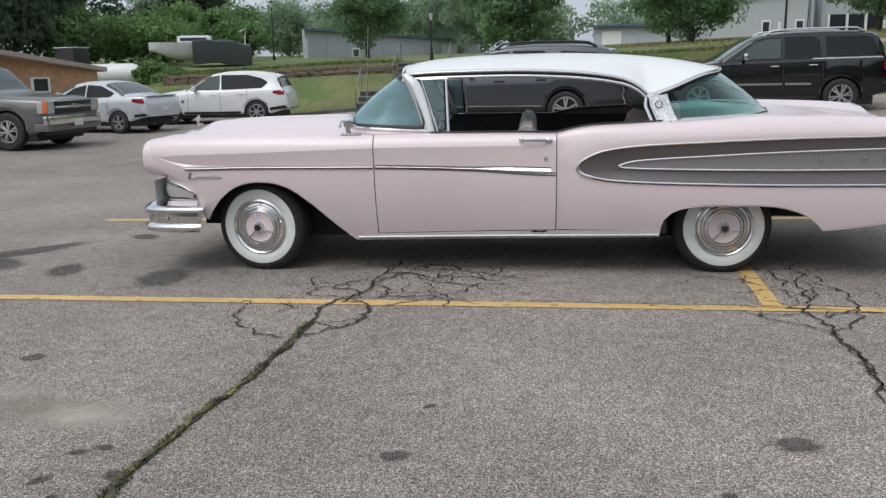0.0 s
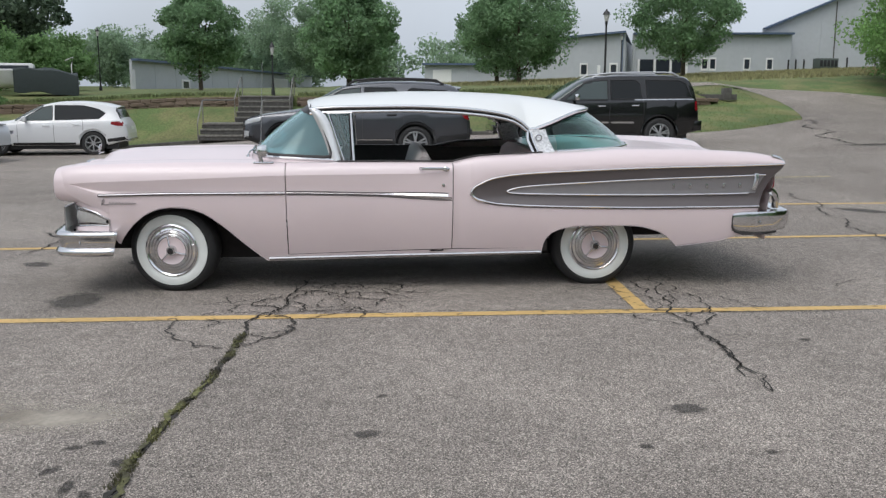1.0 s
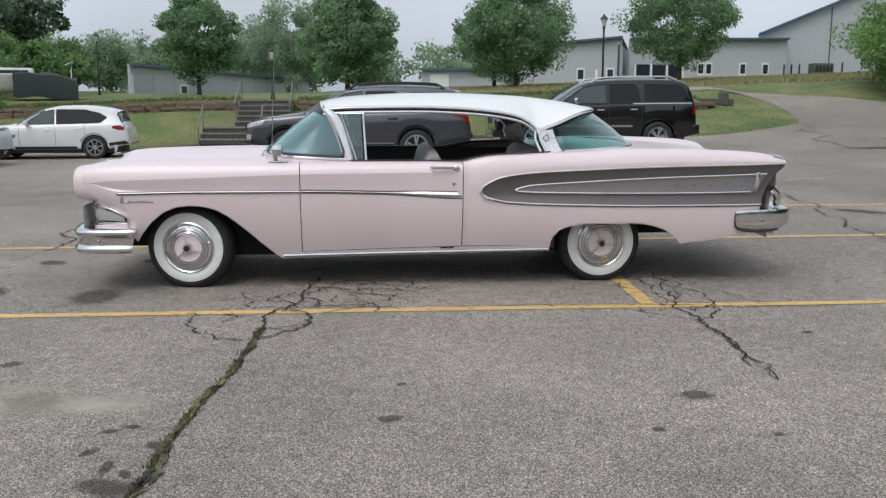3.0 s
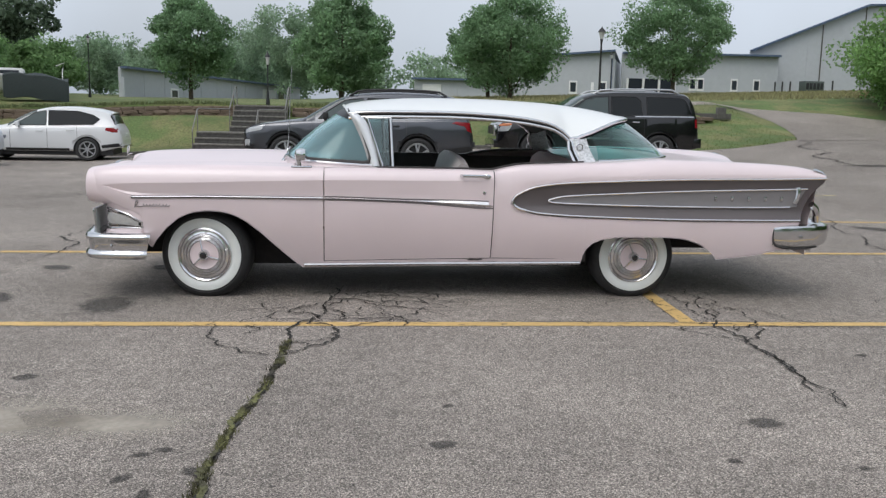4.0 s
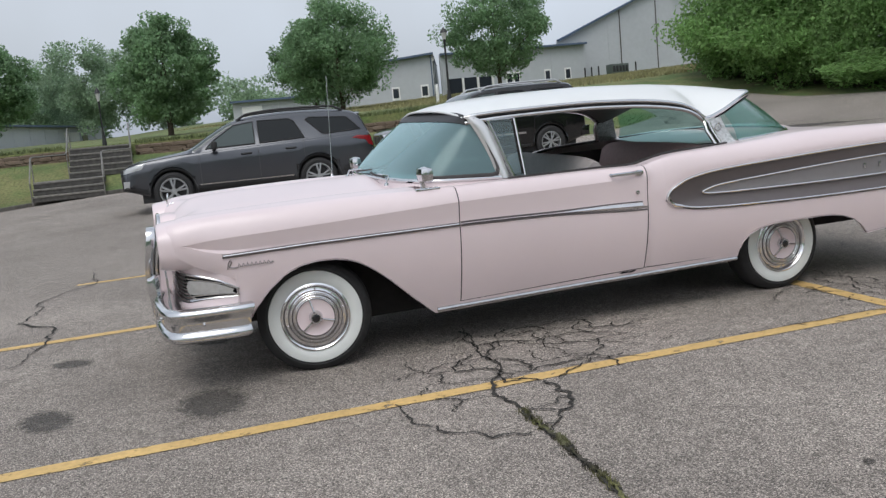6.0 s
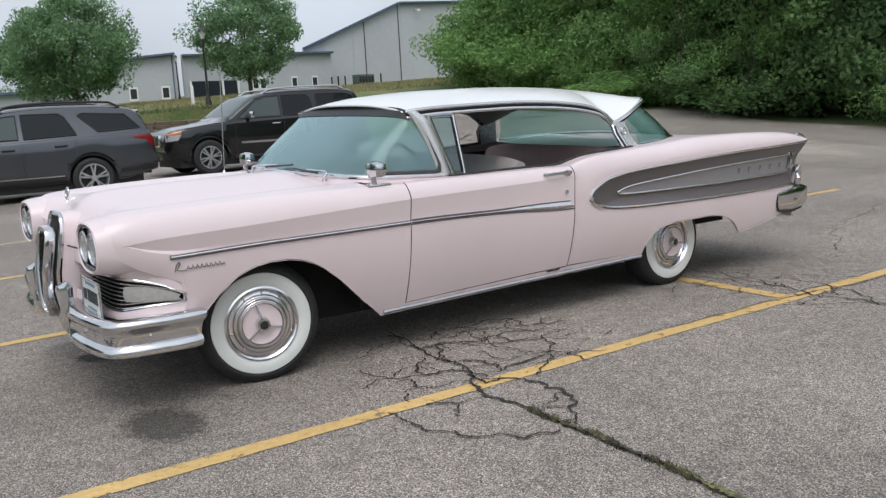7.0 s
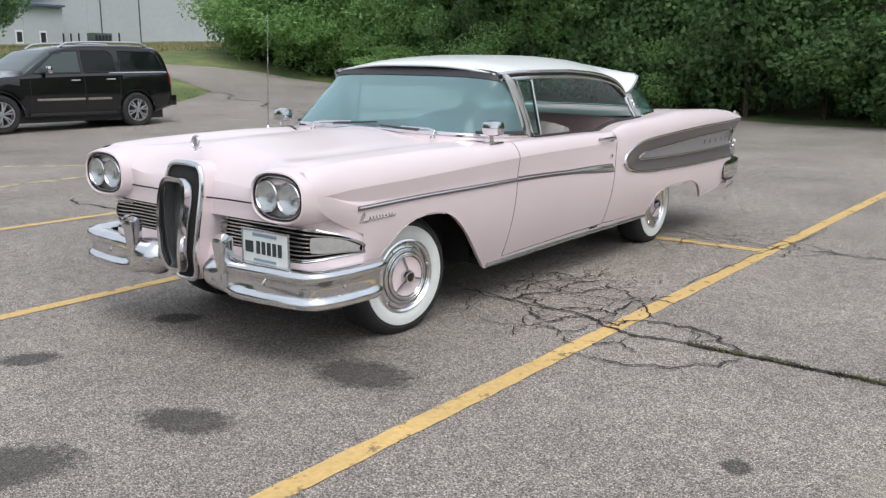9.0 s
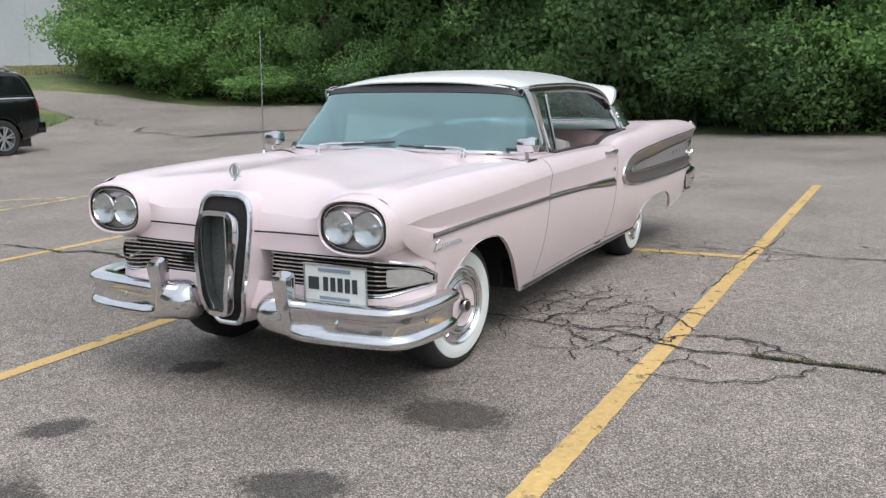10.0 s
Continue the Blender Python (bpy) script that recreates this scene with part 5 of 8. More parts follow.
marking(straight((-12.0, -1.41), (6.92, -1.70), 240), 0.052, YELLOW, "worn yellow parking bay line", 1)
marking(straight((1.70, -1.56), (1.76, -0.35), 30), 0.055, YELLOW, "short worn yellow cross line", 2)
marking(straight((-3.74, 1.28), (7.6, 1.50), 200), 0.052, YELLOW, "worn yellow parking bay line", 3)
marking(straight((-3.2, 4.21), (7.8, 4.08), 180), 0.05, YELLOW, "worn yellow parking bay line", 4)
marking(straight((-2.2, 6.90), (7.8, 7.2), 150), 0.05, PALE_YELLOW, "faded pale parking bay line", 5)
marking(straight((2.9, 7.05), (1.2, 8.9), 30), 0.05, PALE_YELLOW, "faded pale parking bay line", 6)


def jagged(points, seed, rough=0.10, levels=4):
    """Breaks the legs of a path into a crooked line."""
    rnd = random.Random(seed)
    pts = [Vector(p) for p in points]
    for k in range(levels):
        fresh = []
        for a, b in zip(pts, pts[1:]):
            d = b - a
            fresh += [a, (a + b) / 2 + Vector((-d.y, d.x)) * rnd.uniform(-rough, rough) * 1.6]
        pts = fresh + [pts[-1]]
    return [tuple(p) for p in pts]


def crack(points, width, seed, mat=CRACK, rough=0.11, label="jagged crack in the asphalt", levels=4):
    width *= 0.6 if width > 0.024 else 1.0
    path = jagged(points, seed, rough, levels)
    rnd = random.Random(seed + 99)
    wob = [rnd.uniform(0.7, 1.35) for _ in range(12)]
    half = lambda t: width * 0.5 * wob[min(int(t * 12), 11)] * (0.55 + 0.45 * math.sin(math.pi * min(max(t, 0.05), 0.95)))
    ob = part("asphalt_crack", ribbon(path, half, 0.0085, 0.5, seed), mat, sharp=0)
    return tagged(ob, label, "crack", kind="structure")


main_crack = [(-0.6, -0.34), (-0.63, -0.63), (-0.69, -0.83), (-0.73, -1.08), (-0.71, -1.26), (-0.79, -1.45), (-0.90, -1.65), (-0.92, -1.85), (-0.90, -2.0), (-0.92, -2.21), (-0.92, -2.45), (-0.95, -2.61), (-0.95, -2.82), (-0.98, -3.01), (-1.0, -3.15), (-1.03, -3.3), (-1.05, -3.49), (-1.07, -3.69), (-1.085, -3.83), (-1.09, -4.0), (-1.12, -4.5), (-1.2, -5.2), (-1.4, -6.6)]
crack(main_crack, 0.017, 3, levels=4, rough=0.07)
crack(main_crack[9:], 0.018, 4, levels=4, rough=0.06)
moss = part("moss_strip", ribbon(jagged(main_crack[9:], 3, 0.06), lambda t: 0.004 + 0.013 * abs(math.sin(23 * t) * math.sin(9 * t + 1)), 0.011, 0.95, 8), MOSS, sharp=0)
tagged(moss, "olive moss and weeds growing along the wide crack", "moss", kind="structure")
# the crazed patches beside the front wing and behind the rear wheel
crack([(-0.64, -0.43), (-0.69, -0.67), (-0.7, -0.82), (-0.58, -0.84), (-0.43, -0.88), (-0.31, -0.96), (-0.13, -0.91), (0.01, -1.01), (0.13, -1.11)], 0.0147, 20, levels=3, rough=0.15)
crack([(-0.37, -0.57), (-0.24, -0.6), (-0.19, -0.73), (-0.08, -0.79)], 0.0113, 21, levels=3, rough=0.15)
crack([(-0.44, -0.47), (-0.44, -0.63), (-0.51, -0.73)], 0.0087, 22, levels=3, rough=0.15)
crack([(-0.3, -0.71), (-0.32, -0.86), (-0.36, -0.99)], 0.0087, 23, levels=3, rough=0.15)
crack([(-0.34, -1.15), (-0.33, -1.33), (-0.22, -1.41), (-0.06, -1.17), (0.02, -1.12), (0.16, -1.13)], 0.0113, 24, levels=3, rough=0.15)
crack([(-0.6, -0.86), (-0.72, -1.17), (-0.64, -1.2), (-0.58, -1.39), (-0.62, -1.48), (-0.47, -1.46), (-0.26, -1.45), (-0.08, -1.48)], 0.0147, 25, levels=3, rough=0.15)
crack([(-0.78, -0.99), (-0.89, -1.1), (-0.96, -1.25), (-0.83, -1.28), (-0.74, -1.37), (-0.8, -1.48), (-0.62, -1.48)], 0.0147, 26, levels=3, rough=0.15)
crack([(-1.11, -1.25), (-1.04, -1.27), (-1.1, -1.38), (-1.06, -1.45), (-0.93, -1.45), (-0.8, -1.48)], 0.0113, 27, levels=3, rough=0.15)
crack([(-1.1, -1.38), (-1.19, -1.47), (-1.24, -1.55)], 0.0087, 28, levels=3, rough=0.15)
crack([(-0.26, -1.45), (-0.38, -1.56), (-0.56, -1.68)], 0.0113, 29, levels=3, rough=0.15)
crack([(-0.79, -1.53), (-0.66, -1.63), (-0.62, -1.76), (-0.63, -1.94), (-0.7, -2.1), (-0.84, -2.24), (-0.92, -2.33)], 0.0147, 30, levels=3, rough=0.15)
crack([(-0.86, -2.01), (-0.67, -1.94), (-0.65, -1.96)], 0.0087, 31, levels=3, rough=0.15)
crack([(-0.86, -2.01), (-0.8, -2.08), (-0.73, -2.12)], 0.0113, 32, levels=3, rough=0.15)
crack([(-0.9, -2.01), (-0.93, -2.22), (-0.86, -2.26)], 0.0113, 33, levels=3, rough=0.15)
crack([(-1.39, -1.6), (-1.39, -1.76), (-1.38, -1.93), (-1.3, -2.1), (-1.15, -2.27), (-1.04, -2.29), (-0.99, -2.3)], 0.0113, 34, levels=3, rough=0.15)
crack([(-1.2, -1.63), (-1.1, -1.72), (-0.96, -1.76)], 0.0113, 35, levels=3, rough=0.15)
crack([(-1.1, -1.72), (-1.19, -1.86)], 0.0087, 36, levels=3, rough=0.15)
crack([(-0.8, -1.48), (-0.82, -1.59), (-0.69, -1.55)], 0.0113, 37, levels=3, rough=0.15)
crack([(2.09, -0.44), (2.0, -0.95), (1.94, -1.3), (1.91, -1.55), (1.88, -1.85), (1.88, -2.06), (1.87, -2.28), (1.87, -2.46), (1.86, -2.66), (1.84, -2.83), (1.80, -3.3)], 0.016, 38, levels=3, rough=0.16)
crack([(1.58, -0.81), (1.3, -1.04)], 0.0087, 39, levels=3, rough=0.15)
crack([(1.92, -0.65), (1.89, -0.88), (1.84, -1.14)], 0.0113, 40, levels=3, rough=0.15)
crack([(2.0, -0.6), (2.08, -0.7), (2.16, -0.89), (2.13, -1.12), (2.19, -1.23), (2.18, -1.49), (2.11, -1.66), (2.03, -1.72), (1.92, -1.79)], 0.012, 41, levels=3, rough=0.18)
crack([(1.91, -1.55), (2.16, -1.6), (2.13, -1.78), (1.99, -2.0), (1.88, -2.06)], 0.013, 42, levels=2, rough=0.10)
crack([(1.6, -1.71), (1.66, -1.89), (1.88, -2.15)], 0.0113, 43, levels=3, rough=0.15)
crack([(1.87, -2.28), (1.87, -2.46), (1.86, -2.66), (1.84, -2.83), (1.80, -3.3)], 0.013, 60, levels=3, rough=0.12)


def crack_web(x0, y0, rx, ry, cell, seed):
    """Hairline crazing between the wider cracks of a worn patch."""
    rnd = random.Random(seed)
    nx, ny = round(2 * rx / cell), round(2 * ry / cell)
    nodes = {(i, j): (x0 - rx + i * cell + rnd.uniform(-0.42, 0.42) * cell, y0 - ry + j * cell + rnd.uniform(-0.42, 0.42) * cell) for i in range(nx + 1) for j in range(ny + 1)}
    for (i, j), p in nodes.items():
        for q in (nodes.get((i + 1, j)), nodes.get((i, j + 1))):
            keep = rnd.random() < 0.55
            if q and keep and all(((v[0] - x0) / rx) ** 2 + ((v[1] - y0) / ry) ** 2 < 1 for v in (p, q)):
                crack([p, q], rnd.uniform(0.006, 0.0085), 200 + seed + 13 * i + 7 * j, levels=3, rough=0.16, label="hairline crack in the worn asphalt")


crack_web(-0.45, -1.1, 0.85, 0.62, 0.19, 2)
crack_web(1.95, -1.2, 0.36, 0.7, 0.2, 5)
crack([(0.3, -1.52), (1.2, -1.58), (1.95, -1.62), (3.0, -1.72)], 0.010, 71, rough=0.03)
crack([(0.2, 5.4), (0.05, 4.6), (-0.02, 4.0), (-0.13, 3.0), (-0.12, 2.3), (-0.1, 1.4)], 0.045, 72)
crack([(-0.02, 4.0), (0.8, 3.2), (1.6, 2.9)], 0.03, 73)
crack([(6.1, 5.6), (5.95, 4.95), (5.45, 2.46), (5.2, 1.5), (5.0, 0.6)], 0.03, 74)
crack([(-0.2, -0.62), (-0.02, -0.58), (0.12, -0.68), (0.06, -0.86), (0.2, -0.95), (0.42, -0.92)], 0.010, 90, levels=3, rough=0.15)
crack([(-0.43, -0.88), (-0.36, -1.05), (-0.18, -1.1), (-0.06, -1.17)], 0.010, 91, levels=3, rough=0.15)
crack([(0.01, -1.01), (-0.05, -0.84), (0.12, -0.68)], 0.009, 92, levels=3, rough=0.15)
crack([(-0.51, -0.73), (-0.4, -0.76), (-0.3, -0.71), (-0.19, -0.73)], 0.010, 93, levels=3, rough=0.15)
crack([(-0.96, -1.25), (-1.1, -1.2), (-1.3, -1.22)], 0.009, 94, levels=3, rough=0.15)
crack([(1.3, -0.75), (1.55, -0.95), (1.78, -0.9), (1.95, -1.02)], 0.010, 81, levels=3, rough=0.16)
crack([(1.94, -1.3), (1.72, -1.2), (1.6, -1.3), (1.35, -1.25)], 0.009, 82, levels=3, rough=0.16)
crack([(1.91, -1.72), (1.7, -1.78), (1.48, -1.7)], 0.009, 83, levels=3, rough=0.16)
crack([(2.13, -1.12), (2.38, -1.3), (2.42, -1.5), (2.75, -1.56)], 0.010, 84, levels=3, rough=0.16)
crack([(3.4, -1.0), (4.6, -0.2), (6.4, 0.3), (9, 0.2)], 0.009, 75)
crack([(-3.4, 0.6), (-3.2, 1.6), (-3.4, 3.0), (-3.1, 5.2)], 0.017, 76)
crack([(7.5, -1.5), (8.2, 1.0), (10.5, 2.2), (12.6, 2.1)], 0.035, 77)
crack([(13.66, 19.6), (13.3, 18.2), (12.5, 17.0), (11.74, 14.9), (11.74, 13.8), (12.02, 13.0)], 0.09, 78, rough=0.16)
crack([(8.0, 10.4), (10.5, 11.2), (14.0, 10.8)], 0.04, 79)
crack([(-3.5, -0.2), (-5.2, -0.9), (-7.5, -0.6)], 0.017, 80)


def blot(x, y, rx, ry, mat, label, seed, turn=0.0):
    rnd = random.Random(seed)
    n = 26
    m = pose(x, y, 0, 0, 0, turn)
    verts = []
    for k in range(n):
        a = 2 * math.pi * k / n
        p = Vector((rx * math.cos(a) * rnd.uniform(0.92, 1.08), ry * math.sin(a) * rnd.uniform(0.92, 1.08), 0))
        q = m @ p
        verts.append((p.x, p.y, lot_height(q.x, q.y) + 0.0065))
    ob = part("stain", (verts, [tuple(range(n))]), mat, sharp=0)
    ob.matrix_basis = m
    return tagged(ob, label, "stain", kind="structure")


OIL = "dark oil stain on the asphalt"
for i, (x, y, rx, ry) in enumerate([(-2.19, -0.99, 0.20, 0.28), (-3.02, -0.79, 0.15, 0.24), (-2.1, 0.47, 0.12, 0.16), (-2.98, 0.45, 0.12, 0.16), (-3.7, -0.6, 0.22, 0.34), (1.3, -3.49, 0.08, 0.10), (-0.17, -3.68, 0.05, 0.07), (-2.15, -2.68, 0.06, 0.07), (2.6, -3.9, 0.09, 0.14), (6.2, 3.4, 0.4, 0.2), (5.4, 6.4, 0.6, 0.25)]):
    blot(x, y, rx * 1.25, ry * 1.25, STAIN, OIL, 200 + i, 15 * i)
blot(-3.75, -0.25, 0.9, 0.2, STAIN, OIL, 234, 50)
for i, (x, y, rx, ry) in enumerate([(-1.28, -3.68, 0.05, 0.035), (-1.36, -3.73, 0.05, 0.03), (-1.38, -3.96, 0.06, 0.04), (-1.27, -4.12, 0.09, 0.03), (-1.18, -4.19, 0.06, 0.03), (-1.22, -4.3, 0.2, 0.09), (-1.12, -3.9, 0.06, 0.06), (2.42, -2.4, 0.05, 0.04), (0.97, -3.91, 0.04, 0.04), (1.46, -4.01, 0.035, 0.035), (-0.1, -3.2, 0.03, 0.04)]):
    blot(x, y, rx * 1.2, ry * 1.2, PIT, "small dark pitted spot in the asphalt", 240 + i, 31 * i)
blot(-1.58, -3.36, 0.55, 0.24, SAND, "pale dusty patch on the asphalt", 230)
blot(-2.0, -3.3, 0.5, 0.4, SAND, "pale dusty patch on the asphalt", 231)
blot(13.5, 12.6, 3.0, 0.5, STAIN, "dark damp patch on the asphalt", 233, -20)
blot(13.0, 5.5, 5.5, 2.2, SAND, "pale dusty patch on the asphalt", 232, 60)

# ---- kerb, bank, stone wall, stairs ----
kerb_pts = [(x, kerb_line(x) + 0.08, lot_height(x, kerb_line(x)) + 0.05) for x in steps(-24, 4.0, 30)]
kerb = part("kerb", weld(sweep(kerb_pts, [(0.09, -0.1), (0.09, 0.05), (0.07, 0.07), (-0.07, 0.07), (-0.09, 0.05), (-0.09, -0.1)])), KERB)
tagged(kerb, "low dark weathered kerb along the lawn", "kerb", kind="structure")

def core(x0, x1):
    return weld(sweep([(x, wall_y(x) + 0.09, 1.2 + wall_drop(x)) for x in steps(x0, x1, 12)], [(0.07, -0.35), (0.07, 0.28), (-0.07, 0.28), (-0.07, -0.35)]))


wall_ob = part("retaining_wall", core(-14.6, -4.75), STONE)
tagged(wall_ob, "low brown dry-stone retaining wall", "wall", kind="structure")
wall_ob2 = part("retaining_wall", core(-2.6, 12.0), STONE)
tagged(wall_ob2, "low brown dry-stone retaining wall", "wall", kind="structure")


def stone_mesh(seed):
    rnd = random.Random(seed)
    bm = bmesh.new()
    bmesh.ops.create_cube(bm, size=1)
    bmesh.ops.bevel(bm, geom=list(bm.edges), offset=0.14, segments=1, affect="EDGES")
    for v in bm.verts:
        v.co = Vector((v.co.x * (1 + rnd.uniform(-0.12, 0.12)), v.co.y * (1 + rnd.uniform(-0.15, 0.15)), v.co.z * (1 + rnd.uniform(-0.15, 0.15))))
    me = bpy.data.meshes.new("stone")
    bm.to_mesh(me)
    bm.free()
    me.materials.append(STONE)
    return me


stone_meshes = [stone_mesh(i) for i in range(6)]


def lay_stones(parent, x0, x1, seed):
    rnd = random.Random(seed)
    for row in range(3):
        x = x0 + rnd.uniform(0, 0.2)
        while x < x1:
            w = rnd.uniform(0.32, 0.62)
            ob = new("stone", rnd.choice(stone_meshes))
            ob.parent = parent
            ob.matrix_basis = pose(x + w / 2, wall_y(x + w / 2) + 0.01 + rnd.uniform(-0.03, 0.02), 1.16 + wall_drop(x) + 0.125 * row + rnd.uniform(-0.01, 0.01), rnd.uniform(-3, 3), rnd.uniform(-4, 4), rnd.uniform(-4, 4) - 9.6) @ Matrix.Diagonal((w * 0.98, 0.22, 0.13, 1))
            x += w


lay_stones(wall_ob, -14.5, -4.75, 11)
lay_stones(wall_ob2, -2.6, 12.0, 12)

stairs = thing("outdoor_stairs", "weathered timber stairs up the grass bank with steel rails", "stairs", (0, 0, 0))
for i in range(8):
    low = i < 3
    y = 22.45 + 0.36 * i + (0.0 if low else 0.75)
    x0, x1 = (-5.6, -3.6) if low else (-4.65, -2.75)
    z = 0.06 + 0.185 * (i + 1)
    deep = 1.15 if i == 2 else 0.42
    part("step", box(x0, x1, y, y + deep, z - 0.18, z, 0.015), TIMBER, stairs)
    # Tread edges are paler than the steps below them.
    part("tread_edge", box(x0, x1, y - 0.03, y + 0.12, z - 0.05, z + 0.004, 0.01), TREAD, stairs, "paler tread edge")
for xa, xb in ((-5.6, -4.65), (-3.6, -2.75)):
    rail_path = [(xa, 22.4, 0.0), (xa, 22.4, 0.62), (xa, 22.5, 0.74), (xa, 23.45, 1.36), (xa + 0.06, 23.6, 1.38), (xb - 0.06, 24.15, 1.38), (xb, 24.3, 1.42), (xb, 26.0, 2.2), (xb, 26.35, 2.22), (xb, 26.42, 2.16), (xb, 26.42, 1.5)]
    part("handrail", weld(tube(rail_path, 0.021, 8)), RAIL, stairs)
    for x, y, z0, z1 in ((xa, 23.45, 0.6, 1.36), (xb, 24.3, 0.6, 1.42), (xb, 25.4, 1.1, 1.92)):
        part("rail_post", weld(tube([(x, y, z0), (x, y, z1)], 0.018, 8)), RAIL, stairs)

timber = thing("timber_block", "dark weathered timber baulk lying on the lawn edge", "timber", (12.3, 23.7, land(12.3, 23.7)), -8)
part("baulk", box(-0.9, 0.8, -0.12, 0.12, 0.0, 0.20, 0.02), TIMBER, timber)
part("post", box(0.3, 0.6, -0.16, 0.16, 0.0, 0.42, 0.02), TIMBER, timber)


# ---- lamp posts ----
def lamp_post(x, y, h, slim=1.0):
    t = thing("street_lamp", "black steel lamp post with a lantern head on the lawn", "street lamp", (x, y, land(x, y)), 0, "lamp posts on the lawn")
    part("base", weld(lathe([(0, 0.13), (0.1, 0.13), (0.35, 0.08), (0.55, 0.055)], 12, "z")), BLACK_METAL, t)
    part("pole", weld(lathe([(0.0, 0.052), (h - 0.6, 0.038), (h - 0.42, 0.06), (h - 0.38, 0.06)], 12, "z")), BLACK_METAL, t)
    part("lantern", weld(lathe([(h - 0.38, 0.065), (h - 0.12, 0.13), (h - 0.1, 0.13)], 8, "z")), LAMP_GLASS, t)
    part("lantern_cap", weld(lathe([(h - 0.11, 0.165), (h - 0.03, 0.13), (h + 0.05, 0.045), (h + 0.12, 0.012)], 8, "z")), BLACK_METAL, t)
    for ob in t.children:
        for v in ob.data.vertices:
            v.co.x, v.co.y = v.co.x * slim, v.co.y * slim
    return t


lamp_post(9.7, 28.8, 2.95)
lamp_post(18.9, 58.0, 3.1, 0.8)
lamp_post(-3.6, 27.2, 1.9, 0.6)
lamp_post(-15.6, 47.0, 3.5, 0.7)


# ---- trees ----
def leaf_cloud(rnd, centres, per, spread, size, flat=0.75, slim=0.36):
    """Leaves as small bent blades in loose clumps."""
    n = len(centres) * per
    c = np.repeat(np.array(centres), per, axis=0)
    g = np.random.RandomState(rnd.randint(0, 10 ** 6))
    rad = np.repeat(np.array([rnd.uniform(0.7, 1.3) for _ in centres]), per)[:, None]
    off = g.normal(size=(n, 3))
    off = off / np.linalg.norm(off, axis=1, keepdims=True) * (g.uniform(0.2, 1.0, (n, 1)) ** 0.5)
    p = c + off * spread * rad * np.array([1, 1, flat])
    u = g.normal(size=(n, 3)) + np.array([0, 0, -0.2])
    u /= np.linalg.norm(u, axis=1, keepdims=True)
    up = off * 0.7 + np.array([0, 0, 0.7]) + g.normal(size=(n, 3)) * 0.45
    v = np.cross(u, up)
    v /= np.linalg.norm(v, axis=1, keepdims=True) + 1e-9
    nrm = np.cross(v, u)
    s = size * g.uniform(0.6, 1.35, (n, 1))
    quad = np.stack([p - u * s * 0.55, p + v * s * slim - nrm * s * 0.08, p + u * s * 0.6 - nrm * s * 0.12, p - v * s * slim - nrm * s * 0.08], 1).reshape(-1, 3)
    return quad, n


def cloud_mesh(name, quad, n, mat):
    me = bpy.data.meshes.new(name)
    me.vertices.add(4 * n)
    me.vertices.foreach_set("co", quad.astype(np.float32).ravel())
    me.loops.add(4 * n)
    me.loops.foreach_set("vertex_index", np.arange(4 * n, dtype=np.int32))
    me.polygons.add(n)
    me.polygons.foreach_set("loop_start", np.arange(0, 4 * n, 4, dtype=np.int32))
    me.update(calc_edges=True)
    me.materials.append(mat)
    return me


def tree(name, label, place, h, r, base, seed, mat, clumps, per, size, group="", lean_x=0.0, shape=0.9, trunk_r=0.16, kind_of="tree", spread=None, slim=0.36):
    """A trunk with limbs under a crown of leaf clumps."""
    rnd = random.Random(seed)
    t = thing(name, label, kind_of, place, rnd.uniform(0, 360), group)
    trunk = [(0, 0, -0.3), (lean_x * 0.2, rnd.uniform(-0.05, 0.05), h * 0.2), (lean_x * 0.6, rnd.uniform(-0.15, 0.15), h * 0.5), (lean_x, 0, h * 0.85)]
    rings = [trunk_r * f for f in (1.25, 0.85, 0.55, 0.12)]
    bark = []
    vs = []
    for (x, y, z), rr in zip(trunk, rings):
        vs += [(x + rr * math.cos(a), y + rr * math.sin(a), z) for a in (2 * math.pi * k / 8 for k in range(8))]
    bark.append((vs, [(i * 8 + k, i * 8 + (k + 1) % 8, i * 8 + 8 + (k + 1) % 8, i * 8 + 8 + k) for i in range(3) for k in range(8)]))
    centres = []
    mid, half = (base + h) / 2, (h - base) / 2
    for _ in range(clumps):
        while True:
            d = Vector((rnd.gauss(0, 1), rnd.gauss(0, 1), rnd.gauss(0, 1))).normalized() * rnd.uniform(0.35, 1.0) ** 0.6
            zz = d.z
            w = 1.0 - 0.42 * max(0.0, zz) ** 1.3 * shape - 0.10 * max(0.0, -zz)
            break
        lump = 1 + 0.16 * math.sin(3.1 * d.x + seed) * math.cos(2.7 * d.y + 2 * seed)
        centres.append((d.x * r * w * lump + lean_x * 0.6, d.y * r * w * lump, mid + zz * half * 0.94))
    for k in range(7):
        c = centres[rnd.randrange(len(centres))]
        z0 = base * 0.7 + (h * 0.5 - base * 0.7) * k / 7
        bark.append(tube([(0, 0, z0), (c[0] * 0.45, c[1] * 0.45, z0 + (c[2] - z0) * 0.55), c], trunk_r * 0.28, 6))
    part("trunk", merge(*bark), BARK, t, sharp=50)
    quad, n = leaf_cloud(rnd, centres, per, spread or r * 0.34, size, slim=slim)
    crown = new("crown", cloud_mesh("crown", quad, n, mat))
    crown.parent = t
    return t


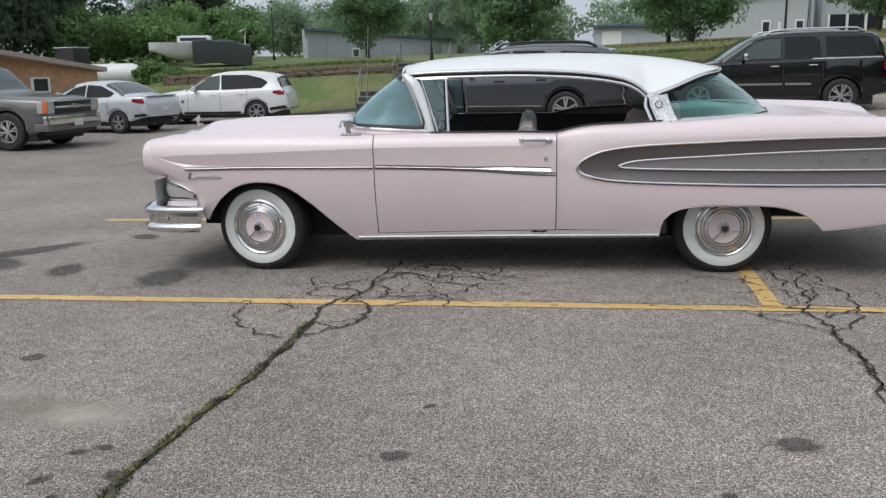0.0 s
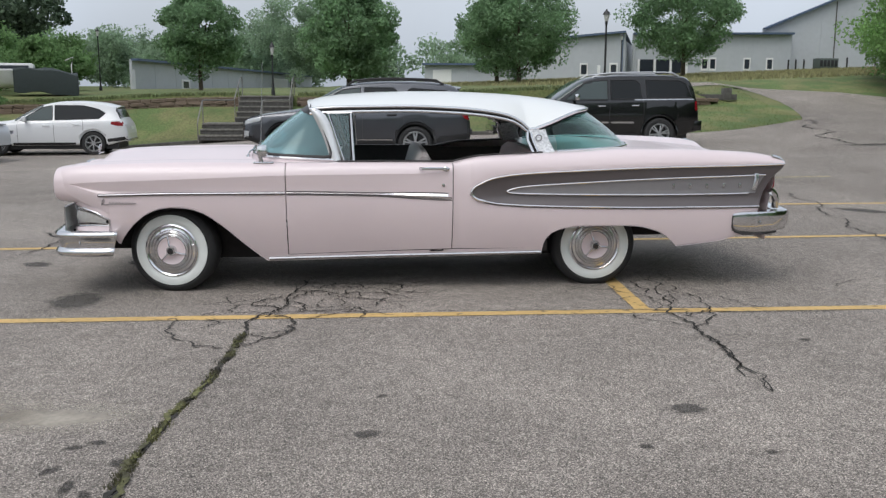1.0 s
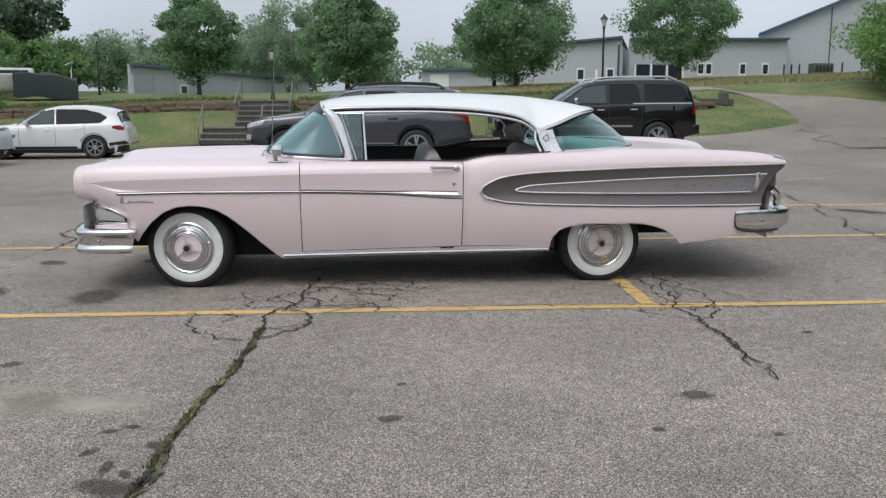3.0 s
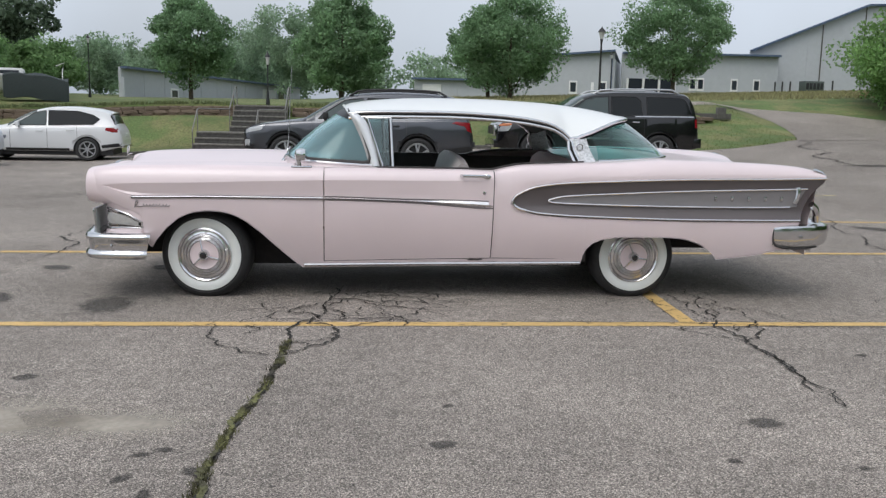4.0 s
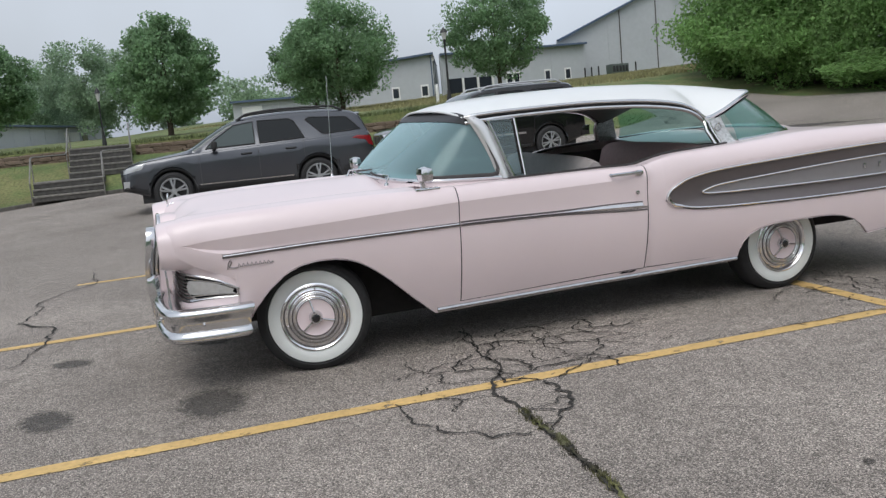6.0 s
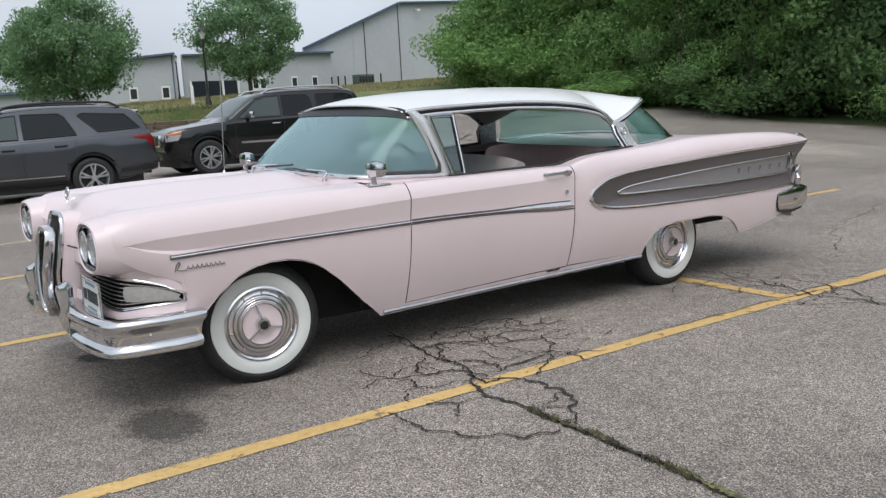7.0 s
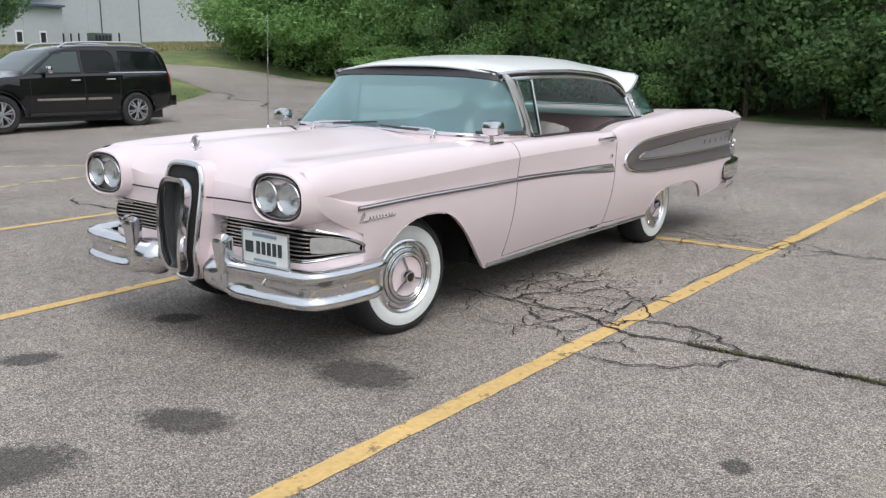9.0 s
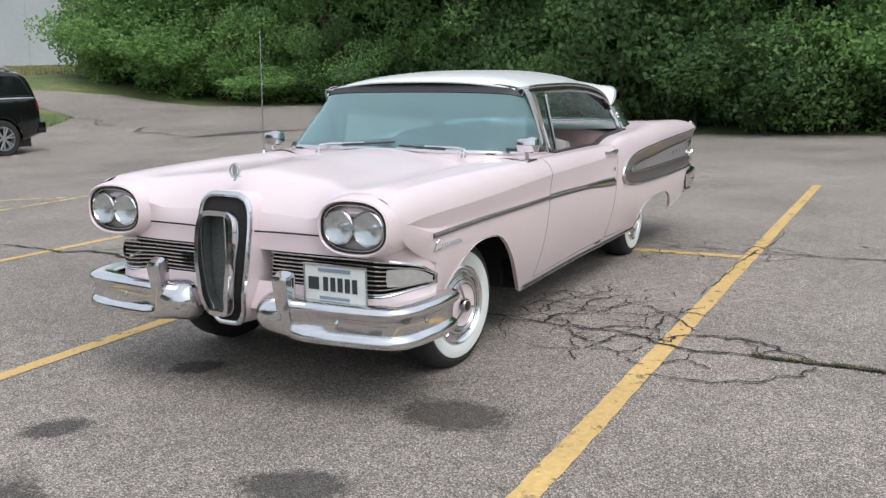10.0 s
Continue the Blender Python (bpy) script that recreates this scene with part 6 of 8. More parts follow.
MAPLE = "broad green maple with a rounded crown on the lawn"
for i, (x, y, h, r, base) in enumerate([(-10.3, 49.8, 6.6, 2.75, 0.75), (-0.95, 40.7, 6.0, 2.45, 0.5), (9.4, 47.5, 6.9, 3.5, 0.5), (20.0, 48.0, 7.6, 3.55, 0.75), (8.7, 52.0, 6.2, 2.7, 0.6)]):
    tree("tree", MAPLE, (x, y, land(x, y)), h, r, base, 40 + i, LEAF_MAPLE, 110, 260, 0.155, "maples on the lawn", trunk_r=0.13, shape=1.25, spread=r * 0.25)

# woods along the east edge
WOODS = "tall leafy woodland tree at the edge of the car park"
wood_kinds = []
for i in range(4):
    # Kind 3 has leaves lightened for the open sky at the north end.
    wood_kinds.append(tree("tree", WOODS, (26 + 3 * i, -36, 0), 11.0 + i * 0.9, 3.4 + 0.35 * i, 0.3 + 0.2 * i, 80 + i, LEAF_BRIGHT_LIT if i == 3 else LEAF_WOODS, 60, 340, 0.13, "trees of the wood", trunk_r=0.18, shape=0.5, spread=0.95, slim=0.42))
rnd_w = random.Random(5)
k = 0
for row, (dx, gap) in enumerate(((2.6, 4.0), (6.4, 5.2))):
    y = -11.0
    while y < 52:
        x = wood_edge(y) + dx + 1.5 * smooth(12, 18, y) + rnd_w.uniform(-0.7, 0.7)
        if y < 24.5 or (y < 40 and row > 0):
            copy_thing(wood_kinds[3 if y > 19 and row == 0 else k % 4 if y > 8 else k % 3], pose(x, y, ground_height(x, y) - 0.1, rnd_w.uniform(-3, 3), rnd_w.uniform(-3, 3), rnd_w.uniform(0, 360)))
        k += 1
        y += gap * rnd_w.uniform(0.8, 1.2)

SHRUB = "bright green leafy shrub at the foot of the wood"


def shrub(place, h, r, seed, mat, label=SHRUB, size=0.105, clumps=34, per=230):
    return tree("shrub", label, place, h, r, 0.15, seed, mat, clumps, per, size, "shrubs at the wood edge", trunk_r=0.05, kind_of="shrub", shape=0.6, spread=r * 0.34, slim=0.38)


# Kinds 0 and 1 carry the shade under the trees in their leaf colour.
shrub_kinds = [shrub((17.9 + i * 0.6, -14 - 3 * i, 0.0), 2.2 + 0.5 * i, 1.5 + 0.25 * i, 120 + i, LEAF_BRIGHT_LIT if i == 2 else LEAF_SHADED) for i in range(3)]
y = -12.0
k = 0
while y < 28:
    x = wood_edge(y) + 1.0 + 1.2 * smooth(16, 21, y) + rnd_w.uniform(-0.5, 1.4)
    copy_thing(shrub_kinds[k % 2 if y < 16 else 2], pose(x, y, ground_height(x, y) - 0.05, 0, 0, rnd_w.uniform(0, 360)) @ Matrix.Diagonal((rnd_w.uniform(0.8, 1.6), rnd_w.uniform(0.8, 1.6), rnd_w.uniform(0.5, 1.7), 1)))
    k += 1
    y += rnd_w.uniform(1.0, 2.3)
for x, y, s in ((18.9, -1.4, 1.05), (19.5, -3.2, 1.25), (19.1, 0.3, 0.85), (19.6, -5.2, 1.1), (22.2, 26.0, 1.1), (21.9, 24.0, 1.3), (24.4, 28.0, 1.5), (22.6, 20.5, 1.2), (23.5, 25.4, 1.6), (21.9, 22.6, 1.0), (20.9, 12.5, 0.9), (20.4, 7.5, 0.7), (21.7, 27.1, 1.25)):
    copy_thing(shrub_kinds[2], pose(x, y, ground_height(x, y) - 0.05, 0, 0, rnd_w.uniform(0, 360)) @ Matrix.Scale(s, 4))

# far woods, behind the buildings and on the west side
def far_wood(label, spots, mat, size, per, seed):
    rnd = random.Random(seed)
    quads = []
    for x, y, h, r in spots:
        cs = []
        for _ in range(34):
            d = Vector((rnd.gauss(0, 1), rnd.gauss(0, 1), rnd.gauss(0, 1))).normalized() * rnd.uniform(0.4, 1)
            cs.append((x + d.x * r * (1 - 0.35 * max(d.z, 0)), y + d.y * r, ground_height(x, y) + h * 0.5 + d.z * h * 0.5))
        q, n = leaf_cloud(rnd, cs, per, r * 0.36, size)
        quads.append(q)
    q = np.concatenate(quads)
    ob = new("far_woods", cloud_mesh("far_woods", q, len(q) // 4, mat))
    return tagged(ob, label, "woods", kind="stuff")


rw_ = random.Random(9)
# The shade of the deep wood is in its leaf colour.
far_wood("deep shaded wood behind the front trees", [(wood_edge(y) + 8.5 + rw_.uniform(-1, 1), y, rw_.uniform(6, 8), 3.2) for y in range(-20, 46, 4)] + [(wood_edge(y) + 16 + rw_.uniform(-1, 2), y, rw_.uniform(13, 15), 4.2) for y in range(-24, 50, 5)], LEAF_SHADED, 0.46, 105, 35)
# Unseen tree line, added to darken what paint, chrome and glass reflect.
far_wood("unseen tree line added on the south side of the car park", [(x + rw_.uniform(-2, 2), -38 + rw_.uniform(-3, 3), rw_.uniform(9, 11), 4.8) for x in range(-70, 22, 6)], LEAF_MAPLE, 0.6, 60, 36)
# The next three woods carry haze in their leaf colour.
far_wood("distant green wood behind the sheds", [(x + rw_.uniform(-3, 3), 128 + rw_.uniform(-6, 14), rw_.uniform(4.5, 7.5), rw_.uniform(4, 6)) for x in range(-60, 30, 6)], LEAF_FAR_HAZE, 0.5, 60, 31)
far_wood("dense green wood behind the long shed", [(-9, 88, 10, 3.6), (-6.2, 84, 9.0, 3.6), (-3.0, 86, 9.0, 3.8), (-11.5, 94, 9, 3.6), (-23, 76, 5.0, 3.2), (-28, 72, 5.5, 3.6), (-33, 70, 6, 4), (-19, 82, 5.0, 3.0)], LEAF_FAR_HAZE, 0.24, 220, 32)
far_wood("unbroken green wood on the skyline behind the boat", [(x, 104 + rw_.uniform(-2, 2), rw_.uniform(5.6, 7.0), 3.3) for x in range(-54, -6, 3)], LEAF_FAR_HAZE, 0.34, 100, 37)
far_wood("dark tall trees beyond the wooden building", [(-24.6, 60, 9.5, 3.0), (-28, 62, 11, 3.3), (-30.5, 48, 11, 3.4), (-30, 42, 13, 5), (-27.5, 44, 14, 3.6), (-36, 46, 14, 5), (-31, 35, 13, 5), (-40, 40, 14, 6), (-25, 33, 9, 3.5), (-29, 30, 12, 4.5), (-34, 30, 14, 5), (-27, 39, 11, 4), (-45, 34, 15, 6), (-38, 26, 14, 5), (-33, 22, 13, 5), (-29, 24, 10, 4)], LEAF_DARK, 0.33, 150, 33)
far_wood("mid green thicket round the boat", [(-24.5 + 2.1 * i, 46 + rw_.uniform(-1.5, 1.5), rw_.uniform(2.5, 3.3), rw_.uniform(1.8, 2.4)) for i in range(4)] + [(-17.0, 32.8, 0.9, 0.9), (-16.2, 32.6, 0.7, 0.8), (-22.5, 38.5, 3.2, 2.2), (-19.5, 38.5, 2.7, 1.9), (-17.2, 45.0, 2.4, 1.5), (-17, 41.5, 2.7, 1.7)], LEAF_THICKET, 0.2, 150, 34)


# grass blades on bank, mound and terrace edge
def blades(label, mat, spots, h, w, seed):
    g = np.random.RandomState(seed)
    verts = []
    for x, y in spots:
        z = land(x, y)
        a = g.uniform(0, 6.28)
        c, s = math.cos(a) * w, math.sin(a) * w
        hh = h * g.uniform(0.5, 1.3)
        lx, ly = g.normal(0, hh * 0.35), g.normal(0, hh * 0.35)
        verts += [(x - c, y - s, z - 0.02), (x + c, y + s, z - 0.02), (x + lx + c * 0.2, y + ly + s * 0.2, z + hh), (x + lx - c * 0.2, y + ly - s * 0.2, z + hh)]
    n = len(verts) // 4
    ob = new("grass", cloud_mesh("grass", np.array(verts), n, mat))
    return tagged(ob, label, "grass", kind="stuff")


g_ = np.random.RandomState(4)
bank_spots = [(x, y) for x, y in zip(g_.uniform(-16, 14, 34000), g_.uniform(17.8, 29, 34000)) if y > kerb_line(x) + 0.15 and not (-5.7 < x < -2.7 and y < 26.5) and not (x > 9 and y > 27)]
blades("short green grass on the bank", GRASS_BLADE, bank_spots, 0.035, 0.012, 1)
crack_spots = []
for a, c in zip(main_crack[8:], main_crack[9:]):
    for _ in range(int(420 * math.dist(a, c) / 0.3)):
        f = g_.uniform(0, 1)
        x, y = a[0] + (c[0] - a[0]) * f, a[1] + (c[1] - a[1]) * f
        if math.sin(17 * y) + 0.6 * math.sin(41 * y + 1) > -0.5:
            crack_spots.append((x + g_.normal(0, 0.013), y))
blades("olive moss tufts in the wide crack", MOSS, crack_spots, 0.02, 0.0045, 7)
edge_spots = [(x, wall_y(x) + 0.15 + abs(g_.normal(0, 0.5))) for x in g_.uniform(-14, 12, 7000) if not -4.8 < x < -2.6]
blades("long grass along the top of the wall", EDGE_BLADE, edge_spots, 0.13, 0.02, 2)
field_spots = [(x, y) for x, y in zip(g_.uniform(-14, 45, 52000), 28 + 36 * g_.uniform(0, 1, 52000) ** 1.5) if y > 30 and (y > 36 or x > 5) and x > 8 - (y - 36) * 0.3]
blades("tall dry grass on the slope before the buildings", DRY_BLADE, field_spots, 0.12, 0.03, 3)

# ---- buildings ----
def wall_between(a, b, z0, za, zb, thick=0.2, sink=1.5):
    """A wall from a to b whose top runs from za to zb."""
    d = (Vector(b) - Vector(a)).normalized()
    n = Vector((-d.y, d.x)) * thick
    p = [Vector((*a, 0)), Vector((*b, 0)), Vector((*b, 0)) + Vector((*n, 0)), Vector((*a, 0)) + Vector((*n, 0))]
    tops = [za, zb, zb, za]
    vs = [(v.x, v.y, z0 - sink) for v in p] + [(v.x, v.y, t) for v, t in zip(p, tops)]
    return vs, [(0, 1, 5, 4), (1, 2, 6, 5), (2, 3, 7, 6), (3, 0, 4, 7), (4, 5, 6, 7), (3, 2, 1, 0)]


def on_wall(a, b, t0, t1, z0, z1, out=0.03, deep=0.06):
    """A slab on the face of the wall from a to b, between fractions t0 and t1."""
    a, b = Vector(a), Vector(b)
    d = (b - a).normalized()
    n = Vector((d.y, -d.x))
    p, q = a.lerp(b, t0), a.lerp(b, t1)
    vs = []
    for z in (z0, z1):
        for v, o in ((p, out), (q, out), (q, out - deep), (p, out - deep)):
            w = v + n * o
            vs.append((w.x, w.y, z))
    return vs, [(0, 1, 5, 4), (1, 2, 6, 5), (2, 3, 7, 6), (3, 0, 4, 7), (4, 5, 6, 7), (3, 2, 1, 0)]


def ribbed(a, b, z0, za, zb, gap, parent, mat):
    """Upright siding joints as thin proud battens."""
    length = (Vector(b) - Vector(a)).length
    n = max(2, int(length / gap))
    for i in range(1, n):
        part("siding_rib", on_wall(a, b, i / n, i / n + 0.05 / length, z0 - 0.5, za + (zb - za) * i / n - 0.05, 0.03, 0.05), mat, parent, sharp=0)


def window_on(parent, a, b, t0, t1, z0, z1):
    w = part("window", on_wall(a, b, t0, t1, z0, z1, 0.06, 0.1), WHITE_TRIM, parent, sharp=0)
    e = (t1 - t0) * 0.16
    part("pane", on_wall(a, b, t0 + e, t1 - e, z0 + 0.18, z1 - 0.15, 0.075, 0.03), DARK_PANE, w, sharp=0)


def shed(name, label, corners, tops, base, mat, back=14.0, trim_mat=BLUE_TRIM, rib=3.0, aside=3.0):
    """A metal building: walls along corner points, with a roof slab reaching back."""
    b = thing(name, label, "building")
    for i, (p, q) in enumerate(zip(corners, corners[1:])):
        za, zb = tops[i], tops[i + 1]
        part("wall", wall_between(p, q, base, za, zb), mat, b, sharp=0)
        ribbed(p, q, base, za, zb, rib, b, mat)
        d = (Vector(q) - Vector(p)).normalized()
        n = Vector((d.y, -d.x)) * 0.25
        part("roof_trim", sweep([(p[0] + n.x, p[1] + n.y, za), (q[0] + n.x, q[1] + n.y, zb)], [(0.25, -0.11), (0.25, 0.05), (-0.3, 0.05), (-0.3, -0.11)]), trim_mat, b, sharp=0)
    far = [(x + aside, y + back) for x, y in corners]
    vs = [(x, y, z) for (x, y), z in zip(corners, tops)] + [(x, y, z - 0.6) for (x, y), z in zip(far, tops)]
    m = len(corners)
    part("roof", (vs, [(i, i + 1, m + i + 1, m + i) for i in range(m - 1)]), trim_mat, b, sharp=0)
    for p, q, z in ((far[0], corners[0], tops[0]), (corners[-1], far[-1], tops[-1]), (far[-1], far[0], tops[0])):
        part("wall", wall_between(p, q, base, z - 0.7, z - 0.7), mat, b, sharp=0)
    return b


LS = ((-16.5, 58.0), (-6.0, 95.0))
long_shed = shed("long_shed", "long low pale grey metal shed on the rise", LS, [4.2, 4.0], 1.9, SIDING, 12, aside=-3.0)
window_on(long_shed, *LS, 0.19, 0.225, 2.1, 2.95)
part("door", on_wall(*LS, 0.70, 0.80, 2.4, 3.5, 0.05, 0.1), WHITE_TRIM, long_shed, sharp=0)
part("door", on_wall(*LS, 0.82, 0.86, 2.4, 3.4, 0.05, 0.1), DARK_PANE, long_shed, sharp=0)
SS = ((5.1, 70.0), (12.0, 66.0))
small_shed = shed("small_shed", "small pale metal shed in the distance", SS, [4.45, 4.3], 3.0, SIDING, 8)
part("door", on_wall(*SS, 0.10, 0.32, 2.8, 3.95, 0.05, 0.1), WHITE_TRIM, small_shed, sharp=0)
OA = ((12.5, 67.2), (21.2, 64.75))
office = shed("office_building", "long pale grey metal office building with white-framed windows", OA, [6.2, 6.9], 3.1, SIDING, 8)
for t0 in (0.595, 0.862):
    window_on(office, *OA, t0, t0 + 0.075, 3.33, 4.42)
OB = ((22.2, 66.0), (36.0, 66.2))
wing = shed("office_wing", "pale grey metal wing with white-framed windows", OB, [6.85, 6.98], 3.2, SIDING, 6)
# Dark panel stands in for the shade inside the entrance recess.
part("entrance", on_wall(*OB, 0.035, 0.335, 2.9, 4.75, 0.06, 0.12), DARK_PANE, wing, "dark panel for the shaded entrance recess", sharp=0)
for t in (0.03, 0.13, 0.23, 0.33):
    part("entrance_post", on_wall(*OB, t, t + 0.012, 2.9, 4.75, 0.2, 0.14), WHITE_TRIM, wing, sharp=0)
for t0, w in ((0.43, 0.045), (0.48, 0.045), (0.698, 0.045), (0.843, 0.045)):
    window_on(wing, *OB, t0, t0 + w, 3.85, 4.95)
HA = [(35.0, 69.6), (45.3, 69.0), (76.0, 64.0)]
hall = shed("warehouse", "huge pale grey metal warehouse with a sloping roofline", HA, [7.65, 11.85, 12.45], 3.4, SIDING, 30, BLUE_TRIM, 4.8, 18.0)
part("downpipe", on_wall(HA[0], HA[1], 0.62, 0.628, 3.2, 10.0, 0.06, 0.06), KERB, hall, sharp=0)
part("downpipe", on_wall(HA[0], HA[1], 0.99, 0.998, 3.2, 11.65, 0.06, 0.06), KERB, hall, sharp=0)
part("downpipe", on_wall(*OA, 0.97, 0.98, 3.0, 6.75, 0.10, 0.1), BLUE_TRIM, office, sharp=0)
part("wall_lamp", box(46.9, 47.3, 68.0, 68.4, 11.0, 11.2, 0.03), WHITE_TRIM, hall)
unit = thing("air_conditioner", "grey metal air conditioning unit beside the warehouse", "air conditioner", (38.6, 65.2, land(38.6, 65.2)), 4)
part("cabinet", box(-0.87, 0.87, -0.5, 0.5, 0.0, 0.86, 0.04), UNIT_GREEN, unit)
for i in range(5):
    part("louvre", box(-0.8 + 0.33 * i, -0.56 + 0.33 * i, -0.53, -0.5, 0.18, 0.7, 0.02), BLACK_METAL, unit)
for x, y in ((35.4, 65.3), (36.0, 65.2), (36.7, 65.2), (40.6, 65.4)):
    b = thing("bollard", "short dark steel bollard by the warehouse", "bollard", (x, y, land(x, y)), 0, "bollards by the warehouse")
    part("post", weld(lathe([(0, 0.07), (0.85, 0.07), (0.9, 0.0001)], 10, "z")), BLACK_METAL, b)
sign = thing("marker_post", "short white post standing on the lawn", "post", (10.4, 32.4, land(10.4, 32.4)))
part("post", box(-0.06, 0.06, -0.06, 0.06, 0, 0.85, 0.02), WHITE_TRIM, sign)

# ---- west side: wooden building, tank, boat ----
cabin = thing("wooden_building", "low cedar-clad building with an overhanging brown roof", "building", (0, 0, 0))
ca, cb = (-17.9, 16.5), (-16.1, 25.6)
part("wall", wall_between(ca, cb, 0, 2.40, 1.48, 0.25), WOOD_WALL, cabin, sharp=0)
part("wall", wall_between(cb, (-22.5, 28.0), 0, 1.40, 1.2, 0.25), WOOD_WALL, cabin, sharp=0)
for i in range(7):
    part("board", on_wall(ca, cb, 0.0, 1.0, -0.3 + 0.22 * i, -0.3 + 0.22 * i + 0.205, 0.02, 0.03), WOOD_WALL, cabin, sharp=0)
wcab = part("window", on_wall(ca, cb, 0.62, 0.72, 0.72, 1.25, 0.06, 0.08), WHITE_TRIM, cabin, sharp=0)
part("pane", on_wall(ca, cb, 0.635, 0.705, 0.78, 1.19, 0.075, 0.03), DARK_PANE, wcab, sharp=0)
roof_v = [(-17.3, 14.0, 2.80), (-15.9, 26.0, 1.56), (-23.0, 28.5, 1.35), (-26, 16, 2.4)]
part("roof", (roof_v + [(x, y, z - 0.16) for x, y, z in roof_v], [(0, 1, 2, 3), (7, 6, 5, 4), (0, 4, 5, 1), (1, 5, 6, 2), (2, 6, 7, 3), (3, 7, 4, 0)]), ROOF_GREY, cabin, sharp=0)
vent_box = thing("roof_unit", "black boxy ventilation unit on the cabin roof", "ventilation unit", (-16.75, 25.1, 1.60), -14)
part("cabinet", box(-0.42, 0.42, -0.4, 0.4, 0.0, 0.66, 0.03), BLACK_METAL, vent_box)
part("hood", box(-0.45, 0.45, -0.43, 0.43, 0.66, 0.70, 0.02), SIDING, vent_box)
tank = thing("gas_tank", "white painted horizontal steel gas tank", "tank", (-19.1, 33.0, 0.82), 12)
part("vessel", weld(lathe([(-1.3, 0.0001), (-1.25, 0.23), (-1.10, 0.40), (-0.90, 0.47), (0.90, 0.47), (1.10, 0.40), (1.25, 0.23), (1.3, 0.0001)], 28, "x")), TANK_WHITE, tank).matrix_basis = pose(0, 0, 0.46)
part("dome", weld(lathe([(0.88, 0.12), (0.99, 0.11), (1.03, 0.0001)], 14, "z")), TANK_WHITE, tank)
for x in (-0.7, 0.7):
    part("foot", box(x - 0.08, x + 0.08, -0.4, 0.4, -0.6, 0.1), SIDING, tank)

boat = thing("boat", "white motor boat on land beside dark covered trailers", "boat", (-17.0, 36.0, land(-17.0, 36.0) + 0.1), 16)
hull_w = curve((0, 0.03), (0.6, 0.45), (1.5, 0.75), (3.6, 0.8))


def hull(x, k):
    t = k / 6
    keel = 0.42 * (1 - smooth(0, 1.4, x)) + 0.25
    w = hull_w(x)
    return x - 1.5, w * (0.25 + 0.75 * t ** 0.6) * (1 if k else 0), keel + (0.98 + 0.12 * (1 - x / 3.6) - keel) * t


hs = grid(hull, [0, 0.2, 0.5, 0.9, 1.5, 2.4, 3.6], range(7))
part("hull", weld(merge(hs, flip(hs))), TANK_WHITE, boat)
part("deck", weld(grid(lambda x, k: (x - 1.5, hull_w(x) * (k / 4 - 1), 1.0 + 0.1 * (1 - x / 3.6)), [0, 0.3, 0.8, 1.6, 3.6], range(9))), TANK_WHITE, boat)
part("cabin", box(-0.1, 1.5, -0.55, 0.55, 1.0, 1.38, 0.1), TANK_WHITE, boat)
part("cabin_window", box(0.05, 1.3, -0.565, 0.565, 1.12, 1.28, 0.02), DARK_PANE, boat)
for i, (x, w) in enumerate(((-15.7, 1.1), (-14.4, 1.2))):
    cover = thing("covered_trailer", "trailer under a sagging dark green tarpaulin", "trailer", (x, 36.2 + 0.35 * i, land(x, 36.2)), 16, "covered trailers")
    part("tarpaulin", weld(grid(lambda u, k: (u * w * 0.6, [-0.75, -0.78, -0.7, -0.3, 0.3, 0.7, 0.78, 0.75][k], [0.15, 0.7, 1.18, 1.28, 1.28, 1.18, 0.7, 0.15][k] + 0.05 * math.sin(3 * u + k) - 0.12 * i * (u + 1)), [-1, -0.5, 0, 0.5, 1], range(8))), TARP, cover)
    part("tarp_end", box(-w * 0.6 - 0.01, -w * 0.6 + 0.02, -0.74, 0.74, 0.15, 1.15), TARP, cover)
    part("tarp_end", box(w * 0.6 - 0.02, w * 0.6 + 0.01, -0.74, 0.74, 0.15, 1.0 - 0.12 * i), TARP, cover)
pole_t = thing("bent_pole", "thin pale pole rising from the trailers", "pole", (-13.85, 36.3, land(-13.85, 36.3)))
part("rod", weld(tube([(0, 0, 0), (0.02, 0, 1.4), (0.12, 0, 1.78), (-0.25, 0, 1.62)], 0.025, 6)), WHITE_TRIM, pole_t)

# ---- parked cars ----
GREY_PAINT = material("dark blue-grey metallic car paint", (0.075, 0.08, 0.092), 0.22, 0.6, coat=0.6, blotch=0.03)
BLACK_PAINT = material("glossy black car paint", (0.006, 0.006, 0.007), 0.2, coat=0.9, spec=0.3)
WHITE_PAINT = material("white car paint", (0.68, 0.69, 0.7), 0.3, coat=0.7)
SILVER_PAINT = material("silver metallic car paint", (0.60, 0.62, 0.65), 0.3, 0.3, coat=0.6)
TRUCK_PAINT = material("grey pewter metallic car paint", (0.17, 0.165, 0.16), 0.35, 0.5, coat=0.5)
DARK_GLASS = material("dark tinted car glass", (0.008, 0.010, 0.011), 0.05, spec=0.35)
PALE_GLASS = material("lightly tinted car glass", (0.06, 0.08, 0.08), 0.05, spec=0.5)
BLACK_PLASTIC = material("black plastic cladding", (0.018, 0.018, 0.019), 0.6, grain=0.1)
ALLOY = material("silver alloy wheel", (0.55, 0.56, 0.58), 0.3, 0.8)
AMBER = material("amber lamp lens", (0.55, 0.16, 0.05), 0.2, coat=0.5)
HEAD_LENS = material("clear headlamp lens", (0.48, 0.49, 0.50), 0.15, 0.3, coat=0.5)


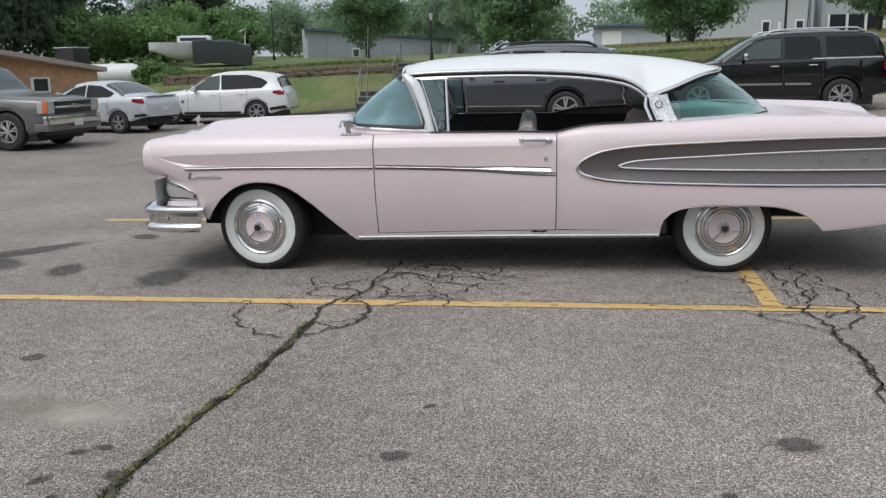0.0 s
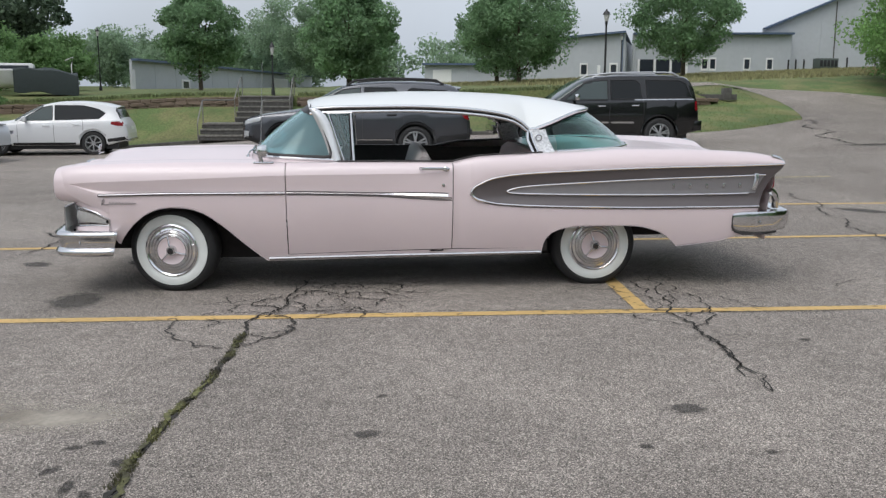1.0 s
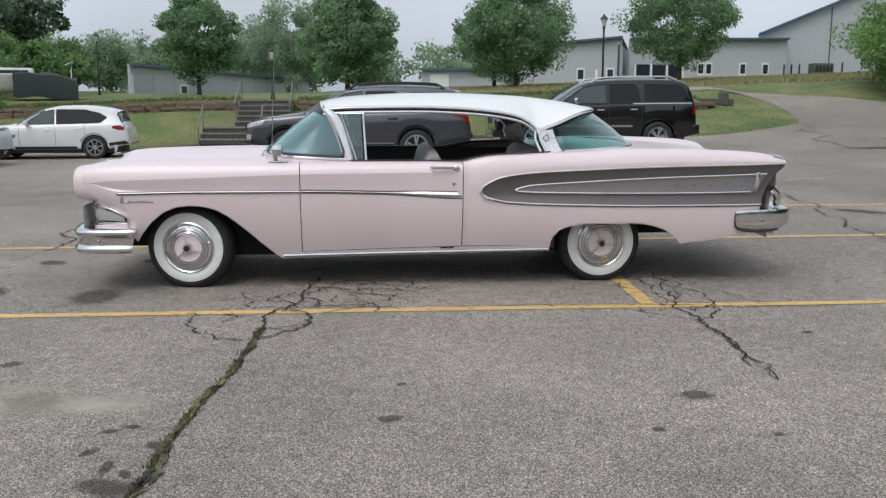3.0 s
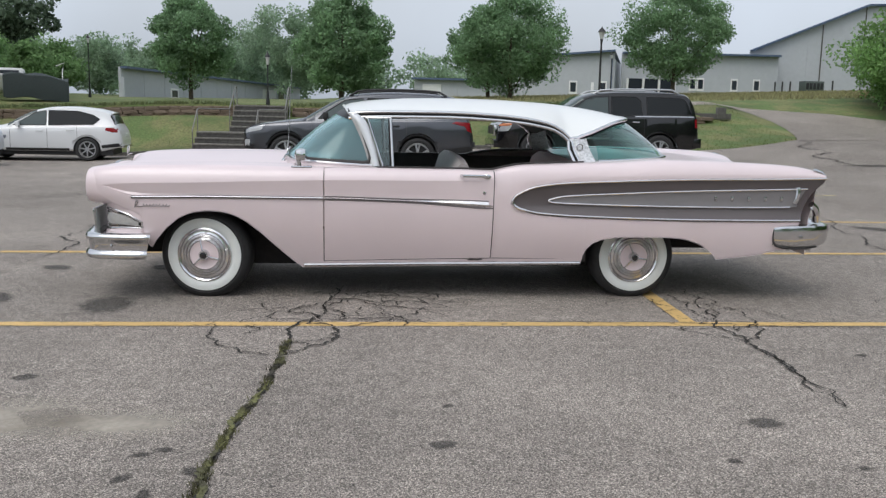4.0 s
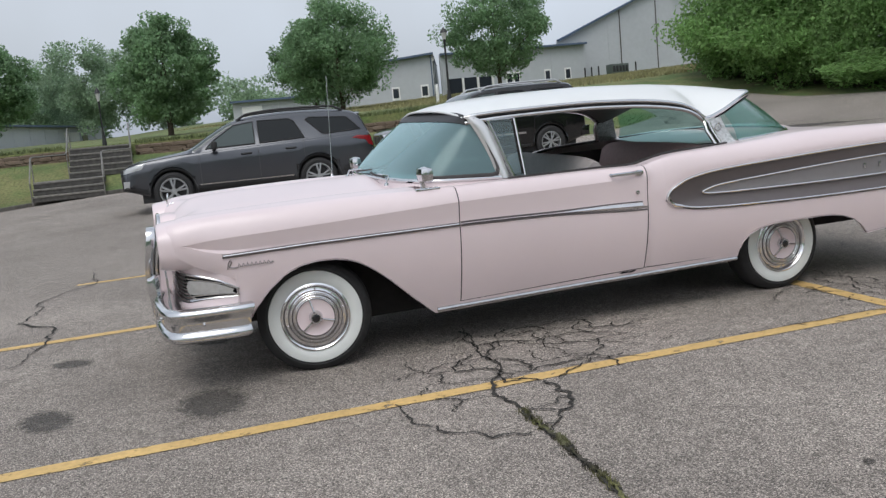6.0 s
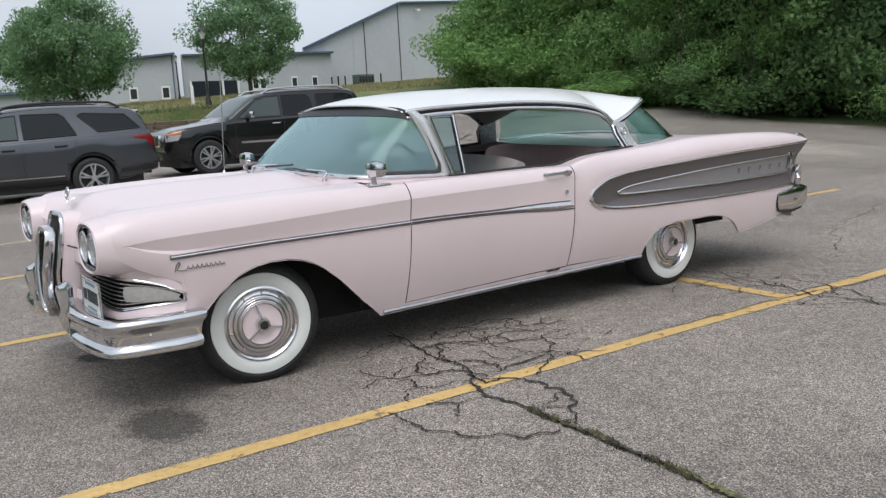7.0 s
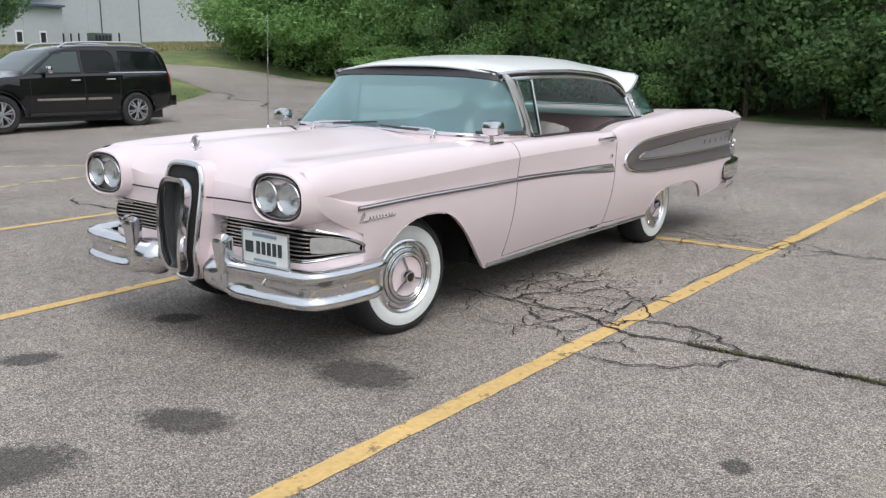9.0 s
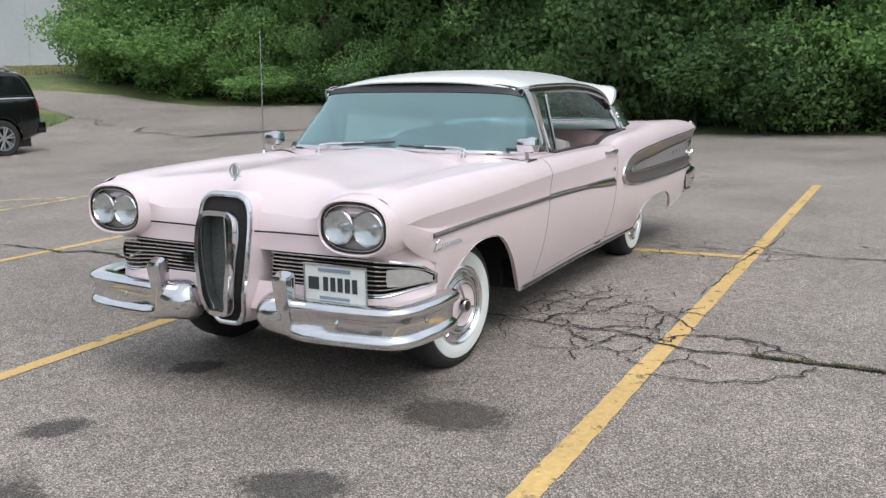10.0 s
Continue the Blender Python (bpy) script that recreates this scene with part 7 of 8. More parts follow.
def parked_car(label, contact, corner, turn, spec, paint, wheel_style):
    """contact: where the tyre named by corner (front or rear axle, side) meets the ground."""
    L, half, H, r = spec["L"], spec["W"] / 2, spec["H"], spec["r"]
    xf, xr = spec["front"], spec["front"] + spec["wb"]
    top, belt = curve(*spec["top"]), curve(*spec["belt"])
    sill = spec["sill"]
    taper = curve((0, spec.get("nose", 0.78)), (0.08, 0.86), (0.25, 0.935), (0.6, 0.985), (1.2, 1.0), (L - 1.2, 1.0), (L - 0.45, 0.98), (L - 0.15, 0.94), (L - 0.05, 0.90), (L, spec.get("tail", 0.84)))
    axle, side = corner
    ax = xf if axle == "front" else xr
    local = pose(0, 0, 0, 0, 0, turn) @ Vector((ax, side * (half - 0.13), 0))
    size = spec.get("scale", 1.0)
    base = thing("car", label, "car", (0, 0, 0), 0, "parked cars")
    base.matrix_basis = pose(contact[0] - local.x * size, contact[1] - local.y * size, contact[2], 0, 0, turn) @ Matrix.Scale(size, 4)
    arch = r * 1.15

    def low(x):
        z = sill(x)
        for a in (xf, xr):
            d = abs(x - a)
            if d < arch:
                z = max(z, r + math.sqrt(arch * arch - d * d) * 0.98)
        return z

    def section(x):
        """Half a cross section, from the sill over the belt line to the middle of the roof."""
        w, t, zl = half * taper(x), top(x), low(x)
        b = min(belt(x), t - 0.04)
        f = min(1.0, max(0.0, (t - b - 0.12) / (H - b - 0.12)))
        wr = w * (0.95 - spec.get("lean", 0.165) * f)
        mid = max(0.6 * b, zl + 0.05)
        pts = [(w * 0.915, zl), (w * 0.965, zl + 0.05), (w * 0.985, min(zl + 0.16, mid - 0.01)), (w, mid), (w * 0.997, (mid + b) / 2), (w * 0.985, b - 0.045), (w * 0.955, b), (w * 0.94, b + 0.015), (wr, t - 0.13), (wr * 0.965, t - 0.065), (wr * 0.87, t - 0.022), (wr * 0.45, t - 0.004), (0.0, t)]
        out, last = [], -1.0
        for y, z in pts:
            last = max(z, last + 0.0015)
            out.append((y, last))
        return out

    def at(x, k, out=0.0):
        s = section(x)
        i = min(int(k), len(s) - 2)
        f = k - i
        y, zz = s[i][0] + (s[i + 1][0] - s[i][0]) * f, s[i][1] + (s[i + 1][1] - s[i][1]) * f
        dy, dz = s[i + 1][0] - s[i][0], s[i + 1][1] - s[i][1]
        n = math.hypot(dy, dz) or 1
        return x, -(y + dz / n * out), zz - dy / n * out

    def side_y(x, z):
        s = section(x)
        return float(np.interp(z, [p[1] for p in s], [p[0] for p in s]))

    key = [a + s * arch * f for a in (xf, xr) for s in (-1, 1) for f in (0.999, 0.98, 0.93, 0.86, 0.74, 0.6, 0.45, 0.3, 0.15)] + [a + s * arch * 1.001 for a in (xf, xr) for s in (-1, 1)]
    xs = steps(0, L, 70, 0.03, 0.06, L - 0.03, L - 0.07, *[round(v, 4) for v in key])
    shell = grid(at, xs, range(13))
    ends = []
    for x in (0, L):
        ring = [at(x, k) for k in range(13)]
        ring = ring + [(p[0], -p[1], p[2]) for p in ring[-2::-1]]
        ends.append((ring, [tuple(range(len(ring)))]))
    part("body", weld(merge(shell, flip(shell), *ends)), paint, base, sharp=30)

    def on_side(poly, out, rows=4):
        """A patch of the flank inside an outline of (x, z) corners."""
        px = [p[0] for p in poly]

        def span(x):
            zs = []
            for (xa, za), (xb, zb) in zip(poly, poly[1:] + poly[:1]):
                if abs(xa - xb) < 1e-9:
                    zs += [za, zb] if abs(x - xa) < 1e-6 else []
                elif min(xa, xb) - 1e-9 <= x <= max(xa, xb) + 1e-9:
                    zs.append(za + (zb - za) * (x - xa) / (xb - xa))
            return min(zs), max(zs)

        def fn(x, k):
            a, b = span(x)
            z = a + (b - a) * k / rows
            return x, -(side_y(x, z) + out), z
        return grid(fn, steps(min(px), max(px), max(2, int((max(px) - min(px)) / 0.08)), *[round(v, 4) for v in px]), range(rows + 1))

    for name, poly, mat in spec["polys"]:
        framed = name.endswith("window")
        sh = on_side(poly, 0.004 if framed else 0.006)
        for s in (1, -1):
            pane = part(name, weld(sh if s > 0 else flip(sh)), mat, base)
            if framed:
                edge = []
                for (xa, za), (xb, zb) in zip(poly, poly[1:] + poly[:1]):
                    for i in range(4):
                        x, z = xa + (xb - xa) * i / 4, za + (zb - za) * i / 4
                        edge.append((x, -s * (side_y(x, z) + 0.004), z))
                part("window_seal", weld(sweep(edge, round_section(0.011, 6), True, (0, 1, 0))), spec.get("frame_mat", BLACK_PLASTIC), pane)
    for name, x0, x1, k0, mat in spec["tops"]:
        sh = grid(lambda x, k: at(x, k, 0.006), steps(x0, x1, 10), [k0 + (12 - k0) * i / 8 for i in range(9)])
        part(name, weld(merge(sh, flip(sh))), mat, base)
    for x in spec["seams"]:
        sh = on_side([(x, low(x) + 0.05), (x, belt(x)), (x + 0.011, belt(x)), (x + 0.011, low(x) + 0.05)], 0.002, 10)
        for s in (sh, flip(sh)):
            part("door_seam", weld(s), BLACK_PLASTIC, base)
    for x in spec["handles"]:
        z = belt(x) - 0.13
        y = side_y(x, z)
        grip = sweep([(x - 0.10, -y + 0.005, z), (x - 0.085, -y - 0.03, z + 0.004), (x + 0.085, -y - 0.03, z + 0.006), (x + 0.10, -y + 0.005, z + 0.006)], round_section(0.017, 8, 0.8), up=(0, 1, 0))
        for s in (grip, flip(grip)):
            part("door_handle", weld(s), spec.get("handle_mat", paint), base)
    for a in (xf, xr):
        lip = []
        for i in range(25):
            g = math.pi * i / 24
            x, z = a + arch * 1.02 * math.cos(g), r + arch * math.sin(g)
            if 0.02 < x < L - 0.02 and z >= sill(x) - 0.01:
                lip.append((x, -(side_y(x, z) + 0.004), z))
        sh = sweep(lip, round_section(0.026, 8, 0.7), up=(0, 1, 0))
        for s in (sh, flip(sh)):
            part("arch_lip", weld(s), spec.get("arch_mat", paint), base)
    mx = spec["mirror"]
    for s in (-1, 1):
        y = side_y(mx, belt(mx))
        arm = part("wing_mirror", box(mx - 0.05, mx + 0.07, min(s * (y + 0.05), s * (y + 0.25)), max(s * (y + 0.05), s * (y + 0.25)), belt(mx) + 0.03, belt(mx) + 0.20, 0.05), spec.get("mirror_mat", paint), base)
        part("arm", box(mx - 0.03, mx + 0.03, min(s * (y - 0.03), s * (y + 0.09)), max(s * (y - 0.03), s * (y + 0.09)), belt(mx) + 0.02, belt(mx) + 0.07, 0.012), BLACK_PLASTIC, arm)
    if "rails" in spec:
        x0, x1, mat = spec["rails"]
        for s in (-1, 1):
            pts = [(x, s * half * 0.70, top(x) + (0.045 if x0 < x < x1 else -0.03)) for x in steps(x0, x1, 12)]
            part("roof_rail", weld(tube(pts, 0.022, 8)), mat, base)
    if "spoiler" in spec:
        x0, x1, z, w = spec["spoiler"]
        sh = grid(lambda x, k: (x - 0.06 * abs(k / 6 - 1) ** 3, (k / 6 - 1) * w, z - 0.05 * abs(k / 6 - 1) ** 2.5 - 0.03 * (x - x0) / (x1 - x0)), steps(x0, x1, 4), range(13))
        part("spoiler", weld(sh, 0.025), paint, base)
    part("underbody", box(0.35, L - 0.3, -half * 0.84, half * 0.84, 0.2, 0.5), BLACK_PLASTIC, base)
    for a in (xf, xr):
        part("wheel_well", box(a - arch * 1.02, a + arch * 1.02, -half * 0.7, half * 0.7, 0.25, r + arch), BLACK_PLASTIC, base)
        part("arch_lining", box(a - arch * 0.9, a + arch * 0.9, -half * 0.88, half * 0.88, r + arch * 0.93, r + arch * 0.93 + 0.06), BLACK_PLASTIC, base)
    for name, (x0, x1, y0, y1, z0, z1), mat in spec["boxes"]:
        part(name, box(x0, x1, y0, y1, z0, z1, min(0.012, (x1 - x0) * 0.3)), mat, base)
    rim = r * spec.get("rim", 0.68)
    for a in (xf, xr):
        for s in (-1, 1):
            w = part("wheel", weld(lathe([(0.09, rim), (0.10, r * 0.85), (0.08, r * 0.97), (0.0, r), (-0.08, r * 0.97), (-0.11, r * 0.86), (-0.105, rim * 1.02), (-0.08, rim * 0.98)], 32)), RUBBER, base)
            w.matrix_basis = pose(a, s * (half - 0.13), r, 0, 0, 180 if s > 0 else 0)
            part("rim", weld(lathe([(-0.08, rim * 0.99), (-0.10, rim * 0.97), (-0.10, rim * 0.90), (-0.05, rim * 0.86), (0.0, rim * 0.8)], 32)), ALLOY, w)
            part("brake_disc", weld(lathe([(-0.02, rim * 0.85), (-0.02, 0.0001)], 20)), BLACK_PLASTIC, w)
            part("hub", weld(lathe([(-0.06, rim * 0.24), (-0.10, rim * 0.2), (-0.105, 0.0001)], 14)), ALLOY, w)
            for k in range(wheel_style):
                a0 = 2 * math.pi * (k + 0.25) / wheel_style
                for split in (-0.16, 0.16) if wheel_style < 7 else (0.0,):
                    c0, s0, c1, s1 = math.cos(a0), math.sin(a0), math.cos(a0 + split), math.sin(a0 + split)
                    sp = sweep([(rim * 0.16 * c0, -0.085, rim * 0.16 * s0), (rim * 0.6 * c1, -0.095, rim * 0.6 * s1), (rim * 0.93 * c1, -0.085, rim * 0.93 * s1)], round_section(rim * 0.075, 6), up=(0, 1, 0))
                    part("spoke", weld(sp), ALLOY, w)
    return base


def car_spec(L, W, H, wb, front, r, top, belt, **more):
    d = dict(L=L, W=W, H=H, wb=wb, front=front, r=r, top=top, belt=belt, sill=lambda x: 0.32 + 0.14 * (1 - smooth(0, 0.6, x)) + 0.14 * smooth(L - 0.7, L, x), seams=[], handles=[], mirror=1.85, boxes=[], polys=[], tops=[])
    d.update(more)
    return d


GZ = lambda x, y: lot_height(x, y) + 0.004
explorer = car_spec(5.04, 2.0, 1.76, 2.865, 0.95, 0.385,
    [(0, 0.80), (0.05, 0.90), (0.25, 1.0), (0.8, 1.09), (1.25, 1.15), (1.34, 1.18), (1.75, 1.42), (2.25, 1.66), (2.7, 1.735), (3.3, 1.76), (4.0, 1.745), (4.55, 1.69), (4.70, 1.64), (4.78, 1.57), (4.92, 1.26), (4.96, 1.15), (4.99, 1.05), (5.02, 0.92), (5.04, 0.80)],
    [(0, 0.94), (1.3, 1.07), (3.0, 1.13), (5.04, 1.18)],
    seams=[1.50, 2.65, 3.56], handles=[2.42, 3.30], rim=0.72, mirror=1.80, mirror_mat=BLACK_PLASTIC, handle_mat=BLACK_PLASTIC, arch_mat=BLACK_PLASTIC,
    polys=[("front_window", [(1.64, 1.15), (1.82, 1.30), (2.22, 1.555), (2.61, 1.60), (2.61, 1.17)], PALE_GLASS),
           ("rear_window", [(2.70, 1.17), (2.70, 1.605), (3.33, 1.60), (3.43, 1.53), (3.60, 1.20)], DARK_GLASS),
           ("quarter_window", [(3.98, 1.235), (3.66, 1.55), (3.74, 1.59), (4.50, 1.54), (4.76, 1.27)], DARK_GLASS),
           ("tail_lamp", [(4.55, 1.10), (4.66, 1.14), (4.95, 1.12), (5.0, 0.90), (4.90, 0.94), (4.84, 1.04)], RED_LENS),
           ("headlamp", [(0.05, 0.80), (0.06, 0.90), (0.50, 0.985), (0.40, 0.87)], HEAD_LENS),
           ("fog_lamp", [(0.03, 0.52), (0.03, 0.66), (0.16, 0.66), (0.14, 0.52)], HEAD_LENS),
           ("cladding", [(1.42, 0.33), (1.42, 0.44), (3.35, 0.44), (3.35, 0.33)], BLACK_PLASTIC),
           ("door_strip", [(1.46, 0.455), (1.46, 0.48), (3.30, 0.48), (3.30, 0.455)], DULL_CHROME),
           ("cladding", [(4.30, 0.44), (4.32, 0.54), (5.02, 0.60), (5.02, 0.48)], BLACK_PLASTIC),
           ("cladding", [(0.02, 0.48), (0.02, 0.56), (0.50, 0.46), (0.50, 0.38)], BLACK_PLASTIC)],
    tops=[("windscreen", 1.40, 2.20, 8.4, PALE_GLASS), ("tailgate_glass", 4.76, 4.91, 8.6, DARK_GLASS)],
    rails=(2.3, 4.45, BLACK_PLASTIC), spoiler=(4.58, 4.86, 1.665, 0.66),
    boxes=[("grille", (-0.02, 0.1, -0.62, 0.62, 0.62, 0.88), BLACK_PLASTIC), ("grille_bar", (-0.03, 0.05, -0.6, 0.6, 0.70, 0.73), CHROME), ("grille_bar", (-0.03, 0.05, -0.6, 0.6, 0.79, 0.82), CHROME), ("tow_bar", (4.95, 5.08, -0.12, 0.12, 0.36, 0.44), BLACK_PLASTIC), ("rear_bumper", (4.92, 5.08, -0.86, 0.86, 0.58, 0.70), BLACK_PLASTIC), ("number_plate", (5.03, 5.055, -0.17, 0.17, 0.84, 0.97), PLATE_WHITE)])
parked_car("dark grey sport utility vehicle parked on the asphalt", (-1.9, 12.55, GZ(-1.9, 12.6)), ("front", -1), -3.5, explorer, GREY_PAINT, 5)

armada = car_spec(5.14, 2.0, 1.87, 3.13, 0.98, 0.40,
    [(0, 0.84), (0.04, 0.96), (0.2, 1.06), (0.8, 1.15), (1.35, 1.23), (1.45, 1.27), (1.8, 1.50), (2.2, 1.74), (2.5, 1.81), (3.2, 1.86), (4.2, 1.87), (4.72, 1.84), (4.86, 1.77), (4.97, 1.58), (5.05, 1.28), (5.09, 1.1), (5.12, 0.92), (5.14, 0.78)],
    [(0, 1.0), (1.45, 1.16), (2.8, 1.21), (5.14, 1.25)], lean=0.13,
    seams=[1.6, 2.82, 3.68], handles=[2.62, 3.46], rim=0.66, mirror=1.95, handle_mat=CHROME, mirror_mat=CHROME,
    polys=[("front_window", [(1.70, 1.23), (2.20, 1.63), (2.36, 1.69), (2.78, 1.71), (2.78, 1.245)], PALE_GLASS),
           ("rear_window", [(2.86, 1.25), (2.86, 1.715), (3.48, 1.72), (3.60, 1.62), (3.64, 1.265)], DARK_GLASS),
           ("quarter_window", [(3.77, 1.285), (3.75, 1.72), (4.60, 1.715), (4.76, 1.65), (4.92, 1.30)], DARK_GLASS),
           ("belt_strip", [(3.45, 1.225), (3.45, 1.252), (4.98, 1.272), (4.98, 1.245)], DULL_CHROME),
           ("side_moulding", [(1.72, 0.66), (1.72, 0.705), (2.80, 0.705), (2.80, 0.66)], CHROME),
           ("side_moulding", [(2.87, 0.66), (2.87, 0.705), (3.44, 0.705), (3.44, 0.66)], CHROME),
           ("headlamp", [(0.03, 0.80), (0.04, 0.92), (0.36, 0.955), (0.28, 0.82)], HEAD_LENS),
           ("indicator", [(0.06, 0.93), (0.08, 0.985), (0.40, 1.025), (0.34, 0.96)], AMBER),
           ("tail_lamp", [(5.0, 0.98), (4.99, 1.20), (5.07, 1.20), (5.10, 0.98)], RED_LENS)],
    tops=[("windscreen", 1.50, 2.15, 8.4, PALE_GLASS), ("tailgate_glass", 4.90, 5.03, 8.6, DARK_GLASS)],
    rails=(2.42, 4.62, ALLOY),
    boxes=[("grille", (-0.03, 0.08, -0.52, 0.52, 0.68, 0.95), CHROME), ("grille_slot", (-0.036, 0.02, -0.46, -0.24, 0.72, 0.91), BLACK_PLASTIC), ("grille_slot", (-0.036, 0.02, -0.16, 0.16, 0.72, 0.91), BLACK_PLASTIC), ("grille_slot", (-0.036, 0.02, 0.24, 0.46, 0.72, 0.91), BLACK_PLASTIC), ("front_bumper", (-0.06, 0.2, -0.80, 0.80, 0.40, 0.60), BLACK_PAINT), ("rear_bumper", (4.98, 5.19, -0.93, 0.93, 0.48, 0.72), BLACK_PAINT), ("running_board", (1.55, 3.55, -1.0, -0.86, 0.34, 0.40), BLACK_PLASTIC)])
parked_car("glossy black full-size sport utility vehicle with chrome trim", (4.06, 14.5, GZ(4.06, 14.5)), ("front", -1), -1.0, armada, BLACK_PAINT, 6)

white_suv = car_spec(4.88, 1.94, 1.735, 2.933, 0.88, 0.375,
    [(0, 0.72), (0.05, 0.85), (0.25, 0.97), (0.8, 1.07), (1.3, 1.13), (1.4, 1.16), (1.9, 1.44), (2.4, 1.65), (2.9, 1.725), (3.4, 1.735), (4.0, 1.69), (4.35, 1.62), (4.48, 1.57), (4.56, 1.49), (4.70, 1.20), (4.75, 1.10), (4.81, 1.0), (4.86, 0.86), (4.88, 0.72)],
    [(0, 0.9), (1.35, 1.03), (2.5, 1.08), (4.88, 1.15)], scale=0.93,
    seams=[1.52, 2.62, 3.52], handles=[2.4, 3.32], rim=0.72, mirror=1.78, frame_mat=BLACK_PLASTIC,
    polys=[("front_window", [(1.62, 1.12), (2.30, 1.53), (2.60, 1.585), (2.60, 1.13)], PALE_GLASS),
           ("rear_window", [(2.67, 1.13), (2.67, 1.59), (3.55, 1.585), (4.02, 1.47), (4.22, 1.34), (4.02, 1.17)], DARK_GLASS),
           ("cladding", [(1.38, 0.33), (1.38, 0.41), (3.28, 0.41), (3.28, 0.33)], BLACK_PLASTIC),
           ("cladding", [(4.25, 0.42), (4.26, 0.52), (4.86, 0.60), (4.86, 0.48)], BLACK_PLASTIC),
           ("headlamp", [(0.05, 0.74), (0.06, 0.86), (0.42, 0.94), (0.34, 0.82)], HEAD_LENS),
           ("wing_vent", [(1.32, 0.70), (1.30, 0.80), (1.42, 0.80), (1.40, 0.70)], DULL_CHROME),
           ("tail_lamp", [(4.38, 0.99), (4.40, 1.07), (4.74, 1.09), (4.83, 0.93), (4.60, 0.93)], RED_LENS)],
    tops=[("windscreen", 1.46, 2.32, 8.4, PALE_GLASS), ("tailgate_glass", 4.54, 4.70, 8.4, DARK_GLASS)],
    spoiler=(4.36, 4.62, 1.60, 0.62),
    boxes=[("rear_bumper", (4.76, 4.93, -0.78, 0.78, 0.44, 0.52), DULL_CHROME), ("number_plate", (4.865, 4.885, -0.2, 0.2, 0.80, 0.90), PLATE_WHITE)])
parked_car("white mid-size sport utility vehicle parked before the lawn", (-8.3, 20.3, GZ(-8.3, 20.3)), ("rear", -1), 4.0, white_suv, WHITE_PAINT, 7)

sedan = car_spec(4.37, 1.72, 1.45, 2.57, 0.85, 0.31,
    [(0, 0.62), (0.10, 0.75), (0.4, 0.84), (1.0, 0.94), (1.2, 0.99), (1.6, 1.23), (2.0, 1.39), (2.5, 1.45), (2.95, 1.41), (3.35, 1.26), (3.72, 1.07), (4.05, 1.04), (4.25, 1.02), (4.33, 0.92), (4.37, 0.78)],
    [(0, 0.78), (1.15, 0.92), (2.6, 0.97), (4.37, 1.0)],
    seams=[1.4, 2.35, 3.12], handles=[2.2, 3.02], rim=0.66, mirror=1.6,
    polys=[("front_window", [(1.48, 0.97), (1.92, 1.235), (2.33, 1.325), (2.33, 0.99)], DARK_GLASS),
           ("rear_window", [(2.40, 0.99), (2.40, 1.325), (2.85, 1.295), (3.32, 1.10), (3.18, 1.01)], DARK_GLASS),
           ("tail_lamp", [(3.92, 0.88), (3.95, 0.95), (4.25, 0.96), (4.34, 0.80), (4.1, 0.83)], RED_LENS),
           ("headlamp", [(0.05, 0.62), (0.06, 0.72), (0.45, 0.82), (0.34, 0.70)], HEAD_LENS),
           ("cladding", [(3.95, 0.45), (3.97, 0.52), (4.35, 0.56), (4.35, 0.48)], BLACK_PLASTIC)],
    tops=[("windscreen", 1.26, 1.94, 8.4, PALE_GLASS), ("rear_glass", 3.02, 3.64, 8.4, PALE_GLASS)],
    boxes=[("number_plate", (4.365, 4.385, -0.16, 0.16, 0.60, 0.72), PLATE_WHITE), ("boot_lip", (4.15, 4.34, -0.62, 0.62, 1.01, 1.035), SILVER_PAINT)])
parked_car("silver compact saloon with red tail lamps", (-11.12, 16.9, GZ(-11.12, 16.9)), ("rear", -1), -13.0, sedan, SILVER_PAINT, 5)

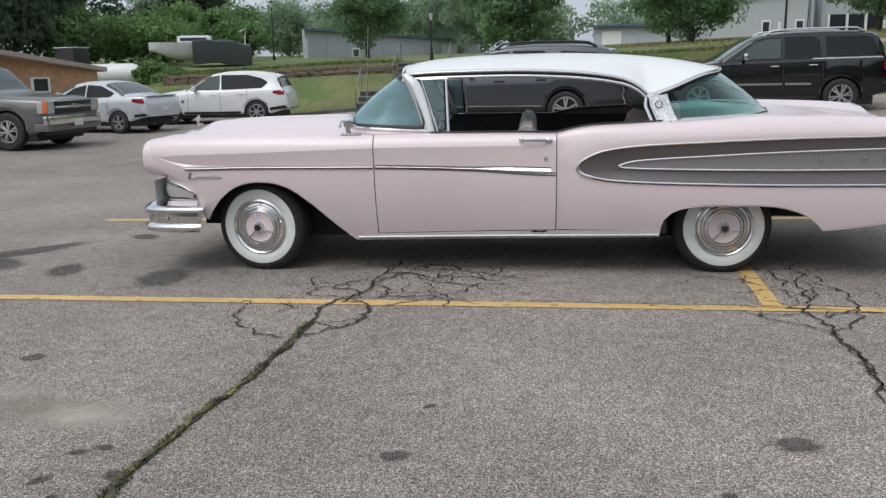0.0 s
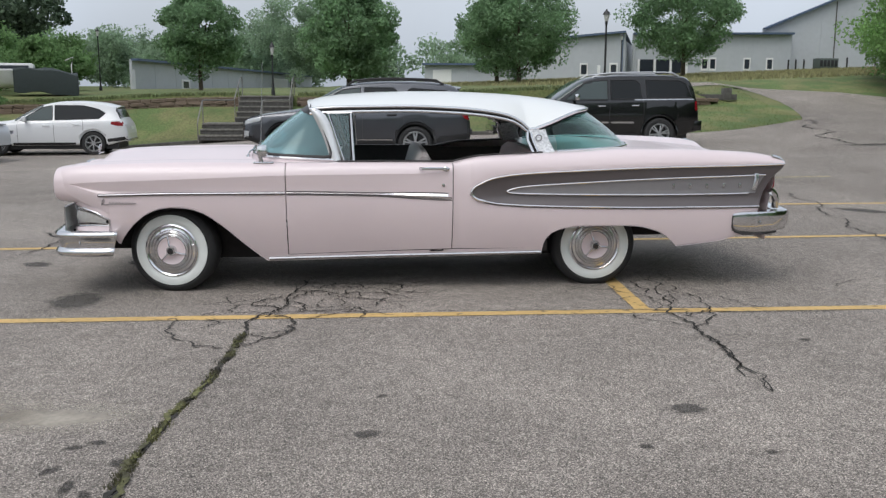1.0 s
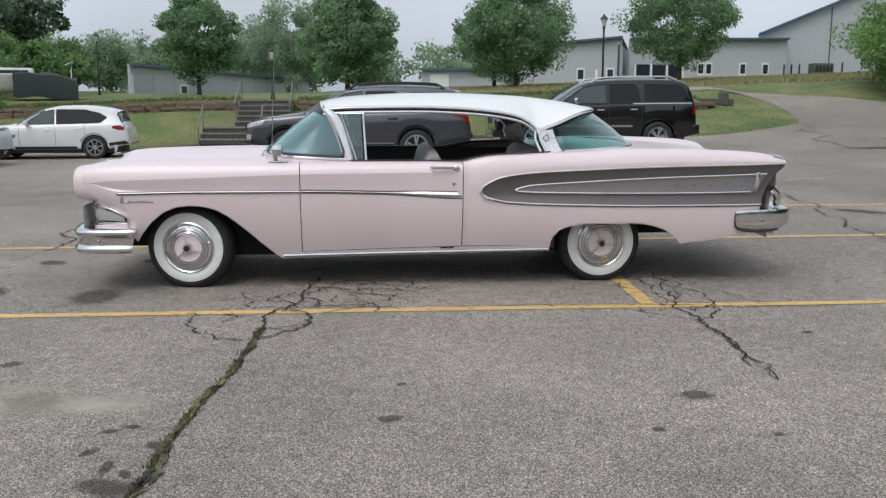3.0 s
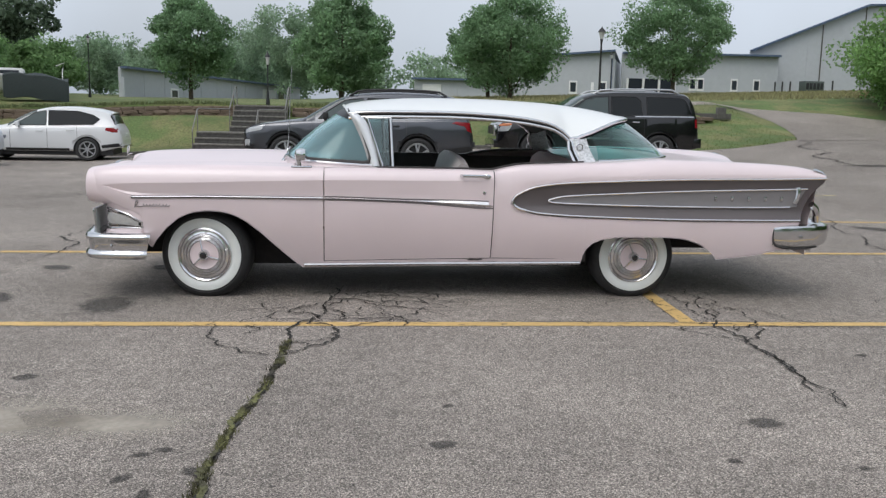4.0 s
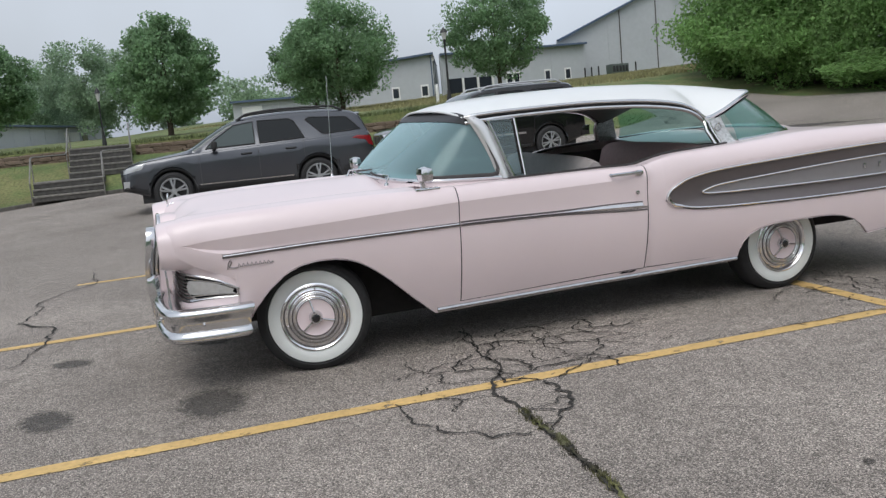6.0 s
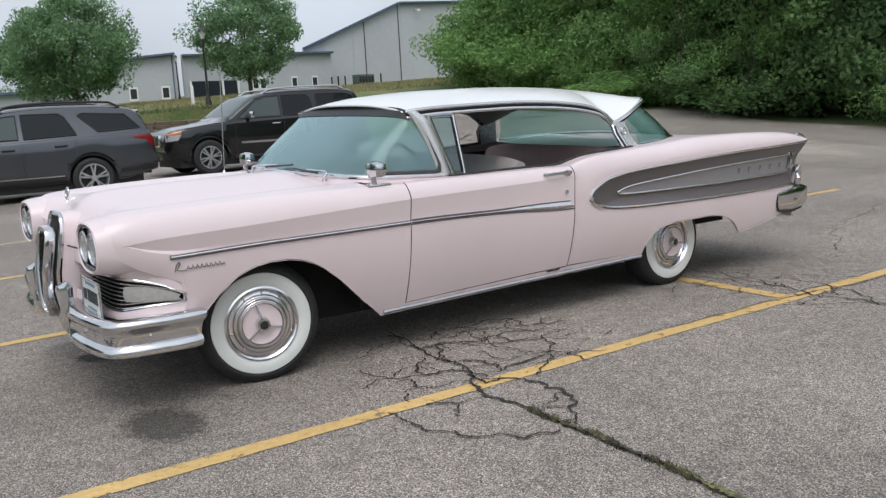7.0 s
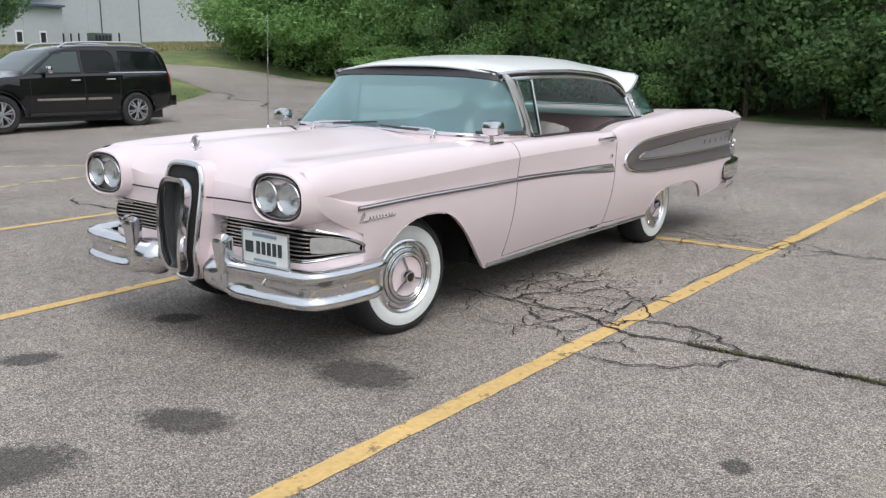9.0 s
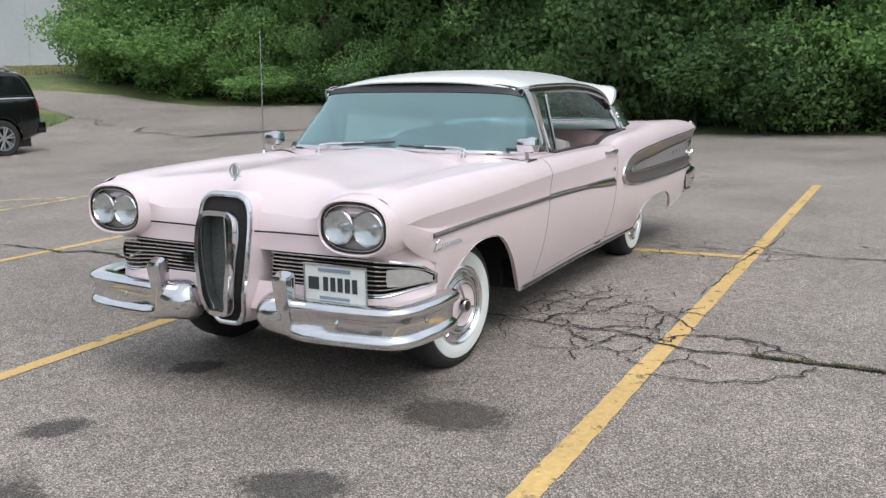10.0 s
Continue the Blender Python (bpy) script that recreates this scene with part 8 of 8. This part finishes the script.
truck = car_spec(5.8, 2.03, 1.88, 3.65, 0.98, 0.42,
    [(0, 1.02), (0.06, 1.10), (0.3, 1.15), (1.4, 1.22), (1.6, 1.28), (1.9, 1.58), (2.2, 1.82), (2.6, 1.88), (3.4, 1.85), (3.6, 1.35), (3.7, 1.3), (5.8, 1.3)],
    [(0, 1.05), (1.55, 1.15), (3.48, 1.2), (5.8, 1.23)], nose=0.93, lean=0.13, scale=1.04,
    seams=[1.75, 2.98], handles=[2.8], rim=0.60, mirror=1.95,
    polys=[("side_window", [(1.84, 1.23), (2.18, 1.63), (2.36, 1.72), (2.92, 1.725), (2.92, 1.25)], DARK_GLASS),
           ("headlamp", [(0.015, 0.80), (0.015, 1.04), (0.22, 1.06), (0.20, 0.80)], HEAD_LENS),
           ("bumper_side", [(0.01, 0.52), (0.01, 0.72), (0.46, 0.72), (0.46, 0.50)], TRUCK_PAINT)],
    tops=[("windscreen", 1.64, 2.14, 8.4, PALE_GLASS)],
    boxes=[("headlamp_lens", (-0.02, 0.22, -0.96, -0.68, 0.80, 1.06), HEAD_LENS), ("headlamp_lens", (-0.02, 0.22, 0.68, 0.96, 0.80, 1.06), HEAD_LENS), ("corner_lamp", (-0.03, 0.10, 0.935, 0.968, 0.80, 1.06), AMBER), ("corner_lamp", (-0.03, 0.10, -0.968, -0.935, 0.80, 1.06), AMBER), ("bumper_valance", (-0.04, 0.3, -1.0, 1.0, 0.42, 0.58), TRUCK_PAINT), ("grille", (-0.04, 0.1, -0.66, 0.66, 0.78, 1.08), BLACK_PLASTIC), ("grille_bar", (-0.06, 0.05, -0.7, 0.7, 0.90, 0.95), CHROME), ("grille_bar", (-0.06, 0.05, -0.7, 0.7, 1.04, 1.08), CHROME), ("grille_badge", (-0.07, 0.0, -0.12, 0.12, 0.89, 0.98), DULL_CHROME), ("front_bumper", (-0.1, 0.12, -0.92, 0.92, 0.56, 0.74), CHROME), ("air_dam", (-0.02, 0.15, -0.85, 0.85, 0.34, 0.56), BLACK_PLASTIC), ("number_plate", (-0.125, -0.105, -0.16, 0.16, 0.50, 0.64), PLATE_WHITE)])
parked_car("grey pewter pickup truck with a chrome grille", (-11.5, 12.27, GZ(-11.5, 12.27)), ("front", 1), 175.0, truck, TRUCK_PAINT, 6)
